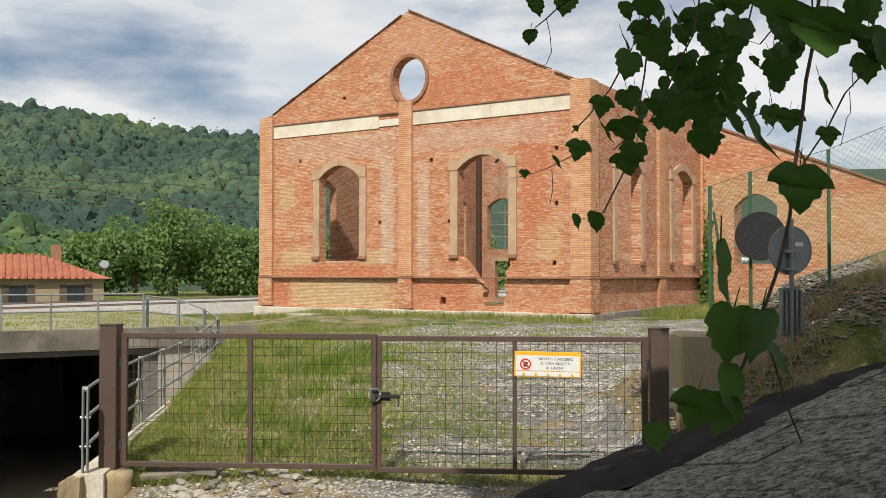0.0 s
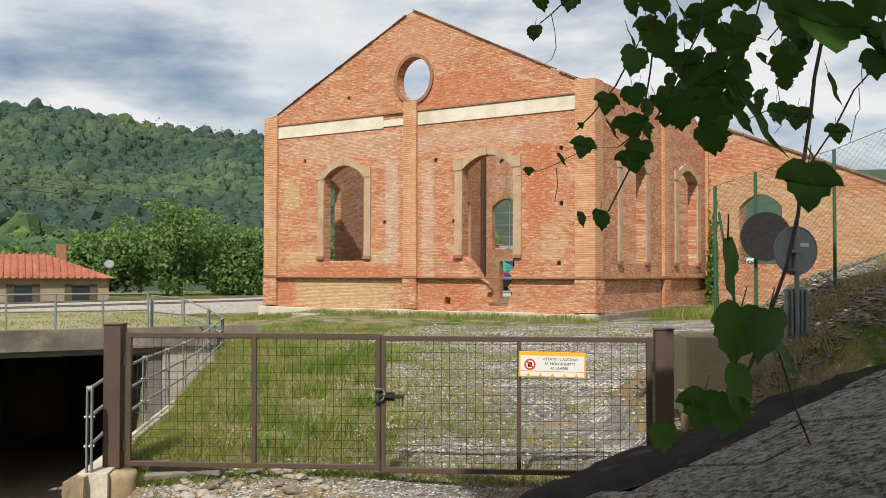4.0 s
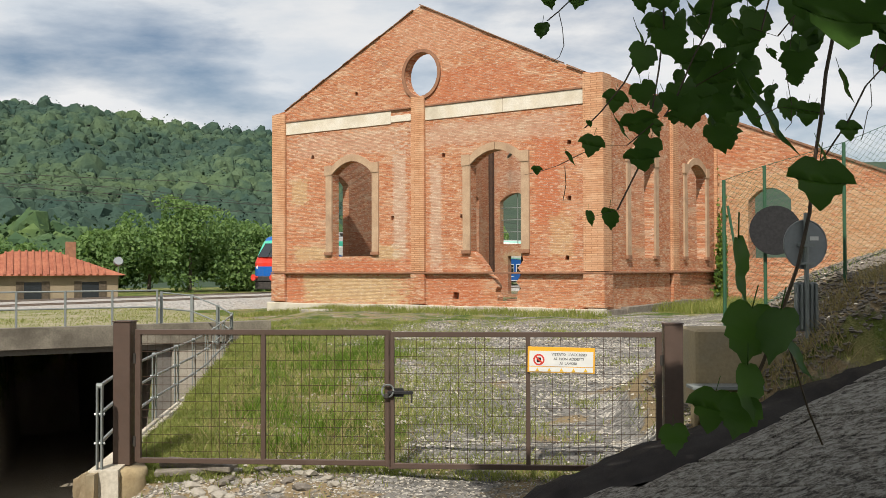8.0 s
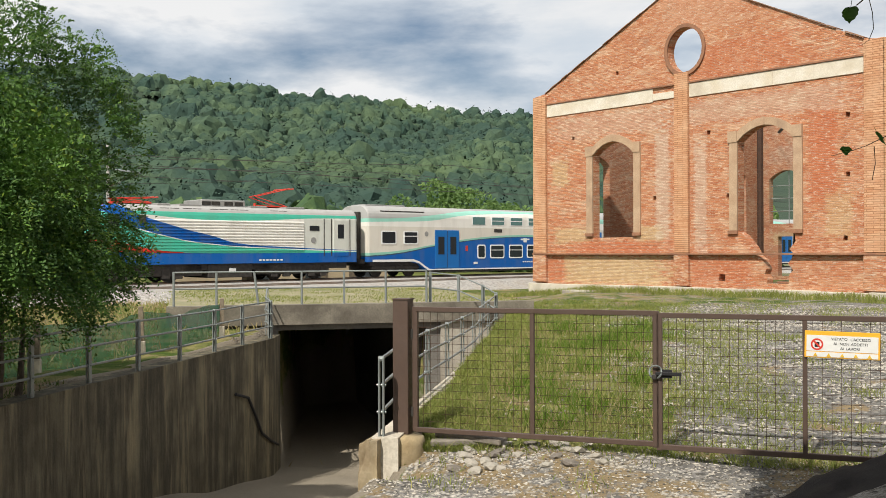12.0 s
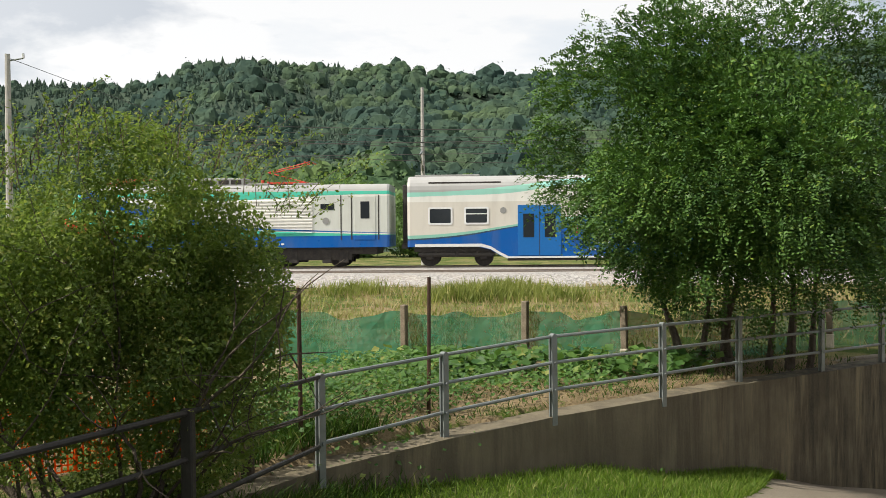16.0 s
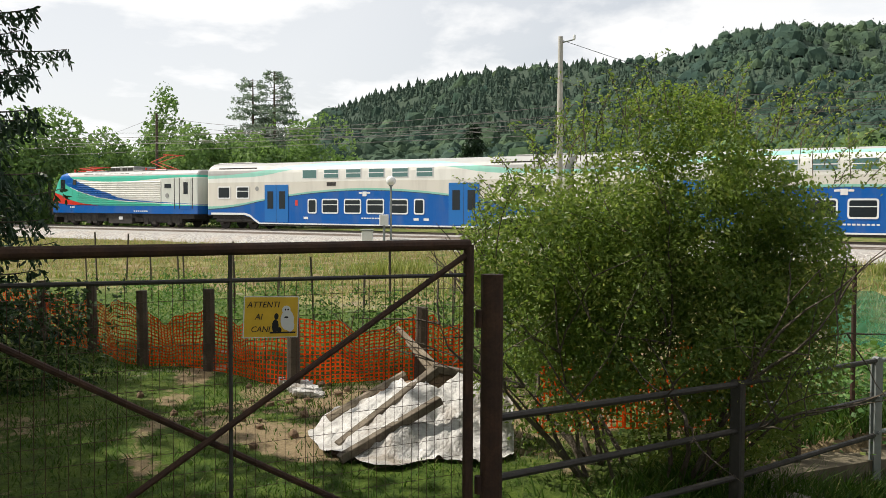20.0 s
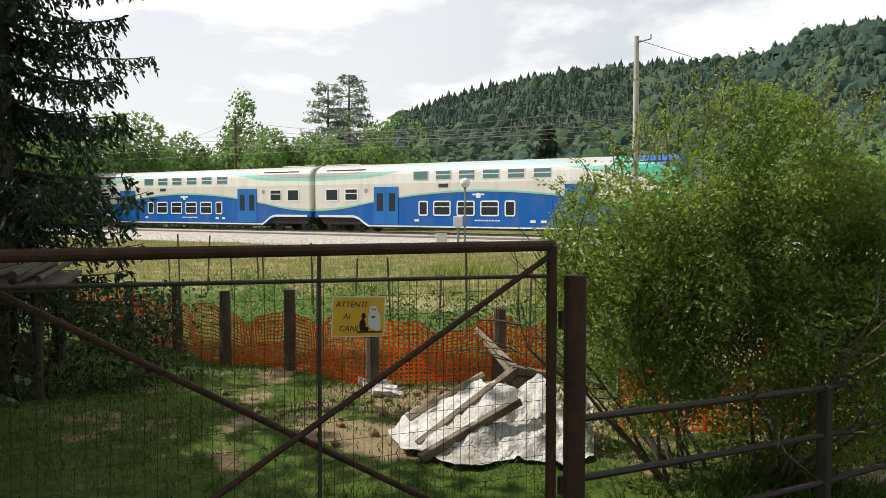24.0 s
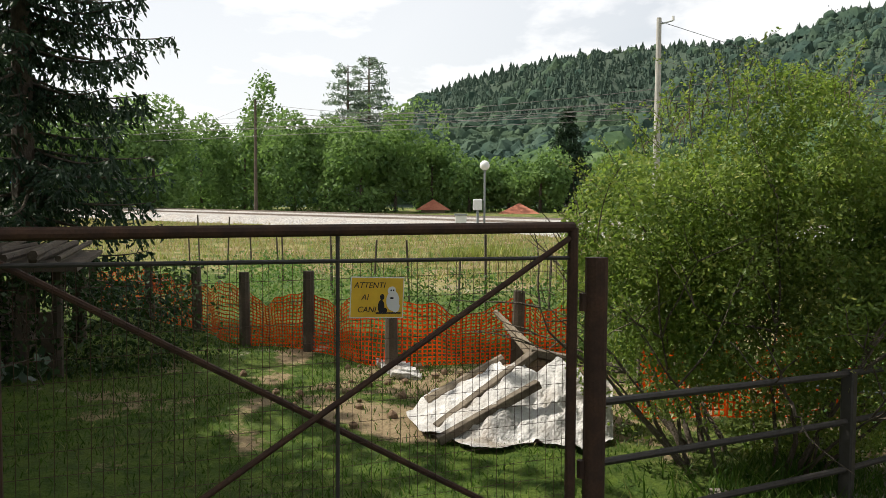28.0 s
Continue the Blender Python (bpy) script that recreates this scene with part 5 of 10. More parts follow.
# ---- the ramp of rough slabs, the bank, the round sign and the chain-link fence ----
def ramp():
    """Rough concrete slabs climbing to the right of the gate, laid in courses with open joints."""
    r = empty("slab_ramp", pose(0, 0, 0), "ramp of rough grey concrete slabs with open joints", "ramp", kind="structure")

    def zz(x, y):
        return -0.81 + 0.352 * (x - 0.75) + (11.3 - y) * 0.045
    edge = [(0.2, 10.7), (0.75, 10.35), (1.31, 10.2), (1.8, 10.25), (2.4, 9.95), (3.0, 10.2), (3.9, 10.97), (5.15, 11.45), (9, 12.4)]
    fy = lambda x: np.interp(x, [p[0] for p in edge], [p[1] for p in edge])
    rng = random.Random(4)
    # courses run obliquely over the slope
    U, V = Vector((0.447, -0.894)), Vector((0.894, 0.447))
    ok = lambda p: p.y < fy(p.x) + 0.03 * math.sin(p.x * 9) and 2.6 < p.y and -0.6 < p.x < 8.2
    v0, row = 2.5, 0
    while v0 < 13:
        v1 = v0 + rng.uniform(0.5, 0.62)
        u = -14.0 + rng.uniform(0, 1)
        while u < 4:
            u1 = u + rng.uniform(1.3, 2.3)
            lo, hi = u + 0.008, u1 - 0.008
            inside_ = lambda q: ok(U * q + V * v0) and ok(U * q + V * v1)
            while lo < hi and not inside_(lo):
                lo += 0.08
            while hi > lo and not inside_(hi):
                hi -= 0.08
            if hi - lo > 0.15:
                bm = bmesh.new()
                dz = rng.uniform(-0.012, 0.012)
                ring = []
                for q, w in ((lo, v0 + 0.01), (hi, v0 + 0.01), (hi, v1 - 0.012), (lo, v1 - 0.012)):
                    p = U * q + V * w
                    ring.append((bm.verts.new((p.x, p.y, zz(p.x, p.y) + dz)), bm.verts.new((p.x, p.y, zz(p.x, p.y) - 0.12))))
                bm.faces.new([c for c, _ in ring])
                for i in range(4):
                    j = (i + 1) % 4
                    bm.faces.new((ring[i][0], ring[i][1], ring[j][1], ring[j][0]))
                bmesh.ops.recalc_face_normals(bm, faces=bm.faces)
                part("slab", bm, M["slab"], r)
            u = u1
        v0 = v1
        row += 1
    # bedding under the slabs
    bm = bmesh.new()
    g = {}
    for i, xx in enumerate(np.linspace(0.1, 8.5, 22)):
        for j, t in enumerate(np.linspace(0, 1, 8)):
            yy = 2.5 + (fy(xx) - 2.5 + 0.05) * t
            g[i, j] = bm.verts.new((xx, yy, zz(xx, yy) - 0.045))
    for i in range(21):
        for j in range(7):
            bm.faces.new((g[i, j], g[i + 1, j], g[i + 1, j + 1], g[i, j + 1]))
    part("bedding", bm, M["asphalt"], r)
    # dark asphalt spilled along the upper edge
    bm = bmesh.new()
    g = {}
    xs = np.linspace(0.45, 5.2, 44)
    for i, xx in enumerate(xs):
        w = np.interp(xx, [0.45, 0.9, 1.5, 2.4, 3.0, 3.7, 4.4, 5.2], [0.25, 0.85, 1.10, 1.40, 1.25, 0.85, 0.6, 0.2]) + 0.06 * math.sin(xx * 7) + 0.04 * math.sin(xx * 17)
        for j in range(9):
            v = min(1.0, j / 7)
            yy = fy(xx) - 0.35 + (w + 0.35) * v
            lump = 0.04 * noise.noise(Vector((xx * 5, v * w * 5, 2))) + 0.025 * noise.noise(Vector((xx * 14, v * w * 14, 4)))
            z = zz(xx, yy) - 0.02 + 0.12 * math.sin(math.pi * max(0.0, v - 0.15)) ** 0.8 * min(1.0, w) + lump * min(1.0, 3 * v)
            g[i, j] = bm.verts.new((xx, yy + (0.22 if j == 8 else 0.0), z if j < 8 else -1.1))
    for i in range(len(xs) - 1):
        for j in range(8):
            bm.faces.new((g[i, j], g[i + 1, j], g[i + 1, j + 1], g[i, j + 1]))
    tagged(part("asphalt_spill", bm, M["asphalt"], smooth=True), "dark asphalt heaped along the ramp's edge", "asphalt", kind="structure")


ramp()


def round_sign():
    s = empty("round_sign", pose(4.34, 12.26, 0.75, 0, 0, 15), "grey back of a round road sign on a steel tube", "sign")
    part("pole", tubed((0, 0, -0.2), (0, 0, 1.68), 0.03, n=10), M["galv"], s)
    part("disc", tubed((0.02, 0.045, 1.29), (0.02, 0.06, 1.29), 0.30, n=36), M["grey_sign"], s)
    rim = bmesh.new()
    for i in range(36):
        a, c = 2 * math.pi * i / 36, 2 * math.pi * (i + 1) / 36
        tube(rim, (0.02 + 0.3 * math.cos(a), 0.05, 1.29 + 0.3 * math.sin(a)), (0.02 + 0.3 * math.cos(c), 0.05, 1.29 + 0.3 * math.sin(c)), 0.012, n=5)
    part("rim", rim, M["grey_sign"], s)
    part("clamp", boxed(-0.1, 0.1, -0.04, 0.044, 1.26, 1.30), M["galv"], s)
    part("clamp", boxed(-0.1, 0.1, -0.04, 0.044, 1.04, 1.07), M["galv"], s)
    part("label_plate", boxed(0.08, 0.2, 0.036, 0.043, 1.34, 1.39), M["white"], s, "small pale label")
    panel = part("lower_panel", boxed(-0.15, 0.17, 0.035, 0.05, 0.22, 0.82, bevel=0.004), M["grey_sign"], s, "ribbed back of a lower panel")
    for x in (-0.14, -0.06, 0.08, 0.15):
        part("rib", tubed((x, 0.02, 0.24), (x, 0.02, 0.80), 0.022, n=8), M["galv"], panel)
    m = empty("traffic_mirror", pose(4.26, 13.2, 1.2), "dark rear shell of a round mirror on the fence", "mirror")
    part("shell", tubed((0.0, 0, 1.05), (0.03, 0.08, 1.05), 0.33, 0.16, n=30), M["black"], m)


round_sign()


def chain_fence():
    f = empty("chain_link_fence", pose(0, 0, 0), "green chain-link fence on the bank before the rear wing", "fence")
    pts = [(3.67, 13.51, 0.9, 2.95), (4.18, 13.37, 1.25, 3.13), (5.12, 13.04, 1.75, 3.40), (6.2, 12.75, 2.2, 3.85), (7.6, 12.4, 2.7, 4.3), (9.5, 12.0, 3.1, 4.8)]
    for x, y, z0, z1 in pts:
        part("post", tubed((x, y, z0 - 0.4), (x, y, z1), 0.025), M["green_post"], f)
    part("brace", tubed((3.72, 13.51, 2.6), (4.0, 13.45, 0.8), 0.018), M["green_post"], f)
    for (x0, y0, a0, b0), (x1, y1, a1, b1) in zip(pts[:-1], pts[1:]):
        bm = bmesh.new()
        L = math.hypot(x1 - x0, y1 - y0)
        H = b0 - a0
        n = int((L + H) / 0.085)
        P = lambda u, v: Vector((x0 + (x1 - x0) * u / L, y0 + (y1 - y0) * u / L, a0 + (a1 - a0) * u / L + v * ((b0 - a0) + ((b1 - a1) - (b0 - a0)) * u / L) / H))
        for i in range(n):
            c = i * 0.085
            for sgn in (1, -1):
                # lines u + v = c and u - v = c - H, clipped to the panel
                u0, u1 = max(0, c - H), min(L, c)
                if u1 - u0 < 0.02:
                    continue
                if sgn == 1:
                    tube(bm, P(u0, c - u0), P(u1, c - u1), 0.0022, n=3, cap=False)
                else:
                    tube(bm, P(u0, H - (c - u0)), P(u1, H - (c - u1)), 0.0022, n=3, cap=False)
        tube(bm, P(0, H), P(L, H), 0.004, n=4)
        tube(bm, P(0, 0.02), P(L, 0.02), 0.004, n=4)
        part("mesh_panel", bm, M["green_post"], f)
    blk = empty("fence_foundation", pose(0, 0, 0), "stained concrete foundation block at the fence's end", "foundation")
    part("block", boxed(2.93, 4.0, 12.1, 12.9, -0.7, 1.0, bevel=0.03), M["ochre_concrete"], blk)
    part("lower_block", boxed(2.85, 3.7, 11.85, 12.095, -0.7, 0.30, bevel=0.03), M["ochre_concrete"], blk)
    part("cover_plate", boxed(2.8, 3.65, 11.75, 12.09, 0.305, 0.345, bevel=0.006), M["galv"], blk)


chain_fence()


# ---- the garden gate ----
def garden_gate():
    a, c = Vector((-5.52, -0.05, 0)), Vector((-3.98, -2.56, 0))
    d = (c - a).normalized()
    ang = math.degrees(math.atan2(d.y, d.x))
    L = (c - a).length
    zb = -0.40
    g = empty("garden_gate", pose(a.x, a.y, zb, 0, 0, ang), "rusty steel garden gate with crossed bars and wire mesh", "gate")
    H = 1.87
    part("hinge_post", tubed((-0.14, 0.03, -0.3), (-0.14, 0.03, 1.70), 0.064, n=14), M["rust"], g, "thick rusty round post")
    part("latch_post", tubed((L + 0.06, 0, -0.3), (L + 0.06, 0, 1.80), 0.05, n=12), M["rust"], g)
    part("top_bar", tubed((0, 0, H), (L, 0, H), 0.031, n=10), M["rust"], g)
    part("bottom_bar", tubed((0, 0, 0.06), (L, 0, 0.06), 0.028, n=10), M["rust"], g)
    part("end_bar", tubed((0, 0, 0.06), (0, 0, H), 0.03, n=10), M["rust"], g)
    part("end_bar", tubed((L, 0, 0.06), (L, 0, H), 0.03, n=10), M["rust"], g)
    part("mid_bar", tubed((L * 0.47, 0, 0.06), (L * 0.47, 0, H), 0.011, n=8), M["dark_steel"], g)
    part("upper_rail", tubed((0, 0, H - 0.17), (L, 0, H - 0.135), 0.011, n=8), M["dark_steel"], g)
    part("cross_bar", tubed((0.03, 0.012, H - 0.06), (L - 0.02, 0.012, 0.1), 0.017, n=8), M["rust"], g)
    part("cross_bar", tubed((0.03, -0.014, 0.1), (L - 0.02, -0.014, H - 0.12), 0.017, n=8), M["rust"], g)
    bm = bmesh.new()
    x = 0.06
    while x < L:
        tube(bm, (x, 0.006, 0.06), (x + random.uniform(-0.012, 0.012), 0.006, H - 0.15), 0.0016, n=3, cap=False)
        x += 0.052
    z = 0.16
    while z < H - 0.15:
        tube(bm, (0, 0.004, z), (L, 0.004, z + random.uniform(-0.015, 0.015)), 0.0016, n=3, cap=False)
        z += 0.105
    part("wire_mesh", bm, M["rust"], g)
    for z in (0.5, 1.45):
        part("hinge", tubed((-0.07, 0.01, z - 0.05), (-0.07, 0.01, z + 0.05), 0.026), M["rust"], g)
    # the yellow dog warning, wired to the mesh
    s = empty("dog_warning_sign", pose(a.x, a.y, zb, 0, 0, ang) @ pose(1.31, 0.03, 1.435, 0, 2.5, 180), "yellow enamel warning sign about dogs hanging on the gate", "sign")
    part("border", boxed(-0.024, 0.266, -0.0018, 0.0018, -0.004, 0.204, bevel=0.001), M["white"], s, "pale rim")
    part("plate", boxed(-0.019, 0.261, -0.0025, 0.0015, 0.001, 0.199, bevel=0.001), M["yellow"], s)
    for tz, txt, tx in ((0.148, "ATTENTI", -0.008), (0.088, "AI", 0.034), (0.026, "CANI", 0.014)):
        lettering("lettering", txt, 0.042, M["black"], s, pose(tx, -0.0035, tz, 90, 0, 0), 0.2)

    def blot(name, rounds, y, material):
        bm = bmesh.new()
        for x, z, rx, rz in rounds:
            bmesh.ops.create_circle(bm, cap_ends=True, segments=14, radius=1.0, matrix=Matrix.Translation((x, y, z)) @ Matrix.Rotation(math.pi / 2, 4, "X") @ Matrix.Diagonal((rx, rz, 1, 1)))
            y -= 0.0001
        part(name, bm, material, s)
    blot("dark_shape", ((0.143, 0.055, 0.018, 0.034), (0.147, 0.103, 0.012, 0.016), (0.165, 0.035, 0.012, 0.014)), -0.0034, M["black"])
    blot("pale_shape", ((0.205, 0.085, 0.036, 0.052), (0.198, 0.135, 0.023, 0.022), (0.222, 0.055, 0.022, 0.030)), -0.0044, M["white"])
    blot("dark_mark", ((0.193, 0.137, 0.004, 0.005), (0.207, 0.137, 0.004, 0.005), (0.199, 0.098, 0.011, 0.005)), -0.0054, M["black"])
    part("base_line", boxed(0.115, 0.252, -0.0045, -0.0026, 0.018, 0.026), M["black"], s)


garden_gate()
# rails that run on from the gate post through the bush to the wall's railing; the shade there is put into their dark
# steel colour
r_ = empty("dark_railing", pose(0, 0, 0), "steel railing beside the bush, coloured dark for the shade on it", "railing", "railings")
for h_ in (0.97, 0.62, 0.27):
    part("rail", tubed((-5.62, 0.12, -0.50 + h_), (-7.3, 2.0, -0.60 + h_), 0.024), M["dark_steel"], r_)
    part("rail", tubed((-7.3, 2.0, -0.60 + h_), (-9.13, 3.83, -0.70 + h_), 0.024), M["dark_steel"], r_)
part("post", boxed(-0.05, 0.05, -0.035, 0.035, -0.35, 1.0, bevel=0.012), M["dark_steel"], r_).matrix_basis = pose(-7.3, 2.0, -0.60, 0, 0, 45)


# ---- the train ----
def curve_node(k, x, pts, lo, hi):
    """A smooth curve value(x) through pts, for x from lo to hi; values from 0 to 5."""
    fc = k.n("ShaderNodeFloatCurve")
    cv = fc.mapping.curves[0]
    cv.points[0].location = ((pts[0][0] - lo) / (hi - lo), pts[0][1] / 5)
    cv.points[1].location = ((pts[-1][0] - lo) / (hi - lo), pts[-1][1] / 5)
    for p in pts[1:-1]:
        cv.points.new((p[0] - lo) / (hi - lo), p[1] / 5)
    fc.mapping.update()
    k.link(k.rng(x, lo, hi), fc.inputs["Value"])
    return k.math("MULTIPLY", fc.outputs[0], 5.0)


WHITE, MINT, BLUE, RED, GREY = (0.76, 0.75, 0.70), (0.07, 0.50, 0.36), (0.0, 0.098, 0.38), (0.62, 0.035, 0.02), (0.40, 0.40, 0.39)


def grime(k, c):
    st = k.n("ShaderNodeMapping")
    st.inputs["Scale"].default_value = (1, 1, 0.25)
    k.link(k.coords(), st.inputs[0])
    c = k.mixc(k.rng(k.noise(1.6, 5, 0.6, st.outputs[0]), 0.45, 0.75, 0, 0.22), c, (0.20, 0.18, 0.15))
    return c


def loco_mat():
    """x runs from the nose (0) to the rear (-15.7); z is the height over the rails."""
    k = NT("loco_livery", 0.4, 0.0, 0.3)
    x, y, z = k.xyz()
    below = lambda pts: k.math("LESS_THAN", z, curve_node(k, x, pts, -16.0, 0.6))
    upper = [(-16, 1.62), (-11.8, 1.79), (-9.25, 1.92), (-8, 2.06), (-6.75, 2.4), (-5.5, 2.67), (-4.3, 2.98), (-3.1, 3.33), (-2.2, 3.69), (-1.6, 3.99), (0.6, 4.5)]
    lower = [(-16, 1.54), (-10.5, 1.72), (-8, 1.83), (-6.75, 1.94), (-5.5, 2.08), (-4.3, 2.32), (-3.1, 2.6), (-1.8, 3.11), (-1.0, 3.56), (-0.5, 3.69), (0.6, 4.1)]
    c = k.mixc(below([(-16, 3.60), (0.6, 3.60)]), GREY, MINT)
    c = k.mixc(below([(-16, 3.44), (-12.9, 3.40), (-9, 3.22), (-5.5, 3.25), (-3.1, 3.43), (0.6, 3.6)]), c, WHITE)
    rear = k.math("LESS_THAN", x, -12.4)
    c = k.mixc(k.math("MULTIPLY", rear, k.math("LESS_THAN", z, 3.36)), c, (0.60, 0.62, 0.57))
    c = k.mixc(below(upper), c, BLUE)
    edge = k.math("MULTIPLY", below([(a, b + 0.05) for a, b in lower]), k.math("LESS_THAN", x, -2.4))
    c = k.mixc(edge, c, WHITE)
    c = k.mixc(below(lower), c, MINT)
    c = k.mixc(below([(-16, 1.4), (-5.4, 1.52), (-5.0, 1.56), (-4.3, 1.61), (-3.1, 1.77), (-1.9, 2.06), (-0.98, 2.34), (-0.05, 2.5), (0.6, 2.6)]), c, RED)
    c = k.mixc(below([(-16, 1.52), (-4.3, 1.52), (-1.9, 1.58), (-0.6, 1.7), (0.6, 1.82)]), c, BLUE)
    k.color(grime(k, c))
    k.rough(k.rng(k.noise(3, 4), 0.3, 0.7, 0.25, 0.5))
    return k.m


def coach_mat(cab=False):
    """x from -13.2 to 13.2 over the coach's middle."""
    k = NT("coach_livery", 0.42, 0.0, 0.3)
    x, y, z = k.xyz()
    ax = k.math("ABSOLUTE", x)
    L = 13.4
    below = lambda pts: k.math("LESS_THAN", z, curve_node(k, ax, pts, 0, L))
    c = k.mixc(below([(0, 4.15), (4.5, 4.13), (5.8, 4.05), (8.5, 3.74), (11, 3.54), (L, 3.50)]), GREY, (0.30, 0.62, 0.52))
    c = k.mixc(below([(0, 4.02), (2.4, 3.97), (5.6, 3.80), (8.5, 3.42), (11, 3.34), (L, 3.28)]), c, WHITE)
    c = k.mixc(k.math("MULTIPLY", k.math("LESS_THAN", z, 3.04), k.math("GREATER_THAN", z, 1.0)), c, (0.64, 0.61, 0.54))
    c = k.mixc(below([(0, 2.62), (3, 2.51), (5.95, 2.25), (8.15, 1.96), (10.8, 1.60), (L, 1.46)]), c, (0.24, 0.52, 0.42))
    c = k.mixc(below([(0, 2.50), (3, 2.40), (5.95, 2.15), (8.15, 1.87), (10.8, 1.47), (L, 1.30)]), c, (0.03, 0.06, 0.10))
    c = k.mixc(below([(0, 2.46), (3, 2.35), (5.95, 2.10), (8.15, 1.82), (10.8, 1.40), (L, 1.23)]), c, (0.0, 0.092, 0.36))
    if cab:
        # the driving end: blue cap, mint flank, red belt
        nose = k.math("MULTIPLY", k.math("LESS_THAN", x, -8.6), k.math("GREATER_THAN", z, 1.62))
        cone = k.math("GREATER_THAN", k.math("ABSOLUTE", k.math("SUBTRACT", z, 2.7)), k.math("MULTIPLY", k.math("ADD", x, 11.7), 0.34))
        c = k.mixc(k.math("MULTIPLY", nose, cone), c, MINT)
        c = k.mixc(k.math("MULTIPLY", k.math("LESS_THAN", x, -8.2), k.math("GREATER_THAN", k.math("ADD", z, k.math("MULTIPLY", k.math("ADD", x, 10.5), -0.22)), 3.95)), c, BLUE)
        c = k.mixc(k.math("MULTIPLY", k.math("LESS_THAN", x, -12.25), k.math("MULTIPLY", k.math("GREATER_THAN", z, 1.25), k.math("LESS_THAN", z, 1.9))), c, RED)
    k.color(grime(k, c))
    k.rough(k.rng(k.noise(3, 4), 0.3, 0.7, 0.28, 0.55))
    return k.m


M["loco"], M["coach"], M["cab"] = loco_mat(), coach_mat(), coach_mat(True)
M["train_blue"] = plain("door_blue", (0.001, 0.130, 0.42), 0.42, 0.0, 0.15)
M["under"] = speckled("underframe_grime", (0.03, 0.028, 0.026), (0.06, 0.052, 0.045), 5, 30, 0.85, 0.3)
M["roof_grey"] = plain("roof_grey", (0.30, 0.30, 0.29), 0.5, 0.2, 0.3, 3)
M["alu"] = plain("window_frame", (0.74, 0.75, 0.75), 0.4, 0.0, 0.12)
M["lamp_glass"] = plain("lamp_glass", (0.75, 0.73, 0.66), 0.15)


def loft(secs, name, material, parent):
    """Skin a row of equal cross-sections (lists of points) and close both ends."""
    bm = bmesh.new()
    rows = [[bm.verts.new(p) for p in s] for s in secs]
    n = len(rows[0])
    for a, c in zip(rows[:-1], rows[1:]):
        for i in range(n):
            j = (i + 1) % n
            bm.faces.new((a[i], a[j], c[j], c[i]))
    bm.faces.new(rows[0])
    bm.faces.new(rows[-1][::-1])
    bmesh.ops.recalc_face_normals(bm, faces=bm.faces)
    return part(name, bm, material, parent)


def section(x, hw, z0, z1, roof=0.45, top=4.3, lean=0.0, tw=0.35):
    """A car-body section: flat sides from z0 to z1, then curved in to the roof."""
    pts = [(x, hw, z0)]
    for k in range(4):
        z = z0 + (z1 - z0) * (k + 1) / 4
        pts.append((x - lean * (k + 1) / 4, hw, z))
    for k in range(1, 6):
        a = k / 6 * math.pi / 2
        pts.append((x - lean, hw - (hw - tw * hw) * (1 - math.cos(a)), z1 + (top - z1) * math.sin(a)))
    pts.append((x - lean, tw * hw * 0.6, top))
    return pts + [(p[0], -p[1], p[2]) for p in reversed(pts)]


def framed_window(parent, x, z, w, h, side, split=False, lit=M["dark_glass"], hw=1.42, frame=True, r=0.07):
    """A window with a bright rounded frame and a dark pane; the upper ones have a dropped sash."""
    y = side * hw
    wd = None
    if frame:
        bm = bmesh.new()
        n = 4
        def ring(ww, hh, rr, yy):
            pts = []
            for cx, cz, a0 in ((ww / 2 - rr, hh / 2 - rr, 0), (-ww / 2 + rr, hh / 2 - rr, 90), (-ww / 2 + rr, -hh / 2 + rr, 180), (ww / 2 - rr, -hh / 2 + rr, 270)):
                for i in range(n):
                    a = radians(a0 + 90 * i / (n - 1))
                    pts.append(bm.verts.new((x + cx + rr * math.cos(a), yy, z + cz + rr * math.sin(a))))
            return pts
        o, i_ = ring(w, h, r, y + side * 0.022), ring(w - 0.16, h - 0.16, r * 0.7, y + side * 0.022)
        ob = ring(w, h, r, y)
        m = len(o)
        for q in range(m):
            s = (q + 1) % m
            bm.faces.new((o[q], o[s], i_[s], i_[q]))
            bm.faces.new((o[q], ob[q], ob[s], o[s]))
        bmesh.ops.recalc_face_normals(bm, faces=bm.faces)
        wd = part("window_frame", bm, M["alu"], parent)
    pane = part("pane", boxed(x - w / 2 + 0.03, x + w / 2 - 0.03, y - 0.004 * side, y + side * 0.012, z - h / 2 + 0.03, z + h / 2 - 0.03), lit, wd or parent)
    if split:
        part("sash_bar", boxed(x - w / 2 + 0.05, x + w / 2 - 0.05, y + side * 0.0125, y + side * 0.026, z + h * 0.08, z + h * 0.08 + 0.045), M["alu"], wd or parent)


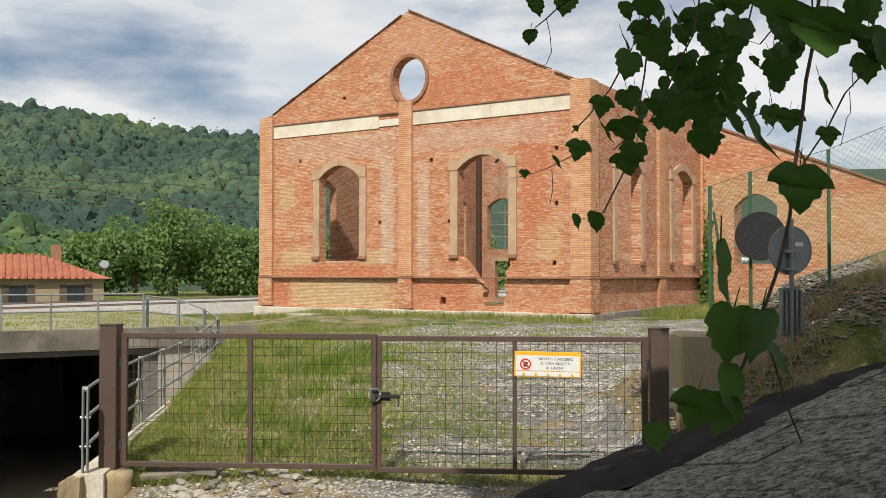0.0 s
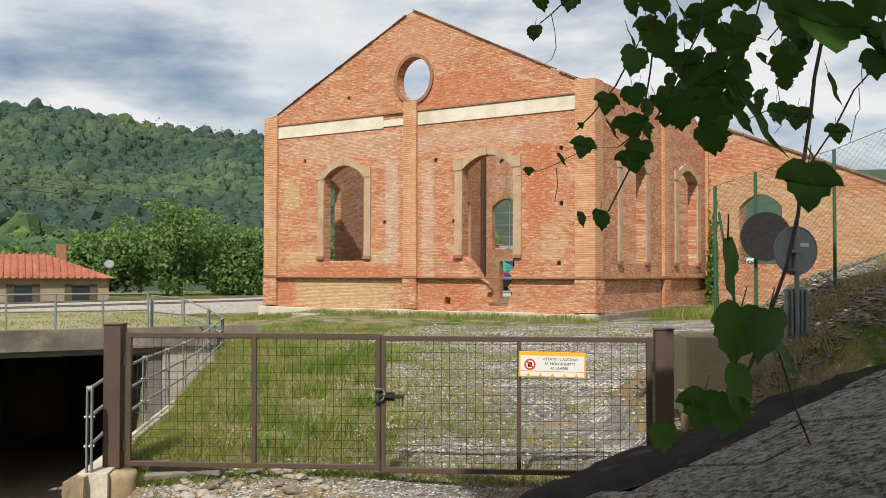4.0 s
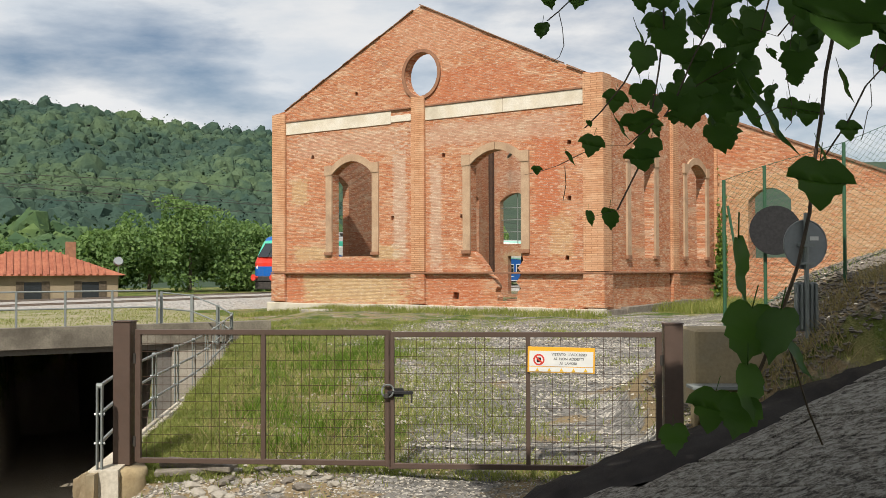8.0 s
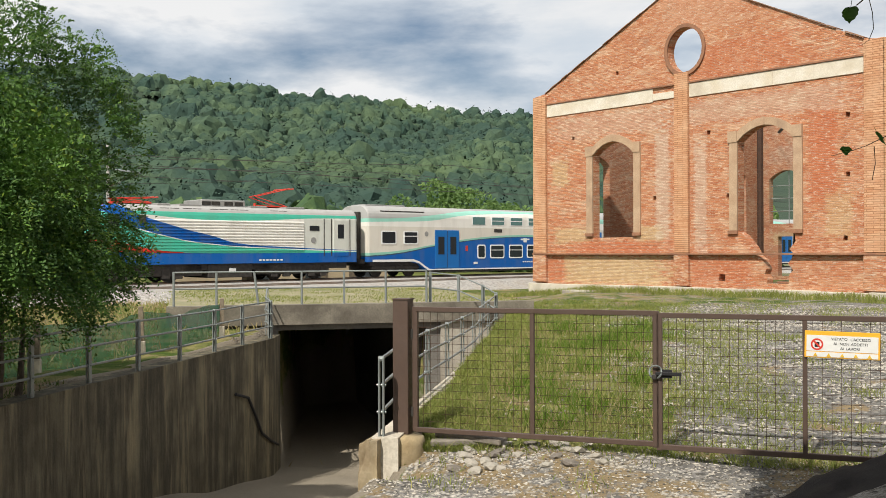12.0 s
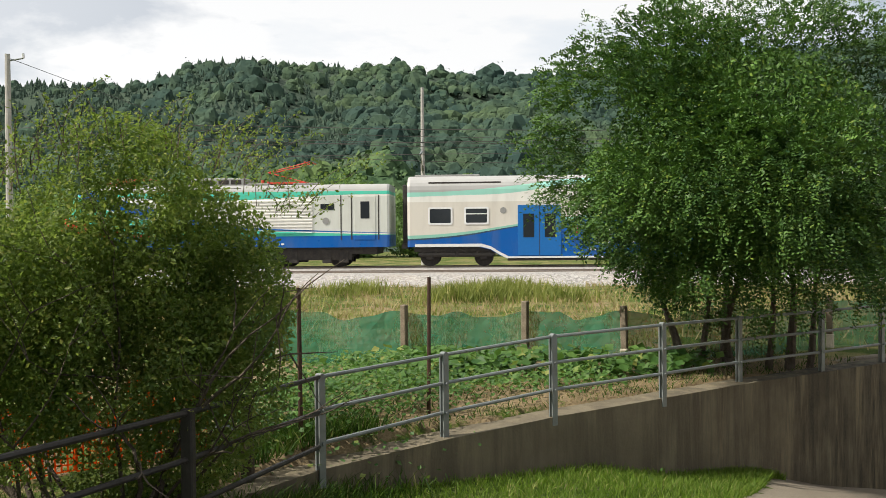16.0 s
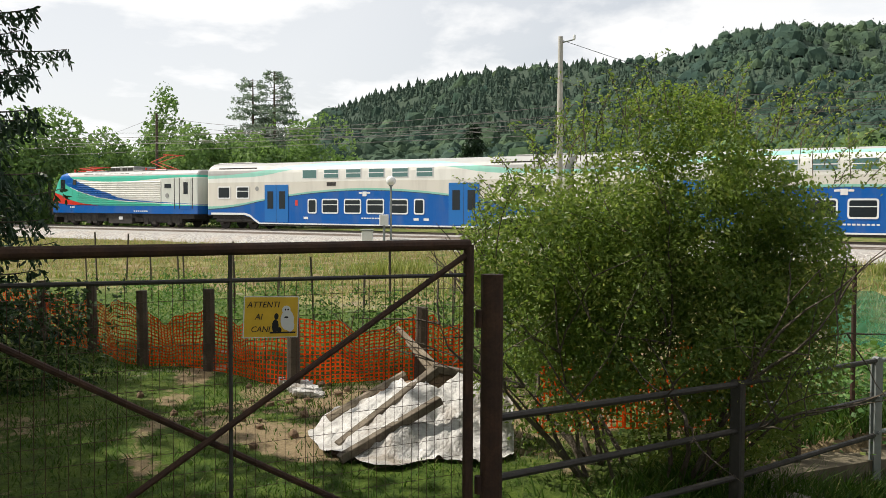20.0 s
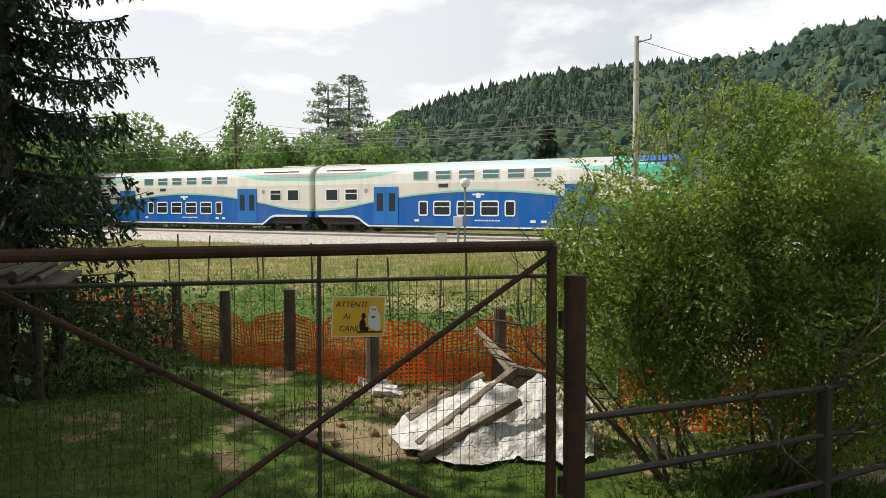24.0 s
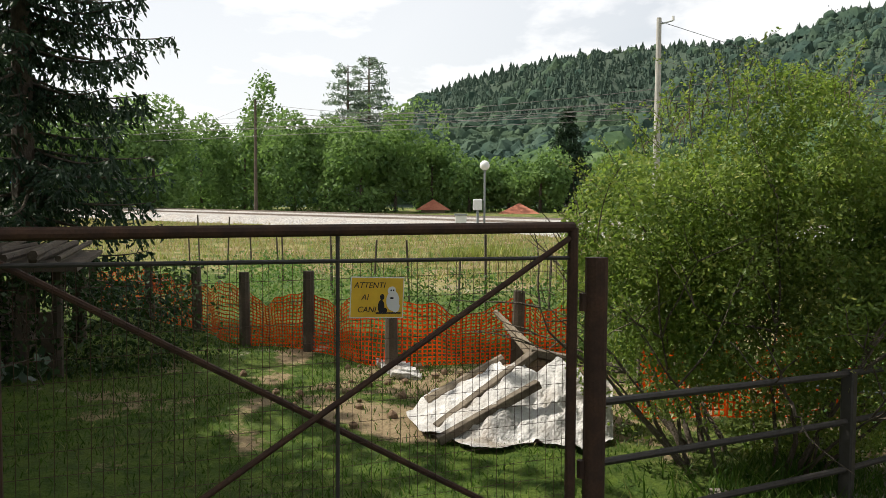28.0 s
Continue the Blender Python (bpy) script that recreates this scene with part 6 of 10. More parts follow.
def bogie(parent, x, wb=1.3):
    bg = part("bogie", boxed(x - wb - 0.5, x + wb + 0.5, -1.15, 1.15, 0.45, 0.78, bevel=0.06), M["under"], parent)
    for dx in (-wb, wb):
        for s in (-1, 1):
            part("wheel", tubed((x + dx, s * 0.70, 0.46), (x + dx, s * 0.83, 0.46), 0.46, n=24), M["under"], bg)
            part("axle_box", boxed(x + dx - 0.17, x + dx + 0.17, s * 1.0 - 0.12, s * 1.0 + 0.12, 0.32, 0.66, bevel=0.03), M["under"], bg)
    for s in (-1, 1):
        part("spring", tubed((x, s * 1.05, 0.5), (x, s * 1.05, 0.85), 0.15, n=10), M["under"], bg)
        part("side_frame", boxed(x - wb - 0.55, x + wb + 0.55, s * 1.12 - 0.05, s * 1.12 + 0.05, 0.52, 0.66, bevel=0.02), M["dark_steel"], bg)
        for dx in (-wb - 0.3, -wb + 0.3, wb - 0.3, wb + 0.3):
            part("coil", tubed((x + dx, s * 1.12, 0.62), (x + dx, s * 1.12, 0.88), 0.07, n=8), M["dark_steel"], bg)
        part("damper", tubed((x - 0.7, s * 1.2, 0.55), (x - 0.1, s * 1.2, 0.85), 0.035, n=6), M["dark_steel"], bg)


def locomotive():
    t = empty("locomotive", pose(0, 0, 0), "electric locomotive in mint green, blue, red and white livery", "locomotive")
    hw, top = 1.5, 3.95
    secs = []
    for x, w, z1, tp, ln in ((-16.0, 1.46, 3.4, 3.9, 0), (-15.9, hw, 3.45, top, 0), (-8, hw, 3.45, top, 0), (-2.6, hw, 3.45, top, 0), (-1.6, hw, 3.4, top - 0.02, 0.0), (-0.9, 1.48, 3.3, 3.85, 0.25), (-0.35, 1.42, 3.2, 3.75, 0.6), (-0.05, 1.3, 3.1, 3.68, 0.95), (0.12, 1.0, 3.05, 3.6, 1.1)):
        secs.append(section(x, w, 0.95, z1, top=tp, lean=0, tw=0.7))
    # rake the nose: pull the upper points back
    for s in secs[-4:]:
        for i, p in enumerate(s):
            if p[2] > 2.0:
                s[i] = (p[0] - max(0.0, (p[0] + 1.2)) * 0.85 * ((p[2] - 2.0) / 1.7) ** 1.1, p[1], p[2])
    loft(secs, "body", M["loco"], t)
    # windscreen
    bm = bmesh.new()
    for y0, y1 in ((-1.1, -0.03), (0.03, 1.1)):
        v = [bm.verts.new(p) for p in ((0.06 - abs(y0) * 0.10, y0, 2.42), (0.06 - abs(y1) * 0.10, y1, 2.42), (-0.62 - abs(y1) * 0.14, y1 * 0.94, 3.38), (-0.62 - abs(y0) * 0.14, y0 * 0.94, 3.38))]
        bm.faces.new(v)
    part("windscreen", bm, M["dark_glass"], t)
    part("buffer_beam", boxed(-0.1, 0.2, -1.35, 1.35, 0.75, 1.1, bevel=0.04), M["under"], t)
    for s in (-1, 1):
        bf = part("buffer", tubed((0.15, s * 0.87, 1.02), (0.55, s * 0.87, 1.02), 0.09, n=12), M["red"], t)
        part("buffer_head", tubed((0.55, s * 0.87, 1.02), (0.60, s * 0.87, 1.02), 0.22, n=16), M["red"], bf)
        part("headlight", tubed((-0.02, s * 0.92, 1.72), (0.12, s * 0.90, 1.72), 0.12, n=14), M["lamp_glass"], t)
        part("cab_window", boxed(-1.82, -1.27, s * 1.5 - 0.012, s * 1.5 + 0.012, 2.68, 3.40, bevel=0.005), M["dark_glass"], t)
        part("cab_door", boxed(-2.72, -1.95, s * 1.5 - 0.02, s * 1.5 + 0.02, 1.5, 3.15, bevel=0.008), M["loco"], t)
        part("mirror_flap", boxed(-3.15, -2.80, s * 1.53 - 0.03, s * 1.53 + 0.03, 3.02, 3.40), M["under"], t)
        dr = part("rear_door", boxed(-15.35, -14.35, s * 1.5 - 0.022, s * 1.5 + 0.022, 1.3, 3.34, bevel=0.008), M["loco"], t, "white rear door")
        part("pane", boxed(-15.07, -14.65, s * 1.5 + s * 0.018, s * 1.5 + s * 0.032, 2.3, 3.1), M["dark_glass"], dr)
        part("rear_window", boxed(-13.4, -12.75, s * 1.5 - 0.016, s * 1.5 + 0.016, 2.72, 3.0), M["dark_glass"], t)
        part("round_vent", tubed((-13.0, s * 1.49, 2.2), (-13.0, s * 1.525, 2.2), 0.16, n=16), M["roof_grey"], t)
        for i in range(11):
            z, y = 1.60 + i * 0.15, s * 1.5
            bm = bmesh.new()
            v = [[bm.verts.new((x, y + s * o, z + h)) for o, h in ((-0.01, 0.0), (0.05, 0.03), (0.05, 0.07), (-0.01, 0.11))] for x in (-12.35, -3.2)]
            for a in range(3):
                bm.faces.new((v[0][a], v[1][a], v[1][a + 1], v[0][a + 1]))
            for e in v:
                bm.faces.new(e)
            bmesh.ops.recalc_face_normals(bm, faces=bm.faces)
            part("side_rib", bm, M["loco"], t)
        part("steps", boxed(-3.4, -2.7, s * 1.2, s * 1.35 if s > 0 else -1.2, 0.35, 0.95) if s > 0 else boxed(-3.4, -2.7, -1.35, -1.2, 0.35, 0.95), M["under"], t)
    # roof gear
    for s in (-1, 1):
        for x0 in (-4.45, -5.0, -5.7, -6.25, -7.2, -7.75, -8.4, -8.95, -10.8, -11.35):
            part("roof_louvre", boxed(x0, x0 + 0.5, s * 1.30 - 0.10, s * 1.30 + 0.10, 3.60, 3.79, bevel=0.01), M["under"], t)
    for x0, x1 in ((-4.6, -3.9), (-6.3, -5.1), (-10.2, -9.2), (-12.6, -11.4)):
        part("roof_grille", boxed(x0, x1, -1.22, 1.22, 3.72, 4.02, bevel=0.02), M["roof_grey"], t)
    for s in (-1, 1):
        for x0 in (-8.85, -8.25, -7.5, -6.95):
            part("pod_louvre", boxed(x0, x0 + 0.5, s * 1.0 - 0.012, s * 1.0 + 0.012, 4.0, 4.2), M["under"], t)
    part("roof_pod", boxed(-9.0, -6.4, -1.0, 1.0, 3.9, 4.30, bevel=0.05), M["roof_grey"], t)
    for xc in (-3.0, -11.0):
        pg = part("pantograph", boxed(xc - 0.9, xc + 0.9, -0.55, 0.55, 4.02, 4.10), M["red"], t, "folded red pantograph" if xc > -5 else "raised red pantograph")
        bm = bmesh.new()
        knee, head = (4.26, 4.34) if xc > -5 else (4.58, 5.05)
        for s in (-0.5, 0.5):
            tube(bm, (xc - 0.8, s, 4.1), (xc + 1.0, s * 0.7, knee), 0.022)
            tube(bm, (xc + 1.0, s * 0.7, knee), (xc - 1.0, s, head), 0.025)
        for dx in (-0.12, 0.12):
            tube(bm, (xc - 1.0 + dx, -0.85, head), (xc - 1.0 + dx, 0.85, head), 0.028)
        part("pantograph_arm", bm, M["red"], pg)
        for s in (-0.6, 0.6):
            part("insulator", tubed((xc + 1.2, s, 3.92), (xc + 1.2, s, 4.2), 0.07), M["red"], t)
    part("underframe", boxed(-15.4, -0.2, -1.3, 1.3, 0.62, 0.98), M["under"], t)
    part("equipment_box", boxed(-9.2, -6.6, -1.38, 1.38, 0.22, 0.95, bevel=0.03), M["under"], t)
    part("equipment_box", boxed(-10.3, -9.4, -1.3, 1.3, 0.35, 0.95, bevel=0.03), M["under"], t)
    part("equipment_box", boxed(-6.3, -5.4, -1.3, 1.3, 0.35, 0.95, bevel=0.03), M["under"], t)
    for s in (-1, 1):
        for x in (-5.0, -4.3, -2.4, -1.6, -13.8, -13.0, -11.4, -10.6):
            part("brake_gear", boxed(x - 0.22, x + 0.22, s * 1.22 - 0.1, s * 1.22 + 0.1, 0.2, 0.85, bevel=0.03), M["under"], t)
    part("equipment_box", boxed(-8.2, -7.8, 1.385, 1.41, 0.5, 0.72), M["alu"], t)
    for s in (-1, 1):
        for x in (-3.4, -12.2):
            part("bogie_apron", boxed(x - 2.0, x + 2.0, s * 1.24 - 0.04, s * 1.24 + 0.04, 0.34, 0.95, bevel=0.03), M["under"], t)
        for x in (-15.5, -14.22, -13.72):
            part("door_seam", boxed(x - 0.025, x + 0.025, s * 1.5 - 0.01, s * 1.5 + 0.014, 1.30, 3.40), M["under"], t)
    bogie(t, -3.4, 1.32)
    bogie(t, -12.2, 1.32)
    part("snow_plough", boxed(-0.2, 0.15, -1.15, 1.15, 0.2, 0.7, bevel=0.05), M["under"], t)
    for i, z in ((0, 1.55),):
        for s in (-1, 1):
            for a in range(3):
                part("number_bar", boxed(-2.9 + a * 0.2, -2.78 + a * 0.2, s * 1.5 - 0.004, s * 1.5 + 0.012, 1.32, 1.44), M["white"], t)
            for a in range(7):
                part("number_bar", boxed(-11.0 + a * 0.22, -10.85 + a * 0.22, s * 1.5 - 0.004, s * 1.5 + 0.012, 1.08, 1.16), M["white"], t)
    return t


def coach(cab=False):
    name, label = ("control_coach", "double-deck control coach in white, mint and blue, driving end trailing") if cab else ("passenger_coach", "double-deck passenger coach in white, mint and blue")
    t = empty(name, pose(0, 0, 0), label, "coach", "" if cab else "passenger coaches")
    hw, L = 1.42, 13.2
    mt = M["cab"] if cab else M["coach"]
    xs = [L, L - 0.12, L - 1.6, 9.9, 9.3, 8.85, 8.5, 0, -8.5, -8.85, -9.3, -9.9, -L + 1.6, -L + 0.12, -L]
    secs = []
    for x in xs:
        low = float(np.interp(abs(x), [8.5, 8.85, 9.3, 9.9], [0.38, 0.5, 0.78, 0.93]))
        secs.append(section(x, hw - (0.05 if abs(x) == L else 0), low, 3.62, top=4.3 - (0.04 if abs(x) == L else 0), tw=0.35))
    if cab:
        # round the driving end
        secs = secs[:-2]
        for dx, w, tp in ((0.0, hw, 4.3), (0.45, 1.36, 4.26), (0.8, 1.2, 4.16), (0.95, 0.9, 4.0)):
            secs.append(section(-L + 1.05 - dx, w, 0.92, 3.5, top=tp, tw=0.4))
        for s in secs[-3:]:
            for i, p in enumerate(s):
                if p[2] > 2.1:
                    s[i] = (p[0] + max(0, -L + 1.1 - p[0]) * 0.8 * (p[2] - 2.1) / 2, p[1], p[2])
    loft(secs, "body", mt, t)
    # roof strips
    part("roof_vent", boxed(L - 3.4, L - 0.3, -0.7, 0.7, 4.2, 4.36, bevel=0.03), M["roof_grey"], t)
    if not cab:
        part("roof_vent", boxed(-L + 0.3, -L + 3.4, -0.7, 0.7, 4.2, 4.36, bevel=0.03), M["roof_grey"], t)
    for x in (L - 2.7, -L + 2.9):
        for s in (-1, 1):
            part("air_intake", boxed(x - 1.7, x + 1.7, s * 1.30 - 0.03, s * 1.30 + 0.03, 3.80, 3.98), M["under"], t)
    for s in (-1, 1):
        low = [(4.06, 0.72), (2.64, 1.3), (0.90, 1.3), (-0.80, 1.3)] + ([(-2.2, 0.72)] if cab else [(-2.52, 1.3), (-3.94, 0.72)])
        for x, w in low:
            framed_window(t, x, 1.52, w, 0.90, s, w > 1, r=0.12)
        for i in range(6):
            x = 4.27 - 1.715 * i
            w = part("upper_window", boxed(x - 0.6, x + 0.6, s * 1.39 - 0.045, s * 1.39 + 0.045, 3.20, 3.78, bevel=0.015), M["alu"], t)
            part("pane", boxed(x - 0.54, x + 0.54, s * 1.394 - 0.048, s * 1.394 + 0.048, 3.25, 3.73), M["pale_glass"], w)
            if i:
                part("sash_bar", boxed(x - 0.54, x + 0.54, s * 1.398 - 0.05, s * 1.398 + 0.05, 3.48, 3.53), M["alu"], w)
        for x in ((L - 1.55, L - 3.25, -L + 3.35, -L + 1.65) if not cab else (L - 1.55, L - 3.25)):
            framed_window(t, x, 2.38, 1.15, 0.82, s, abs(x) < L - 2, r=0.08)
        if cab:
            framed_window(t, -L + 1.65, 2.62, 0.5, 0.72, s, False, r=0.06)
            framed_window(t, -L + 0.98, 2.62, 0.44, 0.72, s, False, r=0.06)
        for x in (7.02, -6.75 if cab else -6.95):
            d = part("door", boxed(x - 1.0, x + 1.0, s * hw - 0.02, s * hw + 0.03, 0.5, 2.86, bevel=0.01), M["train_blue"], t, "blue double-leaf door")
            for dx in (-0.5, 0.5):
                part("door_pane", boxed(x + dx - 0.25, x + dx + 0.25, s * hw + s * 0.02, s * hw + s * 0.04, 1.35, 2.45, bevel=0.002), M["dark_glass"], d)
            part("door_gap", boxed(x - 0.012, x + 0.012, s * hw + s * 0.02, s * hw + s * 0.036, 0.52, 2.84), M["under"], d)
        for x in (L - 4.5, -L + 4.6):
            part("round_mark", tubed((x, s * (hw - 0.01), 2.62), (x, s * (hw + 0.012), 2.62), 0.15, n=16), M["roof_grey"], t)
        part("destination_box", boxed(2.2, 2.9, s * hw - 0.01, s * hw + 0.015, 2.76, 2.98), M["under"], t)
        em = part("emblem", boxed(-0.16, 0.16, s * hw - 0.012, s * hw + 0.012, 2.12, 2.40, bevel=0.01), M["white"], t, "pale winged emblem")
        for e in (-1, 1):
            part("emblem_wing", boxed(min(e * 0.17, e * 0.42), max(e * 0.17, e * 0.42), s * hw - 0.012, s * hw + 0.012, 2.27, 2.37, bevel=0.01), M["white"], em)
        for a in range(9):
            part("inscription_bar", boxed(-1.5 + a * 0.2, -1.36 + a * 0.2, s * hw - 0.004, s * hw + 0.008, 0.78, 0.86), M["white"], t)
        for x in (-4.6, -3.9, 4.4):
            part("inscription_bar", boxed(x, x + 0.35, s * hw - 0.004, s * hw + 0.008, 0.72, 0.86), M["white"], t)
        if not cab:
            part("class_mark", boxed(5.25, 5.45, s * hw - 0.008, s * hw + 0.008, 1.55, 1.9), M["red"], t, "red class number")
        part("sill_line", boxed(-8.5, 8.5, s * hw - 0.002, s * hw + 0.015, 0.38, 0.46), M["white"], t)
        # white edging over the bogies
        for x0, x1 in ((9.75, L - 0.35), (-L + 0.7 if cab else -L + 0.35, -9.75)):
            part("bogie_edge", boxed(x0, x1, s * hw - 0.002, s * hw + 0.015, 0.93, 1.07), M["white"], t)
        for e in (-1, 1):
            for (xa, za), (xb, zb) in zip(((9.75, 1.0), (9.3, 0.88), (8.85, 0.60)), ((9.3, 0.88), (8.85, 0.60), (8.5, 0.42))):
                bm = bmesh.new()
                v = [bm.verts.new((e * x, s * (hw + o), z + h)) for x, z in ((xa, za), (xb, zb)) for o in (-0.004, 0.015) for h in (-0.07, 0.07)]
                for f in ((0, 1, 3, 2), (4, 6, 7, 5), (0, 4, 5, 1), (2, 3, 7, 6), (1, 5, 7, 3), (0, 2, 6, 4)):
                    bm.faces.new([v[i] for i in f])
                bmesh.ops.recalc_face_normals(bm, faces=bm.faces)
                part("bogie_edge", bm, M["white"], t)
    part("underframe", boxed(-L + 0.3, L - 0.3, -1.2, 1.2, 0.7, 0.95), M["under"], t)
    part("belly", boxed(-8.5, 8.5, -1.36, 1.36, 0.26, 0.4), M["under"], t)
    bogie(t, L - 2.3, 1.28)
    bogie(t, -L + 2.3, 1.28)
    part("gangway", boxed(L + 0.0, L + 0.28, -0.75, 0.75, 0.9, 3.9, bevel=0.04), M["under"], t)
    part("coupling", boxed(L, L + 0.3, -1.1, 1.1, 0.85, 1.1), M["under"], t)
    if not cab:
        part("gangway", boxed(-L - 0.28, -L, -0.75, 0.75, 0.9, 3.9, bevel=0.04), M["under"], t)
    else:
        bm = bmesh.new()
        v = [bm.verts.new(p) for p in ((-L + 0.14, -0.98, 2.35), (-L + 0.14, 0.98, 2.35), (-L + 0.48, 0.92, 3.55), (-L + 0.48, -0.92, 3.55))]
        bm.faces.new(v)
        part("windscreen", bm, M["dark_glass"], t)
        part("buffer_beam", boxed(-L + 0.15, -L + 0.8, -1.3, 1.3, 0.72, 1.1, bevel=0.04), M["under"], t)
        for s in (-1, 1):
            b2 = part("buffer", tubed((-L + 0.2, s * 0.87, 1.0), (-L - 0.22, s * 0.87, 1.0), 0.1, n=12), M["red"], t)
            part("buffer_head", tubed((-L - 0.22, s * 0.87, 1.0), (-L - 0.27, s * 0.87, 1.0), 0.22, n=16), M["under"], b2)
            part("tail_lamp", tubed((-L + 0.25, s * 0.9, 1.62), (-L + 0.04, s * 0.85, 1.62), 0.12, n=12), M["lamp_glass"], t)
    return t


M["pale_glass"] = plain("pale_tinted_glass", (0.10, 0.20, 0.19), 0.12, 0.0, 0.2)
loco = locomotive()
coach_a = coach()
coach_b = copy_thing(coach_a, pose(0, 0, 0))
coach_c = coach(True)


def motions():
    """The train passes from right to left, gaining speed; s is the nose's place along the track."""
    rows = [(0, -105.5), (1.5, -95.4), (3, -85.1), (4.2, -76.7), (5.5, -67.6), (7, -57.2), (8.3, -47.8), (9, -42.5), (10, -34.8), (11, -26.5), (12, -18.1), (12.5, -13.6), (13.5, -4.5), (14.5, 5.0), (15, 10.1), (15.5, 15.3), (16, 20.5), (17, 31.1), (18.5, 47.6), (20, 65.6), (21, 77.9), (22, 90.3), (24, 116.3), (24.7, 125.5), (25.6, 137.7), (26.2, 146.2), (26.8, 154.7), (27.4, 163.8), (28, 173.2)]
    q = RT.to_track_quat("X", "Z").to_matrix().to_4x4()
    for ob, back in ((loco, -0.5), (coach_a, 16.35 + 13.2), (coach_b, 16.35 + 13.2 + 26.8), (coach_c, 16.35 + 13.2 + 53.6)):
        walk(ob, [(t, Matrix.Translation(rail_point(s - back, 0, RAIL_Z)) @ q) for t, s in rows])


# ---- woods and hills ----
RIDGE_AZ = [-60, -20, 0, 10.5, 16.5, 21, 24.3, 30, 34, 45, 52.7, 56, 59, 63, 66, 71.8, 74.7, 77, 79.2, 83.5, 86, 89.4, 91.3, 94.6, 97, 98.8, 102, 108, 120, 150, 200]
RIDGE_EL = [4.5, 5.5, 6.6, 7.4, 7.7, 8.5, 8.7, 9.2, 9.5, 9.3, 8.8, 8.9, 9.1, 9.7, 9.7, 10.0, 9.7, 8.6, 8.4, 8.3, 8.1, 7.8, 7.4, 6.4, 5.4, 4.3, 3.2, 2.6, 2.2, 2.0, 2.0]


def hill_height(az, r):
    """The wooded hill's height at that bearing (degrees to the left) and range."""
    el = np.interp(az, RIDGE_AZ, RIDGE_EL)
    R = np.interp(az, [-60, 20, 45, 62, 75, 100, 200], [560, 520, 470, 360, 340, 430, 500])
    top = np.tan(np.radians(el)) * R + np.interp(az, [50, 66, 98, 110], [3.6, 0.6, 0.6, 2.0])
    t = np.clip((r - 115) / (R - 115), 0, 1.6)
    rise = np.where(t < 1, t ** 1.25, 1 - 0.55 * (t - 1))
    lump = 4.5 * np.sin(az * 0.55 + r * 0.021) * np.sin(r * 0.013 - az * 0.21) * np.clip(t, 0, 1) * (1 - 0.8 * (t > 0.85))
    return top * rise + lump - 0.6


def polar(az, r):
    a = np.radians(az)
    return -np.sin(a) * r, np.cos(a) * r


def hills():
    az, r = np.linspace(-60, 200, 200), np.concatenate([np.linspace(110, 600, 70), [700, 900]])
    A, R = np.meshgrid(az, r)
    X, Y = polar(A, R)
    Z = hill_height(A, R)
    Z[0] -= 4
    n, m = len(r), len(az)
    idx = np.arange(n * m).reshape(n, m)
    F = np.stack([idx[:-1, :-1], idx[1:, :-1], idx[1:, 1:], idx[:-1, 1:]], -1).reshape(-1, 4)
    tagged(raw("hill", np.stack([X, Y, Z], -1).reshape(-1, 3), F, speckled("forest_floor", (0.026, 0.050, 0.030), (0.042, 0.070, 0.038), 0.05, 0.6, 0.95, 0.5, dist=0.5), smooth=True), "wooded hillside across the valley", "hill", kind="structure")


hills()


def unit(v):
    return v / (np.linalg.norm(v, axis=-1, keepdims=True) + 1e-9)


def leaf_blob(rs, n=60, size=0.34, flat=1.0, lift=0.25):
    """One crown of n small leafy tufts round an uneven core, unit radius; vertices, triangles and soft normals."""
    d = unit(rs.normal(size=(n, 3)))
    d[:, 2] = np.abs(d[:, 2]) - 0.35 * rs.random(n)
    lob = 1 + 0.24 * np.sin(d[:, 0] * 4 + rs.random() * 6) * np.cos(d[:, 1] * 4 + rs.random() * 6)
    c = d * ((0.62 + 0.38 * rs.random(n) ** 0.6) * lob)[:, None]
    c[:, 2] *= flat
    nr = unit(unit(d) + 0.6 * unit(rs.normal(size=(n, 3))))
    u = unit(np.cross(nr, rs.normal(size=(n, 3))))
    v = np.cross(nr, u)
    s = (size * rs.uniform(0.6, 1.35, n))[:, None]
    q = [c + (u * math.cos(t) + v * math.sin(t)) * s * rs.uniform(0.65, 1.15, (n, 1)) for t in (0.2, 1.7, 3.3, 4.8)]
    V = np.stack(q, 1).reshape(-1, 3)
    o = np.arange(n)[:, None] * 4
    F = np.concatenate([o + [0, 1, 2], o + [0, 2, 3]], 1).reshape(-1, 3)
    N = unit(np.repeat(unit(d) * 0.75 + nr * 0.4 + np.array([0, 0, lift]), 4, 0) + 0.2 * rs.normal(size=(4 * n, 3)))
    return V, F, N


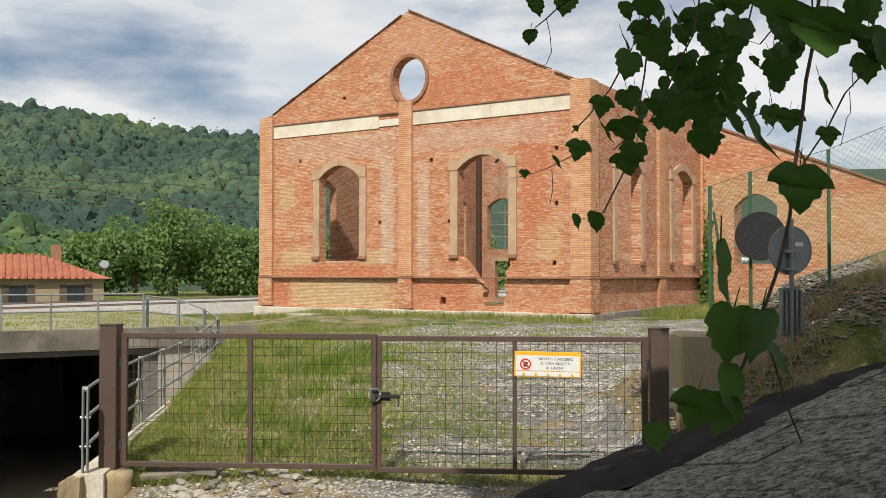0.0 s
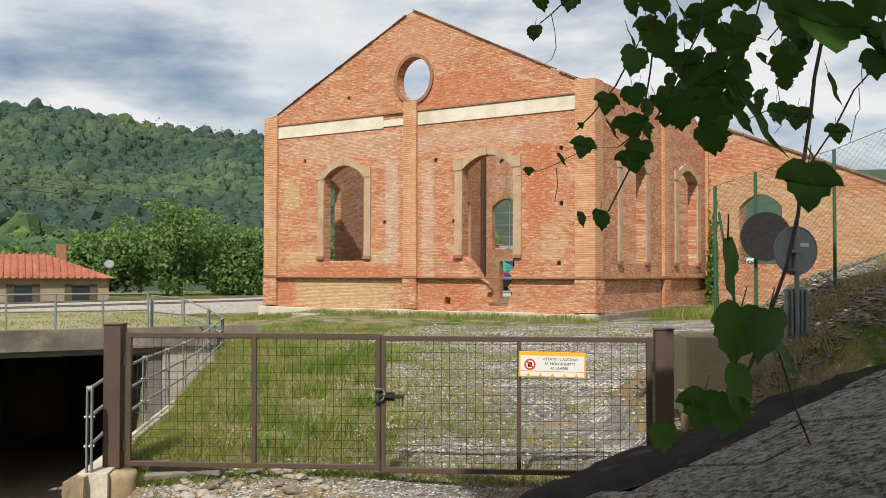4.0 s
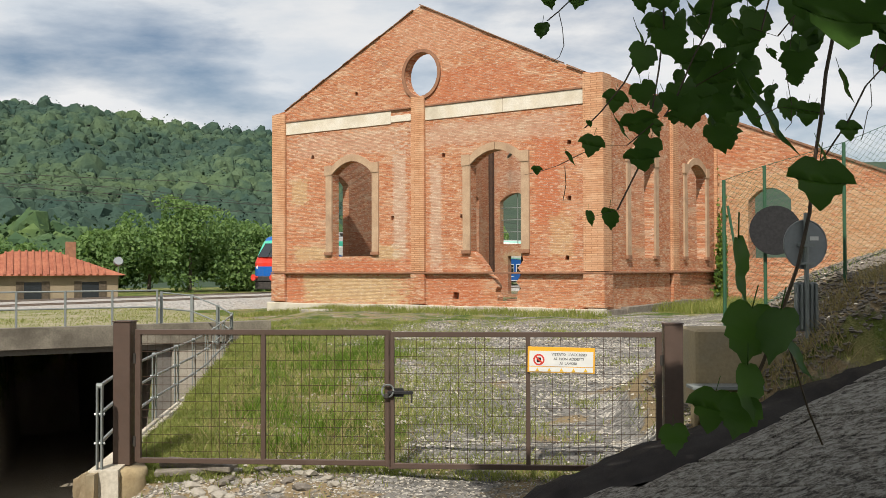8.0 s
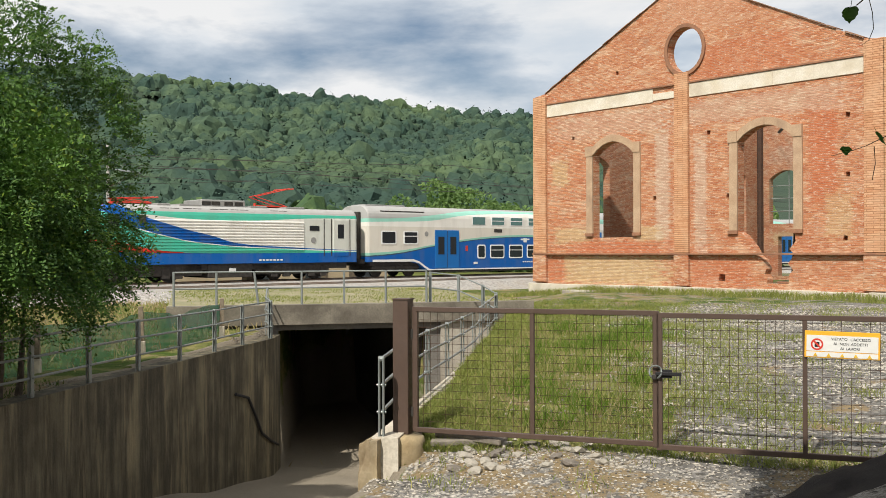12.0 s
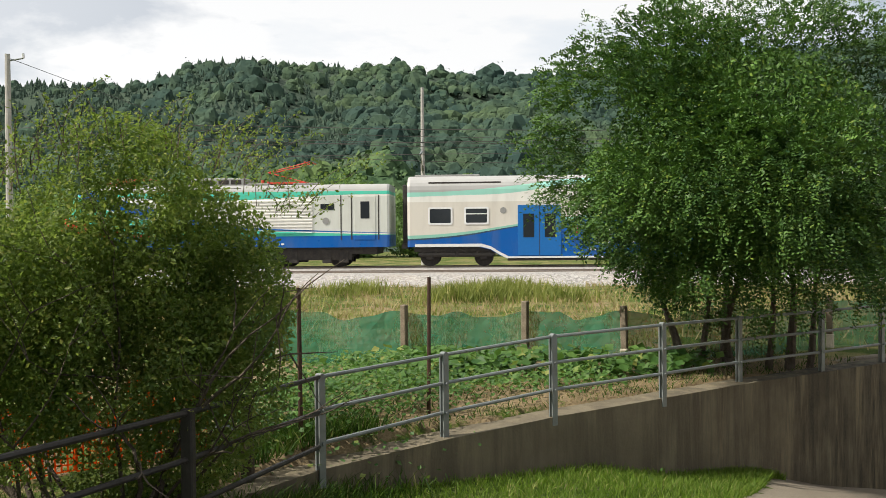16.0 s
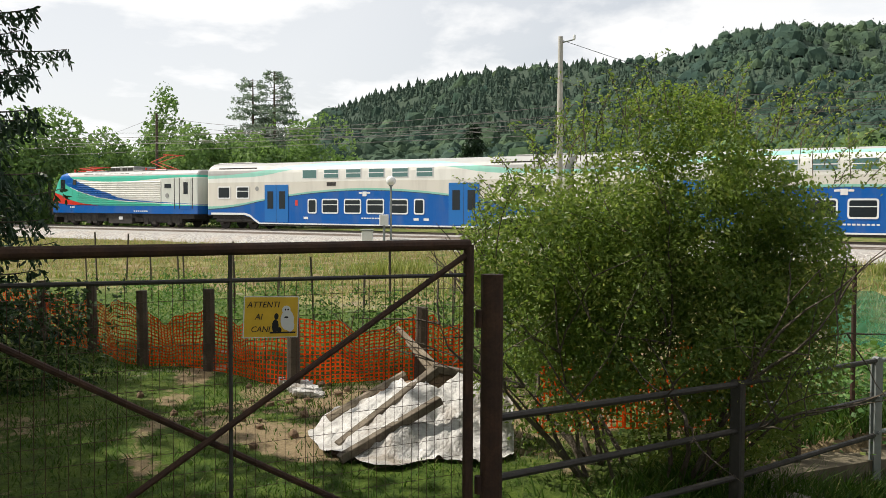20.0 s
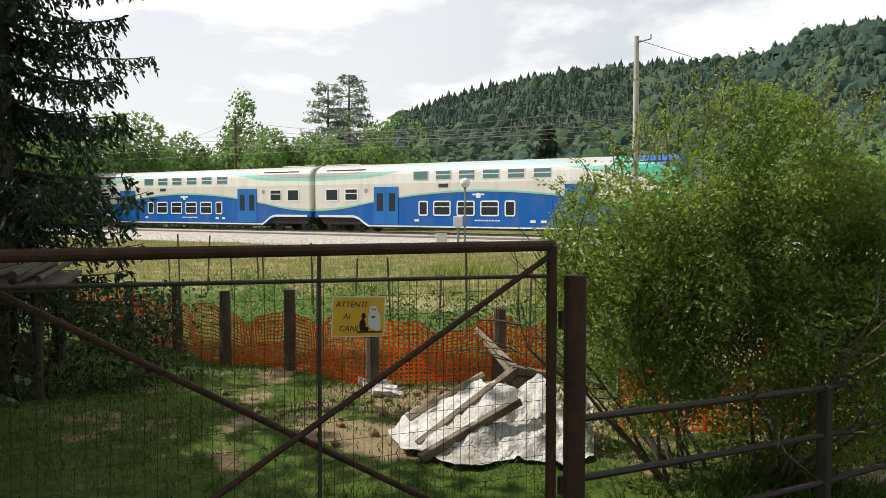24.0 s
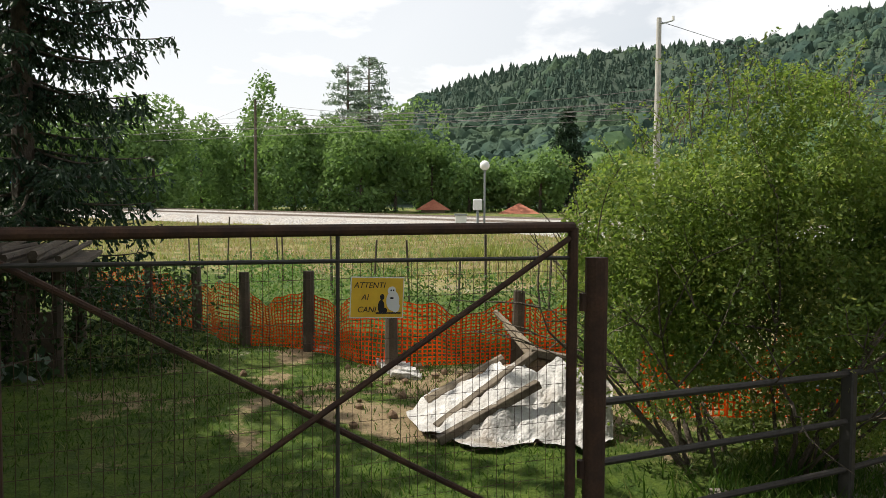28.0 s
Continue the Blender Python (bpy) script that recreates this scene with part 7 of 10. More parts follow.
def crown_blob(rs, div, n, size):
    """A far crown: a lumpy rounded body with small tufts standing out of it."""
    bm = bmesh.new()
    bmesh.ops.create_icosphere(bm, subdivisions=div, radius=1.0)
    bm.verts.ensure_lookup_table()
    ph = rs.random(3) * 6
    low = [v for v in bm.verts if v.co.z < -0.5]
    bmesh.ops.delete(bm, geom=low, context="VERTS")
    V = np.array([tuple(v.co) for v in bm.verts])
    F = []
    idx = {v: i for i, v in enumerate(bm.verts)}
    for f in bm.faces:
        F.append([idx[v] for v in f.verts])
    bm.free()
    lob = 0.84 + 0.16 * np.sin(V[:, 0] * 3.3 + ph[0]) * np.cos(V[:, 1] * 3.3 + ph[1]) + 0.10 * np.sin(V[:, 2] * 5 + V[:, 0] * 4 + ph[2])
    N = unit(V + np.array([0, 0, 0.3]))
    V = V * lob[:, None] * 0.92
    tv, tf, tn = leaf_blob(rs, n, size, 1.0, 0.5)
    tn = unit(unit(tv) + np.array([0, 0, 0.3]) + 0.25 * tn)
    return np.concatenate([V, tv]), np.concatenate([np.array(F), tf + len(V)]), np.concatenate([N, tn])


def scatter(protos, pos, scale, rs, stretch=None):
    """Copies of the prototype crowns at pos, joined into vertex, face and normal arrays."""
    Vs, Fs, Ns, off = [], [], [], 0
    for i, (p, s) in enumerate(zip(pos, scale)):
        V, F, N = protos[rs.integers(len(protos))]
        a = rs.random() * 6.28
        c, sn = math.cos(a), math.sin(a)
        R = np.array([[c, sn, 0], [-sn, c, 0], [0, 0, 1]])
        W = V @ R * s
        if stretch is not None:
            W[:, 2] *= stretch[i]
        Vs.append(W + p)
        Ns.append(N @ R)
        Fs.append(F + off)
        off += len(V)
    return np.concatenate(Vs), np.concatenate(Fs), np.concatenate(Ns)


def conifer_proto(rs, tiers=7):
    V, F = [], []
    for t in range(tiers):
        z, r = t / tiers * 1.25, 0.8 * (1 - t / tiers) ** 0.8 + 0.05
        m = 9
        o = len(V)
        V.append((0, 0, z + 0.42))
        for i in range(m):
            a = 2 * math.pi * i / m + rs.random() * 0.5
            q = r * rs.uniform(0.7, 1.15) * (1.0 if i % 2 else 0.62)
            V.append((q * math.cos(a), q * math.sin(a), z + rs.uniform(-0.1, 0.06)))
        F += [(o, o + 1 + i, o + 1 + (i + 1) % m) for i in range(m)]
    V = np.array(V)
    return V, np.array(F), unit(V * np.array([1, 1, 0]) + np.array([0, 0, 0.5]) + 0.2 * rs.normal(size=V.shape))


def woods():
    rs = np.random.default_rng(5)
    near = [crown_blob(rs, 2, 90, 0.095) for _ in range(8)]
    far = [crown_blob(rs, 2, 44, 0.075) for _ in range(8)]
    con = [conifer_proto(rs) for _ in range(5)]
    # even cover by area along bearings that come into view
    pos, sc, cpos, csc = [], [], [], []
    for az in np.arange(6, 122, 0.44):
        R = float(np.interp(az, [-60, 20, 45, 62, 75, 100, 200], [560, 520, 470, 360, 340, 430, 500]))
        r = 130.0
        while r < R * 1.05:
            a = az + rs.uniform(-0.5, 0.5) * 1.1
            rr = r + rs.uniform(-3, 3)
            x, y = polar(a, rr)
            z = float(hill_height(a, rr))
            s = rs.uniform(1.9, 3.9) * (0.75 + 0.25 * rr / 300) * (1.55 if rs.random() < 0.15 else 1)
            pine = (rr > R * 0.62 and 66 < a < 100 and rs.random() < (0.85 if a > 78 else 0.45)) or rs.random() < 0.015
            if pine:
                for _ in range(3):
                    b, e = a + rs.uniform(-0.35, 0.35), rr + rs.uniform(-3.5, 3.5)
                    cpos.append((*polar(b, e), float(hill_height(b, e)) - 1.3))
                    csc.append(min(s, 3.4) * rs.uniform(0.48, 0.80))
            elif rs.random() < 0.96:
                pos.append((x, y, z - s * 0.12))
                sc.append(s)
            r += 3.6 + 0.014 * r
    pos, sc = np.array(pos), np.array(sc)
    reach = np.hypot(pos[:, 0], pos[:, 1])
    close = reach < 168 + 26 * np.sin(pos[:, 0] * 0.043) * np.cos(pos[:, 1] * 0.031)
    sc = np.where(close, sc * 1.3, sc * np.interp(np.degrees(np.arctan2(-pos[:, 0], pos[:, 1])), [45, 62], [1.05, 0.86]))
    for pro, m in ((near, close), (far, ~close)):
        V, F, N = scatter(pro, pos[m], sc[m], rs, rs.uniform(0.85, 1.45, int(m.sum())))
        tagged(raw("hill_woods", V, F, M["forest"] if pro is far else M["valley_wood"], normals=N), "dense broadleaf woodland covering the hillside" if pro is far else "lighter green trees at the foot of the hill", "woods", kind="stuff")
    V, F, N = scatter(con, np.array(cpos), np.array(csc), rs, rs.uniform(1.0, 1.35, len(cpos)))
    tagged(raw("hill_conifers", V, F, M["conifer_far"], normals=N), "dark conifers along the hill's crest", "conifers", kind="stuff")


woods()


def leaf_cards(centres, normals, size, rs, aspect=0.55, fold=0.25, soft=None, even=0.8):
    """Pointed leaves, one for each centre, folded along the middle; two quads' worth of triangles each."""
    n = len(centres)
    nr = unit(normals)
    if soft is not None:
        nr = nr * np.where((nr * soft).sum(1) < 0, -1.0, 1.0)[:, None]
    t = rs.normal(size=(n, 3))
    u = np.cross(nr, t)
    u /= np.linalg.norm(u, axis=1)[:, None] + 1e-9
    v = np.cross(nr, u)
    s = (size if np.ndim(size) else np.full(n, size))[:, None]
    a = centres - u * s * 0.5
    b = centres + u * s * 0.5
    l = centres + v * s * aspect * 0.5 + nr * s * fold * 0.4
    r = centres - v * s * aspect * 0.5 + nr * s * fold * 0.4
    V = np.stack([a, l, b, r], 1).reshape(-1, 3)
    o = np.arange(n)[:, None] * 4
    F = np.concatenate([o + [0, 2, 1], o + [0, 3, 2]], 1).reshape(-1, 3)
    if soft is not None:
        return V, F, np.repeat(unit(unit(soft) * even + nr * (1.08 - 0.9 * even)), 4, 0)
    return V, F


def limb(bm, p, d, length, r, rs, depth, tips, bend=0.35, n=6):
    """A tapered limb that forks; collects the tips."""
    steps = 4
    for i in range(steps):
        q = p + d * (length / steps)
        tube(bm, p, q, r * (1 - 0.18 * i), r * (1 - 0.18 * (i + 1)), n, cap=False)
        p = q
        d = (d + Vector(rs.normal(size=3)) * bend * 0.35).normalized()
        if depth <= 1:
            tips.append((p.copy(), d.copy()))
    if depth > 0:
        for _ in range(3 if depth > 1 else 2):
            nd = (d + Vector(rs.normal(size=3)) * bend).normalized()
            limb(bm, p, nd, length * rs.uniform(0.55, 0.8), r * 0.5, rs, depth - 1, tips, bend, max(n - 1, 4))
    else:
        tips.append((p.copy(), d.copy()))


def sprays(tips, per, rs, spread, leaf, count, droop=0.3):
    """Feathered leaves: rows of leaflets along short stalks round the tips."""
    C, N, S = [], [], []
    for p, d in tips:
        p = np.array(p)
        for _ in range(per):
            o = p + rs.normal(size=3) * spread
            ax = rs.normal(size=3) + np.array([0, 0, -droop])
            ax /= np.linalg.norm(ax)
            side = np.cross(ax, rs.normal(size=3))
            side /= np.linalg.norm(side) + 1e-9
            nn = np.cross(ax, side) + rs.normal(size=3) * 0.25
            for k in range(count):
                f = (k // 2 + 0.6) / (count / 2)
                C.append(o + ax * f * leaf * count * 0.32 + side * (leaf * 0.55 * (1 if k % 2 else -1)))
                N.append(nn)
                S.append(leaf)
    return np.array(C), np.array(N), np.array(S)


class Waves:
    """Smooth random unevenness in space: a sum of slow waves, with its slope."""

    def __init__(self, rs, freq, flat=1.0, m=14):
        self.k = unit(rs.normal(size=(m, 3))) * freq * rs.uniform(0.6, 1.4, (m, 1)) * np.array([1, 1, flat])
        self.f = rs.uniform(0, 6.28, m)

    def at(self, p):
        return np.sin(p @ self.k.T + self.f).sum(1) / math.sqrt(len(self.f) / 2)

    def slope(self, p):
        return np.cos(p @ self.k.T + self.f) @ self.k / math.sqrt(len(self.f) / 2)


def clumps(rs, n, radii, centre, freq, thr, flat=1.0, fill=0.45, rough=0.13):
    """Points of a crown: an uneven rounded body broken into clumps with hollows between, and the way each point faces."""
    big, small, rim = Waves(rs, freq, flat), Waves(rs, freq * 2.7, flat), Waves(rs, 3.4)
    d = unit(rs.normal(size=(n, 3)))
    r = rs.random(n) ** fill
    p = d * (r * (1 + rough * rim.at(d)))[:, None] * np.array(radii)
    dens = big.at(p) + 0.55 * small.at(p)
    keep = dens > thr
    p, d = p[keep], d[keep]
    g = unit(-big.slope(p) - 0.35 * small.slope(p))
    return p + np.array(centre), unit(g * 0.7 + d * 0.8 + np.array([0, 0, 0.25]))


def locust():
    t = empty("locust_tree", pose(-11.35, 12.5, -0.7), "bushy black locust tree with several thin trunks", "tree")
    rs = np.random.default_rng(11)
    tips = []
    for i, (x, y, lx, ly, ln) in enumerate(((-1.1, -0.4, -0.35, -0.3, 1.8), (-0.95, -0.3, 0.05, -0.1, 2.2), (-0.75, 0.0, -0.1, 0.1, 2.3), (-0.2, 0.4, 0.05, 0.1, 2.1), (0.0, 0.7, -0.1, 0.2, 2.2), (0.0, 1.15, 0.0, 0.25, 1.9), (-0.5, -0.1, -0.45, 0.3, 1.9))):
        bm = bmesh.new()
        limb(bm, Vector((x, y, -0.2)), Vector((lx, ly, 1)).normalized(), ln, 0.075 if i % 2 else 0.1, rs, 2, tips, 0.33)
        part("trunk", bm, M["bark"], t)
    # boughs in layers; every point carries a drooping stalk with two rows of leaflets
    P, W = clumps(rs, 34000, (3.05, 3.05, 2.65), (-0.15, -0.2, 3.5), 1.25, 0.05, 1.9, 0.36, 0.13)
    Q, X = clumps(rs, 5200, (2.9, 2.9, 1.4), (-0.15, -0.25, 2.45), 1.6, 0.3, 1.8, 0.45, 0.12)
    P, W = np.concatenate([P, Q]), np.concatenate([W, X])
    top = P[:, 2] > 3.4
    out = unit((P - np.array([-0.2, -0.25, 3.0])) * np.array([1, 1, 0.6]))
    m, leaflets = len(P), 11
    ax = unit(out + rs.normal(size=(m, 3)) * 0.55 + np.where(top, 0.25, -0.25)[:, None] * np.array([0, 0, 1.0]))
    side = unit(np.cross(ax, np.array([0, 0, 1.0]) + rs.normal(size=(m, 3)) * 0.35))
    up = np.cross(side, ax)
    L = rs.uniform(0.20, 0.36, m)
    C, N, S, V2 = [], [], [], []
    for k in range(leaflets):
        f = (k // 2 + 1) / (leaflets // 2 + 0.5)
        sg = 0.0 if k == leaflets - 1 else (1.0 if k % 2 else -1.0)
        C.append(P + ax * (L * f)[:, None] + side * sg * 0.028 - np.array([0, 0, 0.42]) * (L * f * f)[:, None])
        N.append(up + rs.normal(size=(m, 3)) * 0.35)
        S.append(rs.uniform(0.055, 0.085, m))
        V2.append(W)
    # leaves added inside, to stop light passing through the crown
    d = unit(rs.normal(size=(40000, 3))) * (0.80 * rs.random((40000, 1)) ** 0.45)
    C.append(d * np.array([2.9, 2.9, 2.35]) + np.array([-0.15, -0.2, 3.5]))
    N.append(rs.normal(size=d.shape))
    S.append(rs.uniform(0.07, 0.12, len(d)))
    V2.append(unit(d))
    V, F, W = leaf_cards(np.concatenate(C), np.concatenate(N), np.concatenate(S), rs, 0.5, 0.1, np.concatenate(V2))
    raw("crown", V, F, M["locust"], t, normals=W)
    # feathery shoots that stand out of the top
    C, N = [], []
    for i in range(46):
        a, r = rs.uniform(0, 6.28), 2.7 * math.sqrt(rs.random())
        p = np.array([r * math.cos(a) - 0.2, r * math.sin(a) - 0.25, 3.5 + 2.7 * math.sqrt(max(0.05, 1 - (r / 3.9) ** 2)) - 0.35])
        d = unit(np.array([rs.normal() * 0.3, rs.normal() * 0.3, 1.0]))
        for k in range(26):
            f = k / 26
            st = unit(rs.normal(size=3) * np.array([1, 1, 0.4]) + np.array([0, 0, 0.3]))
            for j in range(7):
                C.append(p + d * 0.75 * f + st * (0.05 + 0.036 * j) - np.array([0, 0, 0.006]) * j * j)
                N.append(rs.normal(size=3) * 0.6 + np.array([0, 0, 0.8]))
    V, F = leaf_cards(np.array(C), np.array(N), rs.uniform(0.04, 0.06, len(C)), rs, 0.5, 0.1)
    tagged(raw("shoot_leaves", V, F, M["locust"], t), kind="stuff")


locust()


def bent_twig(bm, P, r):
    """One unbroken rising twig through the points."""
    prev = None
    for p in P:
        ring = [bm.verts.new(Vector(p) + Vector(o) * r) for o in ((1, 0, 0), (0, 1, 0), (-1, 0, 0), (0, -1, 0))]
        if prev:
            for i in range(4):
                bm.faces.new((prev[i], prev[(i + 1) % 4], ring[(i + 1) % 4], ring[i]))
        prev = ring


def bush():
    t = empty("garden_bush", pose(-8.25, 1.55, -0.55), "large dense privet-like bush behind the railing", "bush")
    rs = np.random.default_rng(21)
    tips = []
    # a vase of thin stems from the foot
    for i in range(26):
        a, f = rs.uniform(0, 6.28), rs.uniform(0.1, 0.75)
        bm = bmesh.new()
        limb(bm, Vector((0.28 * math.cos(a), 0.55 * math.sin(a), -0.15)), Vector((f * math.cos(a), f * 1.25 * math.sin(a), 1)).normalized(), rs.uniform(1.0, 1.35), rs.uniform(0.016, 0.040), rs, 2, tips, 0.42, 5)
        part("stem", bm, M["bark"], t)
    lobes = [clumps(rs, n, rad, mid, f, thr, 1.0, 0.40, 0.10) for n, rad, mid, f, thr in (
        (92000, (1.15, 1.32, 1.42), (0.0, 0.28, 1.84), 3.0, 0.22), (30000, (0.95, 0.85, 1.05), (0.05, -0.85, 1.45), 2.6, -0.1),
        (18000, (0.8, 0.62, 0.85), (0.0, 0.95, 1.85), 2.8, 0.05), (52000, (1.0, 1.55, 0.95), (-0.1, 0.0, 0.75), 3.1, 0.72))]
    P, W = np.concatenate([a for a, b in lobes]), np.concatenate([b for a, b in lobes])
    keep = P[:, 2] > 0.06
    P, W = P[keep], W[keep]
    C, N, S, Y = [P], [W * 0.6 + rs.normal(size=P.shape) * 0.8 + np.array([0, 0, 0.4])], [rs.uniform(0.032, 0.060, len(P))], [W]
    q = unit(rs.normal(size=(15000, 3))) * (0.78 * rs.random((15000, 1)) ** 0.45)
    q = q * np.array([1.0, 1.45, 1.1]) + np.array([0, 0.15, 1.95])
    C.append(q)
    N.append(rs.normal(size=q.shape))
    S.append(rs.uniform(0.032, 0.062, len(q)))
    Y.append(q - np.array([0, 0, 1.5]))
    # long shoots over the top and out to the sides, leaves along them
    c, n = [], []
    for i in range(110):
        y = rs.uniform(-1.5, 1.7)
        x = rs.uniform(-0.7, 0.8)
        z = 1.86 + 1.35 * math.sqrt(max(0.03, 1 - ((y - 0.3) / 1.8) ** 2 - (x / 1.5) ** 2)) - 0.25
        d = Vector((rs.normal() * 0.35 + 0.3 * x, rs.normal() * 0.3 + 0.35 * y, 1)).normalized()
        L = rs.uniform(0.25, 0.55) if i > 30 else rs.uniform(0.5, 0.95)
        p = Vector((x, y, z))
        arc = Vector((rs.normal() * 0.15, rs.normal() * 0.25 + 0.1, -0.25)) * L
        bm = bmesh.new()
        bent_twig(bm, [p + d * L * j / 6 + arc * (j / 6) ** 2 for j in range(7)], 0.004)
        part("shoot", bm, M["bark"], t)
        for k in range(int(L / 0.011)):
            f = rs.random()
            c.append(np.array(p + d * L * f + arc * f * f) + rs.normal(size=3) * (0.05 - 0.03 * f))
            n.append(rs.normal(size=3) + np.array([0, 0, 0.4]))
    C.append(np.array(c))
    N.append(np.array(n))
    S.append(rs.uniform(0.026, 0.048, len(c)))
    Y.append(np.array(n) * 0.5 + np.array([0, 0, 0.5]))
    V, F, W = leaf_cards(np.concatenate(C), np.concatenate(N), np.concatenate(S), rs, 0.5, 0.15, np.concatenate(Y), 0.5)
    raw("crown", V, F, M["bush"], t, normals=W)


bush()


def needle_tree(name, m, label, H, R, material, seed, droop=0.35, whorls=24, gap=0.0, bare=0.05, dense=1.0, power=0.9, leaf=0.12):
    """A conifer: a straight trunk, whorls of drooping boughs hung with needle sprays."""
    t = empty(name, m, label, "tree")
    rs = np.random.default_rng(seed)
    part("trunk", tubed((0, 0, -0.3), (0, 0, H * 0.98), H * 0.022, H * 0.003, n=9), M["bark"], t)
    bm = bmesh.new()
    C, N, S = [], [], []
    for w in range(whorls):
        f = bare + (1 - bare) * w / whorls
        z = H * f
        L0 = R * (1 - f) ** power + 0.05 * R
        for k in range(int(rs.integers(5, 8))):
            a = rs.uniform(0, 6.28)
            L = L0 * rs.uniform(0.65, 1.15)
            p = Vector((0, 0, z + rs.uniform(-0.5, 0.5) * H / whorls))
            steps = max(3, int(L / (leaf * 1.6)))
            d = Vector((math.cos(a), math.sin(a), 0.15))
            pts = [p]
            for i in range(steps):
                d2 = Vector((math.cos(a), math.sin(a), 0.12 - droop * (i / steps) * 1.6 + (0.5 * droop if i > steps * 0.75 else 0)))
                pts.append(pts[-1] + d2.normalized() * L / steps)
            for i in range(steps):
                tube(bm, pts[i], pts[i + 1], 0.012 * H / 8 * (1 - i / steps) + 0.004, None, 4, cap=False)
                side = Vector((-math.sin(a), math.cos(a), 0))
                for sgn in (-1, 1):
                    for q in range(int(4 * dense) + 1):
                        if i < steps * gap:
                            continue
                        wd = (0.15 + 0.5 * (1 - abs(i / steps - 0.45))) * L * 0.45
                        o = pts[i + 1] + side * sgn * rs.uniform(0, wd) + Vector((0, 0, -rs.uniform(0, 0.30) * wd - 0.02)) + Vector(rs.normal(size=3)) * leaf * 0.4
                        C.append(tuple(o))
                        N.append(tuple(rs.normal(size=3) * 0.6 + np.array([0, 0, 0.6])))
                        S.append(leaf * rs.uniform(0.8, 1.7))
    tagged(part("bough_work", bm, M["bark"], t), kind="stuff")
    V, F = leaf_cards(np.array(C), np.array(N), np.array(S), rs, 0.32, 0.2)
    raw("crown", V, F, material, t)
    return t


def spruce(m, label, H, R, seed, whorls=30, low=0.06, taper=0.75, twigs=5, thick=0.02, hang=1.0):
    """A spruce: boughs that dip and rise again at the tips, flat sprays of side twigs hung with shorter ones."""
    t = empty("spruce_tree", m, label, "tree", "spruces")
    rs = np.random.default_rng(seed)
    part("trunk", tubed((0, 0, -0.3), (0, 0, H * 0.98), 0.22, 0.03, n=10), M["bark"], t)
    bm = bmesh.new()
    O, D, LN = [], [], []
    for w in range(whorls):
        f = low + (1 - low) * w / whorls
        for k in range(6):
            a = rs.uniform(0, 6.28)
            L = (R * (1 - f) ** taper + 0.2) * rs.uniform(0.55, 1.1)
            out, side = np.array([math.cos(a), math.sin(a), 0]), np.array([-math.sin(a), math.cos(a), 0])
            p = np.array([0, 0, H * f + rs.uniform(-0.2, 0.2)])
            n = max(5, int(L / 0.15))
            g = np.linspace(0, 1, n + 1)[:, None]
            dip = rs.uniform(0.15, 0.42)
            pts = p + out * L * g + np.array([0, 0, L]) * (-dip * g + 0.75 * dip * g ** 2.6) + side * 0.06 * L * np.sin(g * 3 + a)
            for i in range(n):
                tube(bm, pts[i], pts[i + 1], 0.026 * (1 - i / n) + 0.005, None, 4, cap=False)
                for sg in (-1, 1):
                    ln = (0.16 + 0.30 * math.sin(math.pi * min(1.0, 0.25 + 0.75 * i / n))) * min(1.0, L / 1.6) * rs.uniform(0.6, 1.15)
                    dr = unit(out * rs.uniform(0.4, 0.8) + side * sg + np.array([0, 0, -0.55 * hang * rs.random()]))
                    o = pts[i] + (pts[i + 1] - pts[i]) * rs.random()
                    for q in range(twigs + 3):
                        b = o + dr * ln * (q + 0.3) / (twigs + 3) - np.array([0, 0, 0.10 * hang * ((q + 0.3) / (twigs + 3)) ** 2])
                        O.append(b)
                        D.append(dr * 0.5 + rs.normal(size=3) * 0.4 + np.array([0, 0, -0.55 * hang * rs.random()]))
                        LN.append(rs.uniform(0.06, 0.13) * (1 + 0.6 * (hang - 1) * rs.random()))
    tagged(part("bough_work", bm, M["bark"], t), kind="stuff")
    O, D, LN = np.array(O), unit(np.array(D)), np.array(LN)[:, None]
    n = len(O)
    wd = unit(np.cross(D, rs.normal(size=(n, 3)))) * rs.uniform(0.7, 1.3, (n, 1)) * thick
    V = np.stack([O - wd * 0.6, O + wd * 0.6, O + D * LN * 0.6 + wd, O + D * LN, O + D * LN * 0.6 - wd], 1).reshape(-1, 3)
    k = np.arange(n)[:, None] * 5
    F = np.concatenate([k + [0, 1, 2], k + [0, 2, 4], k + [4, 2, 3]], 1).reshape(-1, 3)
    raw("crown", V, F, M["spruce"], t)
    return t


spruce(pose(-15.0, -8.45, -0.5), "tall dark spruce with drooping boughs", 13.0, 2.6, 31, 38, 0.05, 0.45, 8, 0.021, 1.7)
# four more spruces out of view, added for the shade they cast
spruce(pose(-8.7, -10.5, -0.5), "unseen dark spruce added to shade the garden gate and lawn", 10.5, 3.9, 32, 42, 0.06, 0.6, 5, 0.04)
spruce(pose(-11.9, -12.2, -0.5), "unseen dark spruce added to shade the garden gate and lawn", 11.0, 3.4, 38, 36, 0.06, 0.6, 5, 0.04)
spruce(pose(-6.3, -7.4, -0.5), "unseen dark spruce added to shade the garden gate and lawn", 10.0, 3.2, 35, 40, 0.06, 0.6, 5, 0.04)
spruce(pose(-3.6, -5.9, -0.5), "unseen dark spruce added to shade the garden gate and lawn", 8.5, 2.6, 37, 30, 0.2, 0.6, 5, 0.04)
needle_tree("cedar_tree", pose(*polar(100.1, 126), -0.5), "tall bluish cedar with level airy boughs behind the railway", 19.4, 5.4, M["cedar"], 33, 0.05, 21, 0.12, 0.1, 2.2, 0.55, 0.36)
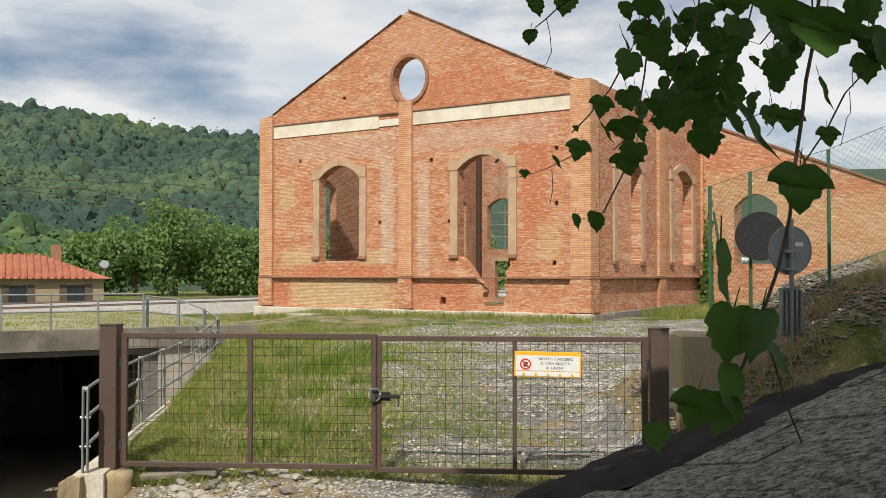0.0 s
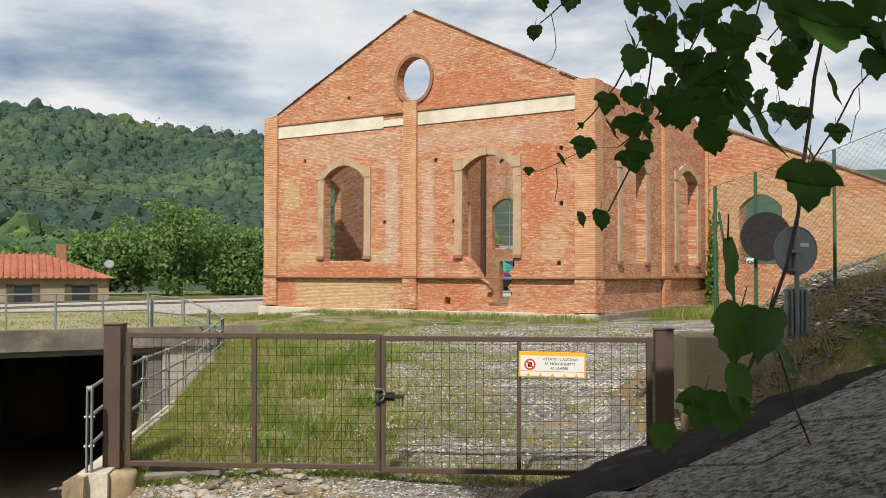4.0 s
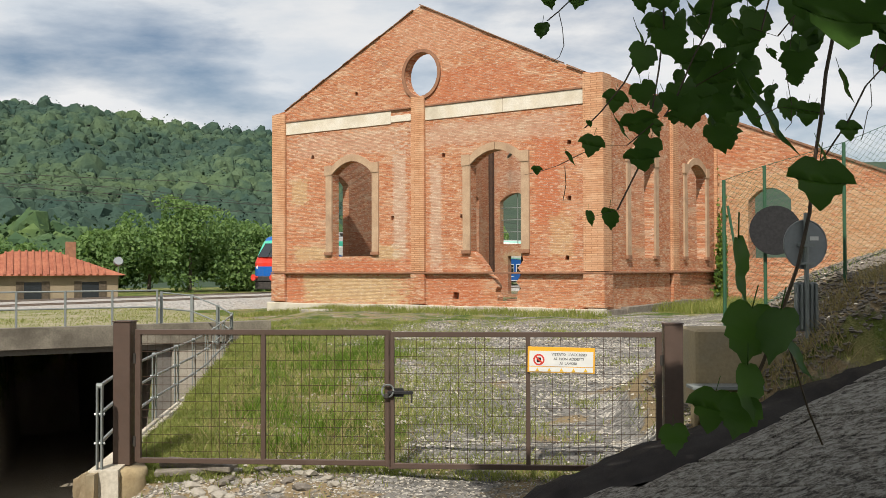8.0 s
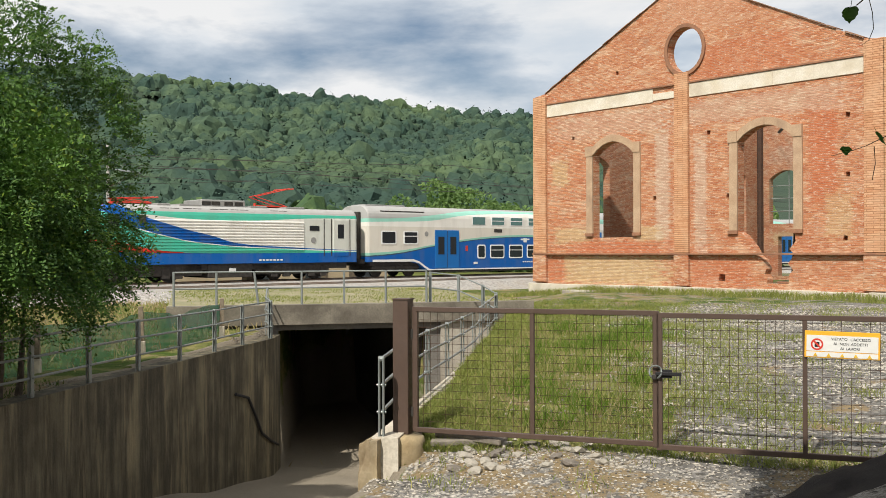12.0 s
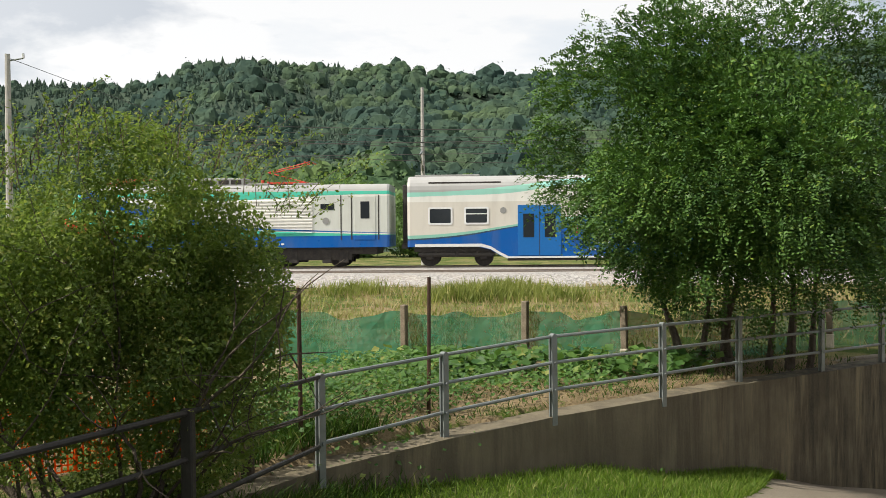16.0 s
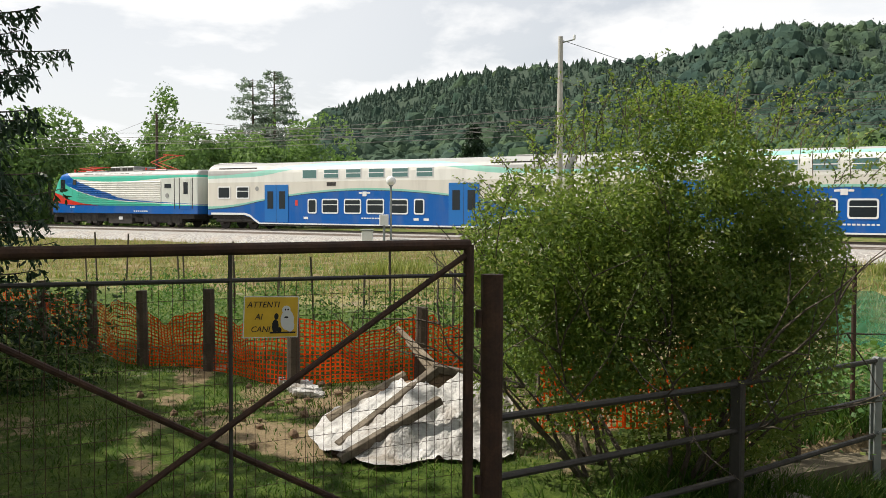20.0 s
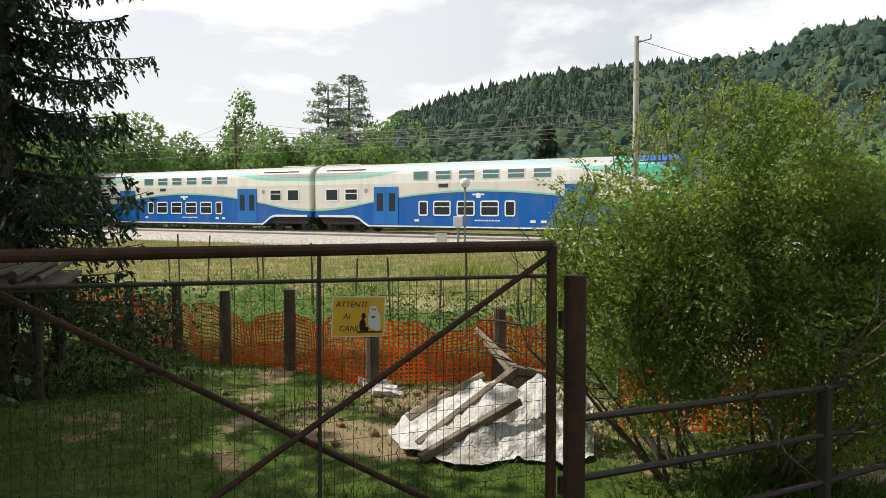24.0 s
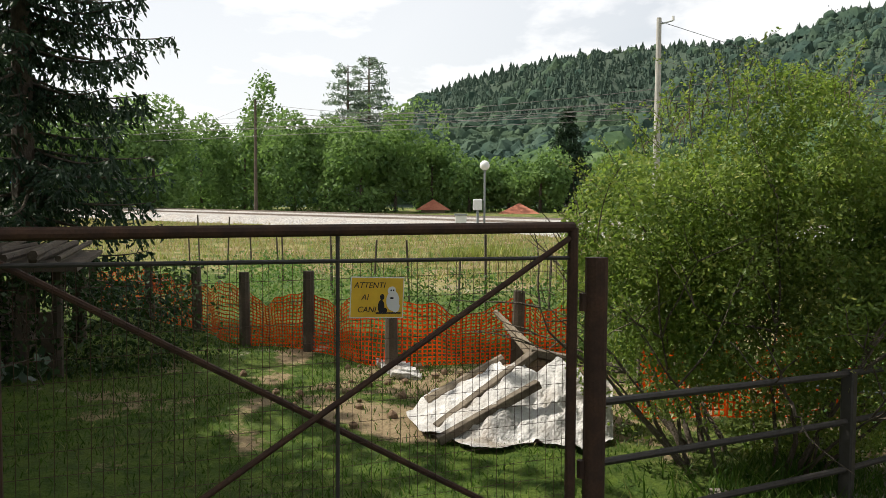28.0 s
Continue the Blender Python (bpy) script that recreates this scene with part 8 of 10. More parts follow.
needle_tree("cedar_tree", pose(*polar(101.3, 128), -0.5), "tall bluish cedar with level airy boughs behind the railway", 18.6, 5.6, M["cedar"], 34, 0.04, 20, 0.12, 0.1, 2.2, 0.55, 0.36)
needle_tree("garden_conifer", pose(*polar(88.6, 100), -0.5), "dark conifer behind the railway", 10.5, 3.6, M["spruce"], 36, 0.5, 16, 0.0, 0.05, 2.0, 0.9, 0.5)


def tree_row():
    """Broadleaf trees behind the railway, each a trunk and a crown of many clumps."""
    rs = np.random.default_rng(41)
    west = [(120, 84, 9.5, 3.8), (117, 86, 10.4, 4.0), (114.5, 88, 10.6, 4.0), (112.2, 90, 9.6, 3.6), (109.6, 96, 8.6, 3.6), (107.2, 100, 9.4, 3.8), (105.9, 104, 13.6, 2.9), (104.4, 96, 9.8, 3.9), (102.6, 98, 9.2, 3.6), (100.6, 92, 8.8, 3.8), (98.6, 94, 10.2, 4.0), (96.5, 97, 7.6, 3.4), (94.3, 97, 6.4, 3.2), (92.0, 99, 5.6, 3.4), (90.2, 97, 6.2, 3.2), (86.0, 92, 5.4, 3.4), (83.4, 90, 6.0, 3.6), (80.5, 88, 5.6, 3.4)]
    mid = [(77.2, 92, 6.2, 3.7), (74.0, 90, 6.5, 3.9), (71, 88, 6.8, 4), (68, 90, 7.0, 4.2), (65, 92, 7.6, 4.4), (62, 90, 6.6, 4.2), (59, 92, 6.8, 4), (55.5, 94, 6.2, 3.8), (52, 96, 5.6, 3.8), (48, 100, 6.2, 4), (44, 102, 6.4, 4.0), (40.5, 104, 5.8, 3.8), (37, 104, 6.2, 4)]
    north = [(33.6, 106, 6.6, 4.2), (30.2, 108, 6.8, 4.2), (26.5, 104, 6.0, 3.8), (23, 100, 5.0, 3.4), (19.8, 98, 6.2, 3.4), (17.4, 96, 7.4, 3.6), (15.2, 95, 10.2, 4.3), (12.6, 96, 7.0, 3.8), (10.6, 98, 6.0, 3.4), (9.0, 100, 6.4, 3.8), (7, 102, 6.5, 4), (4, 104, 6.8, 4.2), (1, 104, 6.6, 4.2), (-2, 104, 6.6, 4)]
    for i, (az, r, h, w) in enumerate(west + mid + north):
        x, y = polar(az, r)
        t = empty("broadleaf_tree", pose(x, y, -0.5), "leafy green tree behind the railway line", "tree", "trees behind the railway")
        part("trunk", tubed((0, 0, -0.3), (0.2, 0.1, h * 0.6), 0.2, 0.08, n=7), M["bark"], t)
        P, W = clumps(rs, 7000, (w, w, h * 0.54), (0, 0, h * 0.47), 1.05, -0.55, 1.3, 0.36, 0.16)
        keep = P[:, 2] > 0.1
        P, W = P[keep], W[keep]
        V, F, N = leaf_cards(P, W * 0.7 + rs.normal(size=P.shape) * 0.7, rs.uniform(0.26, 0.58, len(P)), rs, 0.62, 0.2, W)
        raw("crown", V, F, M["grove"], t, normals=N)


tree_row()


def blades(name, label, pts, hgt, rs, material, lean=0.35, width=0.012, at=None):
    """Standing blades or stalks at pts, joined as one cover."""
    n = len(pts)
    z = height(pts[:, 0], pts[:, 1]) if at is None else np.full(n, at)
    base = np.column_stack([pts, z - 0.01])
    h = hgt * rs.uniform(0.5, 1.25, n)
    a = rs.uniform(0, 6.28, n)
    w = np.column_stack([np.cos(a), np.sin(a), np.zeros(n)]) * width
    l = np.column_stack([rs.normal(size=n) * lean, rs.normal(size=n) * lean, np.ones(n)])
    tip = base + l * h[:, None]
    mid = base + l * h[:, None] * 0.55 * np.array([0.8, 0.8, 1.05])
    V = np.stack([base - w, base + w, mid + w * 0.7, mid - w * 0.7, tip], 1).reshape(-1, 3)
    o = np.arange(n)[:, None] * 5
    F = np.concatenate([o + [0, 1, 2], o + [0, 2, 3], o + [3, 2, 4]], 1).reshape(-1, 3)
    return tagged(raw(name, V, F, material), label, "grass", kind="stuff")


def grasses():
    rs = np.random.default_rng(51)
    # the slope behind the yard gate
    n = 70000
    y = 11.8 + (34 - 11.8) * rs.random(n) ** 1.5
    x = np.array([xr(v) for v in y]) + 0.3 + rs.random(n) ** 1.9 * np.interp(y, [12, 20, 34], [6.5, 7.5, 12])
    keep = Waves(rs, 2.2).at(np.column_stack([x, y, x * 0])) * 0.7 + rs.random(n) * 1.6 - 0.12 * np.maximum(0, x + 2.6) > 0.5
    blades("slope_grass", "uneven grass and weeds on the slope behind the gate", np.column_stack([x, y])[keep], 0.12, rs, M["grass"], 0.7, 0.006)
    n = 1800
    y = 12.3 + 12 * rs.random(n)
    x = np.array([xr(v) for v in y]) + 1 + rs.random(n) * 3.0
    blades("dry_stalks", "dry straw-coloured stalks among the grass", np.column_stack([x, y]), 0.26, rs, M["dry"], 0.5, 0.005)
    # taller weeds in clumps
    c = np.column_stack([rs.uniform(-4.0, -1.2, 26), rs.uniform(12.4, 25, 26)])
    c[0], c[1], c[2] = (-2.6, 21.5), (-2.3, 22.5), (-3.0, 20.6)
    n = 4200
    p = c[(rs.random(n) ** 1.6 * 26).astype(int)] + rs.normal(size=(n, 2)) * np.array([0.22, 0.3])
    blades("slope_weeds", "bright green weeds in clumps behind the gate", p, 0.26, rs, M["verge"], 0.45, 0.009)
    # tufts in the gravel and along the gate's foot
    n = 14000
    c = rs.uniform([-3.6, 10.6], [7, 35], (420, 2))
    c = c[(c[:, 0] < -1.0) | (c[:, 1] < 12.2) | (rs.random(420) < 0.35)]
    p = c[rs.integers(len(c), size=n)] + rs.normal(size=(n, 2)) * 0.22
    blades("gravel_tufts", "thin tufts of grass in the gravel yard", p, 0.10, rs, M["grass"], 0.5, 0.007)
    # along the building's foot
    n = 5200
    s = rs.uniform(-17.5, 0.6, n)
    q = BLD @ Vector((0, 0, 0))
    loc = np.column_stack([s, -0.45 - rs.random(n) ** 2 * 2.2])
    M2 = np.array(BLD)[:2, :2]
    blades("wall_foot_grass", "grass and weeds along the foot of the brick wall", loc @ M2.T + np.array([5.5, 37.14]), 0.22, rs, M["grass"], 0.4, 0.012)
    n = 3800
    loc = np.column_stack([0.5 + rs.random(n) * 3.4, rs.uniform(3.5, 12.5, n)])
    blades("side_wall_grass", "taller grass beside the building's side wall", loc @ M2.T + np.array([5.5, 37.14]), 0.42, rs, M["grass"], 0.4, 0.016)
    # the verge below the retaining wall
    n = 16000
    y = rs.uniform(4.0, 11.8, n)
    x = np.array([xl(v) for v in y]) + 0.05 + rs.random(n) * np.interp(y, [5, 8, 11.5], [3.2, 2.2, 0.3])
    blades("verge_grass", "short bright grass on the verge below the wall", np.column_stack([x, y]), 0.11, rs, M["verge"], 0.5, 0.007)
    # straw and weeds on the garden soil
    n = 9000
    y = rs.uniform(2.8, 15.0, n)
    x = np.array([xl(v) for v in y]) - 0.4 - rs.random(n) * 3.2
    blades("garden_straw", "dry yellow straw lying on the garden soil", np.column_stack([x, y])[:5200], 0.06, rs, M["dry"], 1.6, 0.006)
    blades("garden_weeds", "small green weeds in the garden soil", np.column_stack([x, y])[5200:], 0.09, rs, M["lawn"], 0.6, 0.008)
    # the garden lawn behind the rusty gate
    n = 30000
    p = rs.uniform([-14.5, -7.5], [-5.8, 2.0], (n, 2))
    keep = np.sin(p[:, 0] * 1.3 + 1) * np.cos(p[:, 1] * 1.6) + rs.random(n) * 1.5 > 0.25
    for cx, cy, rx, ry in ((-9.4, -3.0, 1.0, 0.2), (-12.3, -3.3, 1.5, 0.3), (-8.3, -2.7, 0.4, 0.2)):
        keep &= (((p[:, 0] - cx) / rx) ** 2 + ((p[:, 1] - cy) / ry) ** 2 > 0.8) | (rs.random(n) < 0.25)
    blades("lawn_grass", "patchy lawn grass in the garden", p[keep], 0.07, rs, M["lawn"], 0.6, 0.006)
    n = 5200
    f = rs.random(n)
    p = np.column_stack([-6.2 - 3.4 * f, 0.7 + 3.4 * f]) + rs.normal(size=(n, 2)) * 0.4 + np.array([-0.45, 0.45])
    blades("bush_weeds", "weeds and grass under the bush", p, 0.24, rs, M["lawn"], 0.5, 0.009)
    # the meadow between garden and railway
    n = 30000
    q = rs.uniform(19, 43, n)
    s = rs.uniform(-26, 62, n)
    p = np.array([[TN.x * a + TD.x * b, TN.y * a + TD.y * b] for a, b in zip(q, s)])
    keep = (p[:, 0] < -13) & (q < 37.6)
    blades("meadow_grass", "dry yellow-green meadow grass before the railway", p[keep], 0.15, rs, M["grass"], 0.5, 0.02)
    n = 26000
    blades("meadow_straw", "dry straw in the meadow", p[keep][rs.integers(int(keep.sum()), size=n)] + rs.normal(size=(n, 2)) * 0.6, 0.24, rs, M["dry"], 0.45, 0.016)
    # taller green clumps in the meadow
    n = 5200
    c = np.array([(-26.8, 16.5), (-26.4, 15.6), (-26.0, 17.2), (-24.9, 18.4), (-28.6, 19.0), (-30.5, 14.0), (-27.5, 9.5), (-29.0, 4.0), (-31, -2), (-26, 1.5)])[rs.integers(10, size=n)]
    blades("meadow_clumps", "tall green grass clumps in the dry meadow", c + rs.normal(size=(n, 2)) * np.array([0.5, 0.6]), 0.50, rs, M["grass"], 0.35, 0.020)
    # the earth on the underpass deck
    n = 9000
    c = rs.uniform([-3.0, 1.6], [7.6, 14.5], (160, 2))
    q = c[rs.integers(160, size=n)] + rs.normal(size=(n, 2)) * 0.45
    q = q[(q[:, 1] > 0.5) & (q[:, 1] < 14.9)]
    dx = np.array([PORTAL[1][0] - PORTAL[0][0], PORTAL[1][1] - PORTAL[0][1]])
    dx = dx / np.linalg.norm(dx)
    p = np.array(PORTAL[0]) + q[:, :1] * dx + q[:, 1:] * np.array([-dx[1], dx[0]])
    blades("deck_grass", "thin dry grass on the earth-covered deck", p, 0.07, rs, M["grass"], 0.6, 0.010, 0.09)
    # dry weeds on the bank
    n = 6500
    p = np.column_stack([rs.uniform(3.0, 8.5, n), rs.uniform(11.6, 13.6, n)])
    keep = np.sin(p[:, 0] * 2.7) * np.cos(p[:, 1] * 4) > 0.05
    blades("bank_weeds", "dry weeds on the dark bank", p[keep], 0.20, rs, M["dry"], 0.6, 0.006)


grasses()


def stones(name, label, pts, size, rs, material):
    """Small loose stones lying on the ground, joined as one cover."""
    base = np.array([(1, 0, 0), (-1, 0, 0), (0, 1, 0), (0, -1, 0), (0, 0, 1), (0, 0, -1)], float)
    tri = np.array([(0, 2, 4), (2, 1, 4), (1, 3, 4), (3, 0, 4), (2, 0, 5), (1, 2, 5), (3, 1, 5), (0, 3, 5)])
    n = len(pts)
    s = size * rs.uniform(0.4, 1.3, n)
    z = height(pts[:, 0], pts[:, 1])
    V = base[None] * rs.uniform(0.55, 1.3, (n, 6, 1)) * np.array([1.25, 1.0, 0.6]) * s[:, None, None]
    a = rs.uniform(0, 6.28, n)
    c, sn = np.cos(a)[:, None], np.sin(a)[:, None]
    V = np.stack([V[..., 0] * c - V[..., 1] * sn, V[..., 0] * sn + V[..., 1] * c, V[..., 2]], -1)
    V += np.column_stack([pts, z + s * 0.2])[:, None, :]
    F = (np.arange(n)[:, None, None] * 6 + tri[None]).reshape(-1, 3)
    return tagged(raw(name, V.reshape(-1, 3), F, material), label, "stones", kind="stuff")


def gravel():
    k = NT("loose_gravel", 0.95, 0.0, 0.2)
    k.color(k.mixc(k.rng(k.island(), 0.1, 1.0), (0.10, 0.092, 0.08), (0.54, 0.50, 0.43)))
    rs = np.random.default_rng(81)
    n = 16000
    c = rs.uniform([-2.5, 12.2], [6.5, 33], (300, 2))
    p = c[rs.integers(300, size=n)] + rs.normal(size=(n, 2)) * np.array([0.8, 0.28])
    stones("yard_gravel", "pale loose gravel scattered over the yard", p[p[:, 1] > 12], 0.03, rs, k.m)
    n = 9000
    p = np.column_stack([rs.uniform(2.8, 9.0, n), rs.uniform(11.7, 15.0, n)])
    stones("bank_stones", "grey rubble and stones covering the bank", p, 0.035, rs, M["stone"])
    n = 5200
    p = rs.uniform([-4.0, 10.2], [1.6, 12.0], (n, 2))
    stones("track_gravel", "pale gravel and small stones before the gate", p, 0.018, rs, k.m)


gravel()


# ---- the overhanging vine ----
def vine_leaf_mesh(kind):
    """A leaf a unit long that hangs from its stalk at the origin: broad and heart-shaped, slender, or three-lobed, with coarse teeth."""
    half = ([(0.0, 0.02), (0.10, 0.11), (0.27, 0.13), (0.42, 0.03), (0.50, -0.15), (0.55, -0.30), (0.44, -0.37), (0.46, -0.52), (0.33, -0.57), (0.30, -0.72), (0.15, -0.79), (0.0, -1.0)],
            [(0.0, 0.0), (0.08, 0.06), (0.22, 0.04), (0.32, -0.10), (0.37, -0.28), (0.32, -0.35), (0.34, -0.50), (0.24, -0.59), (0.22, -0.72), (0.09, -0.83), (0.0, -1.03)],
            [(0.0, 0.02), (0.12, 0.10), (0.30, 0.10), (0.45, -0.02), (0.61, -0.20), (0.66, -0.40), (0.50, -0.39), (0.42, -0.45), (0.41, -0.60), (0.27, -0.65), (0.20, -0.82), (0.0, -1.02)])[kind]
    bm = bmesh.new()
    cup = lambda x, y: -0.22 * abs(x) ** 1.5 - 0.16 * y * y + 0.025 * math.sin(9 * y + 5 * x)
    rib = [bm.verts.new((0, cup(0, min(y, 0.02)) - 0.012, min(y, 0.02))) for x, y in half]
    for sg in (-1, 1):
        mid = [bm.verts.new((sg * x * 0.5, cup(x * 0.5, y) + 0.018, min(y, 0.02) * 0.5 + y * 0.5)) if x else r for (x, y), r in zip(half, rib)]
        rim = [bm.verts.new((sg * x, cup(x, y), y)) if x else r for (x, y), r in zip(half, rib)]
        for i in range(len(half) - 1):
            for a, b in ((rib, mid), (mid, rim)):
                f = [v for v in (a[i], a[i + 1], b[i + 1], b[i])]
                f = list(dict.fromkeys(f))
                if len(f) > 2:
                    bm.faces.new(f if sg > 0 else f[::-1])
    # the stalk
    tube(bm, (0, 0, 0.0), (0.03, 0.02, 0.42), 0.014, 0.012, 4)
    me = bpy.data.meshes.new("leaf")
    bm.normal_update()
    bm.to_mesh(me)
    bm.free()
    for p in me.polygons:
        p.use_smooth = True
    me.materials.append(M["vine"])
    return me


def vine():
    """Trails of a climbing vine that hang before the camera from an unseen crown added overhead."""
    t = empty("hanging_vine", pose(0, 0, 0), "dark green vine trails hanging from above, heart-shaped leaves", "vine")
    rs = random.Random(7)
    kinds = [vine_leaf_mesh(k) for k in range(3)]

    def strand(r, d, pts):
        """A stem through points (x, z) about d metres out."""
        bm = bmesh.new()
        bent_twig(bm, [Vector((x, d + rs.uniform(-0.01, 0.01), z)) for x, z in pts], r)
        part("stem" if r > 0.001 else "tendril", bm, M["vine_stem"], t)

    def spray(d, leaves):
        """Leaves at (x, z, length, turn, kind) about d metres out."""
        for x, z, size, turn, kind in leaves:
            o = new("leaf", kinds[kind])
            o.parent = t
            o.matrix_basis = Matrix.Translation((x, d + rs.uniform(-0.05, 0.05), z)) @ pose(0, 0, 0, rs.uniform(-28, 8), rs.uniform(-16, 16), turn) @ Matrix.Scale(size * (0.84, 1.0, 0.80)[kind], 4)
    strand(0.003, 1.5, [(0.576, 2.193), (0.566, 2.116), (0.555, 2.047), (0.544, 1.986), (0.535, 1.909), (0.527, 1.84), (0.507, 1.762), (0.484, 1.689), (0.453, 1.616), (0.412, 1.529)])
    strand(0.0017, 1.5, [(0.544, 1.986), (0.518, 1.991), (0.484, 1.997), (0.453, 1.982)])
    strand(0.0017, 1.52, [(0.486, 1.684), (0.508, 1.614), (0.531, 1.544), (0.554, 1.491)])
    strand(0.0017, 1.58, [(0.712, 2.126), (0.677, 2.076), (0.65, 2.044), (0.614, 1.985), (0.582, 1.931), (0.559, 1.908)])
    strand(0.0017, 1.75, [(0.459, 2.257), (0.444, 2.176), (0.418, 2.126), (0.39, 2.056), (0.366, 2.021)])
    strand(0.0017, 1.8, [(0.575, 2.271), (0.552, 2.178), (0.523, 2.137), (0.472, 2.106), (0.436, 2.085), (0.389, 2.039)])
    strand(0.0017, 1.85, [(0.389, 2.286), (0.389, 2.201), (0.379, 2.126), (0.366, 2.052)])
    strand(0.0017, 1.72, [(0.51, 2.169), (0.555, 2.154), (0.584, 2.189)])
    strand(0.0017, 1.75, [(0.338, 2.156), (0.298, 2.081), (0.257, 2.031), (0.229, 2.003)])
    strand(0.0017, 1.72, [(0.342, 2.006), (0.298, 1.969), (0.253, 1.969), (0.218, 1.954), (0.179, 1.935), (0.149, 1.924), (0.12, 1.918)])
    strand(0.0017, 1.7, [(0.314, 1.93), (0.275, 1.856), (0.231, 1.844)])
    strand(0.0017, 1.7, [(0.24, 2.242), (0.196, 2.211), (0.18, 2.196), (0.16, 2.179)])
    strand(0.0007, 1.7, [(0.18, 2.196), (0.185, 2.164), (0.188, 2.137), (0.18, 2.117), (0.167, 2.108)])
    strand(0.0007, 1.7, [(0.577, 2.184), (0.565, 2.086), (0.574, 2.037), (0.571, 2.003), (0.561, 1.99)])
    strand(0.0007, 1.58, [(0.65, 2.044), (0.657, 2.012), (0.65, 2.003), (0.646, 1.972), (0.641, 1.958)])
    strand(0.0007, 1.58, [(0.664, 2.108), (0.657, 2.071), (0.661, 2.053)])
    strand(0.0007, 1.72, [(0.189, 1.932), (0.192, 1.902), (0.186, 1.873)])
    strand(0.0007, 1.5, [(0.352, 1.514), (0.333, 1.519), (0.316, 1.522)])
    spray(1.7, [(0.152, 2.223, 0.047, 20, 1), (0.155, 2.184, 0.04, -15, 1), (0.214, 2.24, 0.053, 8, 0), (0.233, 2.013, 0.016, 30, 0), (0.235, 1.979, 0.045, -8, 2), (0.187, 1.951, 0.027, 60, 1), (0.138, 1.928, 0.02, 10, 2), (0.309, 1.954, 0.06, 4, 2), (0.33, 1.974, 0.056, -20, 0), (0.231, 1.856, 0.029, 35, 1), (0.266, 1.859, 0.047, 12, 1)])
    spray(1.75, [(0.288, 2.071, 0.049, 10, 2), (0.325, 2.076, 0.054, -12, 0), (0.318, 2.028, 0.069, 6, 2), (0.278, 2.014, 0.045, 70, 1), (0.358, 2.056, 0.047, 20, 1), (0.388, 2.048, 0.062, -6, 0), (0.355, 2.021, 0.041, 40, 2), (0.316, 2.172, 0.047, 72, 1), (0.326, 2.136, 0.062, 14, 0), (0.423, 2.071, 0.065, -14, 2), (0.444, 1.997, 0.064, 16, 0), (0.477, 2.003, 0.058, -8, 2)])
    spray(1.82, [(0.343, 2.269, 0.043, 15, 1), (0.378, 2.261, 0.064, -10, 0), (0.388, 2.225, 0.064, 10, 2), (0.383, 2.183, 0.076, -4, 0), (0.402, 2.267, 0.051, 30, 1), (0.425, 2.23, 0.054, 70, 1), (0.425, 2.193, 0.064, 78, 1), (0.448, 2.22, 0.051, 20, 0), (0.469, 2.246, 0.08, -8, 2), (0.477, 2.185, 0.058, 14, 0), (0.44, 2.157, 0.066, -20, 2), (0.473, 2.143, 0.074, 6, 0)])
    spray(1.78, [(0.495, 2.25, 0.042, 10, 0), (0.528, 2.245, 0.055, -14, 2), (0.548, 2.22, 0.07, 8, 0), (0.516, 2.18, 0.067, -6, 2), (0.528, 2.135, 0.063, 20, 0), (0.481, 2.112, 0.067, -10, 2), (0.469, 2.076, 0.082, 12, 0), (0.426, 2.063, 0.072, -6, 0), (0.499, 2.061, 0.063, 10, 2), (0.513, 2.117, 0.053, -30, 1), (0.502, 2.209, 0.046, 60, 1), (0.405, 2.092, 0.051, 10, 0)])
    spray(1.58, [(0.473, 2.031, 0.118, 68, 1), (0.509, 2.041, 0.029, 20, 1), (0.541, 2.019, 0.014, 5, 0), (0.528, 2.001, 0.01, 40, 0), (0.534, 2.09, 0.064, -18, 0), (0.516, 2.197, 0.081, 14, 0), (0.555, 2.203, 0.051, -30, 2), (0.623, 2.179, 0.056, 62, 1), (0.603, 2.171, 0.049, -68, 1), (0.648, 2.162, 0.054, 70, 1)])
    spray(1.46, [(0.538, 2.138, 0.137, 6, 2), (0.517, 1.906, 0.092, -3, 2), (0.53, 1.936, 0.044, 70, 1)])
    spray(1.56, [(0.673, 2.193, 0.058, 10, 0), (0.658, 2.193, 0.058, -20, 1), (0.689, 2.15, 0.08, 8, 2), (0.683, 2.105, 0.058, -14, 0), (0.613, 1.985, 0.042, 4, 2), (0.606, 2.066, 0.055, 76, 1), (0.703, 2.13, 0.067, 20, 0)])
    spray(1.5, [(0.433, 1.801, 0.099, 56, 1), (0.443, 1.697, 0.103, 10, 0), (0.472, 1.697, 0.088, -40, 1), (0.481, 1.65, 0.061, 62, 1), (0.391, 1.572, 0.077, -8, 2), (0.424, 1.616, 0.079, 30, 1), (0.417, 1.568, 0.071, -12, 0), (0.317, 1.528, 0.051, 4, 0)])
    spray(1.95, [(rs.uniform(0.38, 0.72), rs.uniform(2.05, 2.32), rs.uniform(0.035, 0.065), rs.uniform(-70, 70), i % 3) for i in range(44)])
    # unseen leafy crown overhead that they hang from, added to shade the ramp and the bank
    rg = np.random.default_rng(71)
    n = 60000
    C = np.column_stack([rg.uniform(-4, 8, n), rg.uniform(-2, 10.5, n), rg.uniform(5.6, 7.2, n)])
    gx, gy = C[:, 0] + 0.337 * C[:, 2], C[:, 1] + 0.835 * C[:, 2]
    wv = 0.25 * np.sin(gx * 2.3) + 0.2 * np.sin(gy * 3.1 + gx)
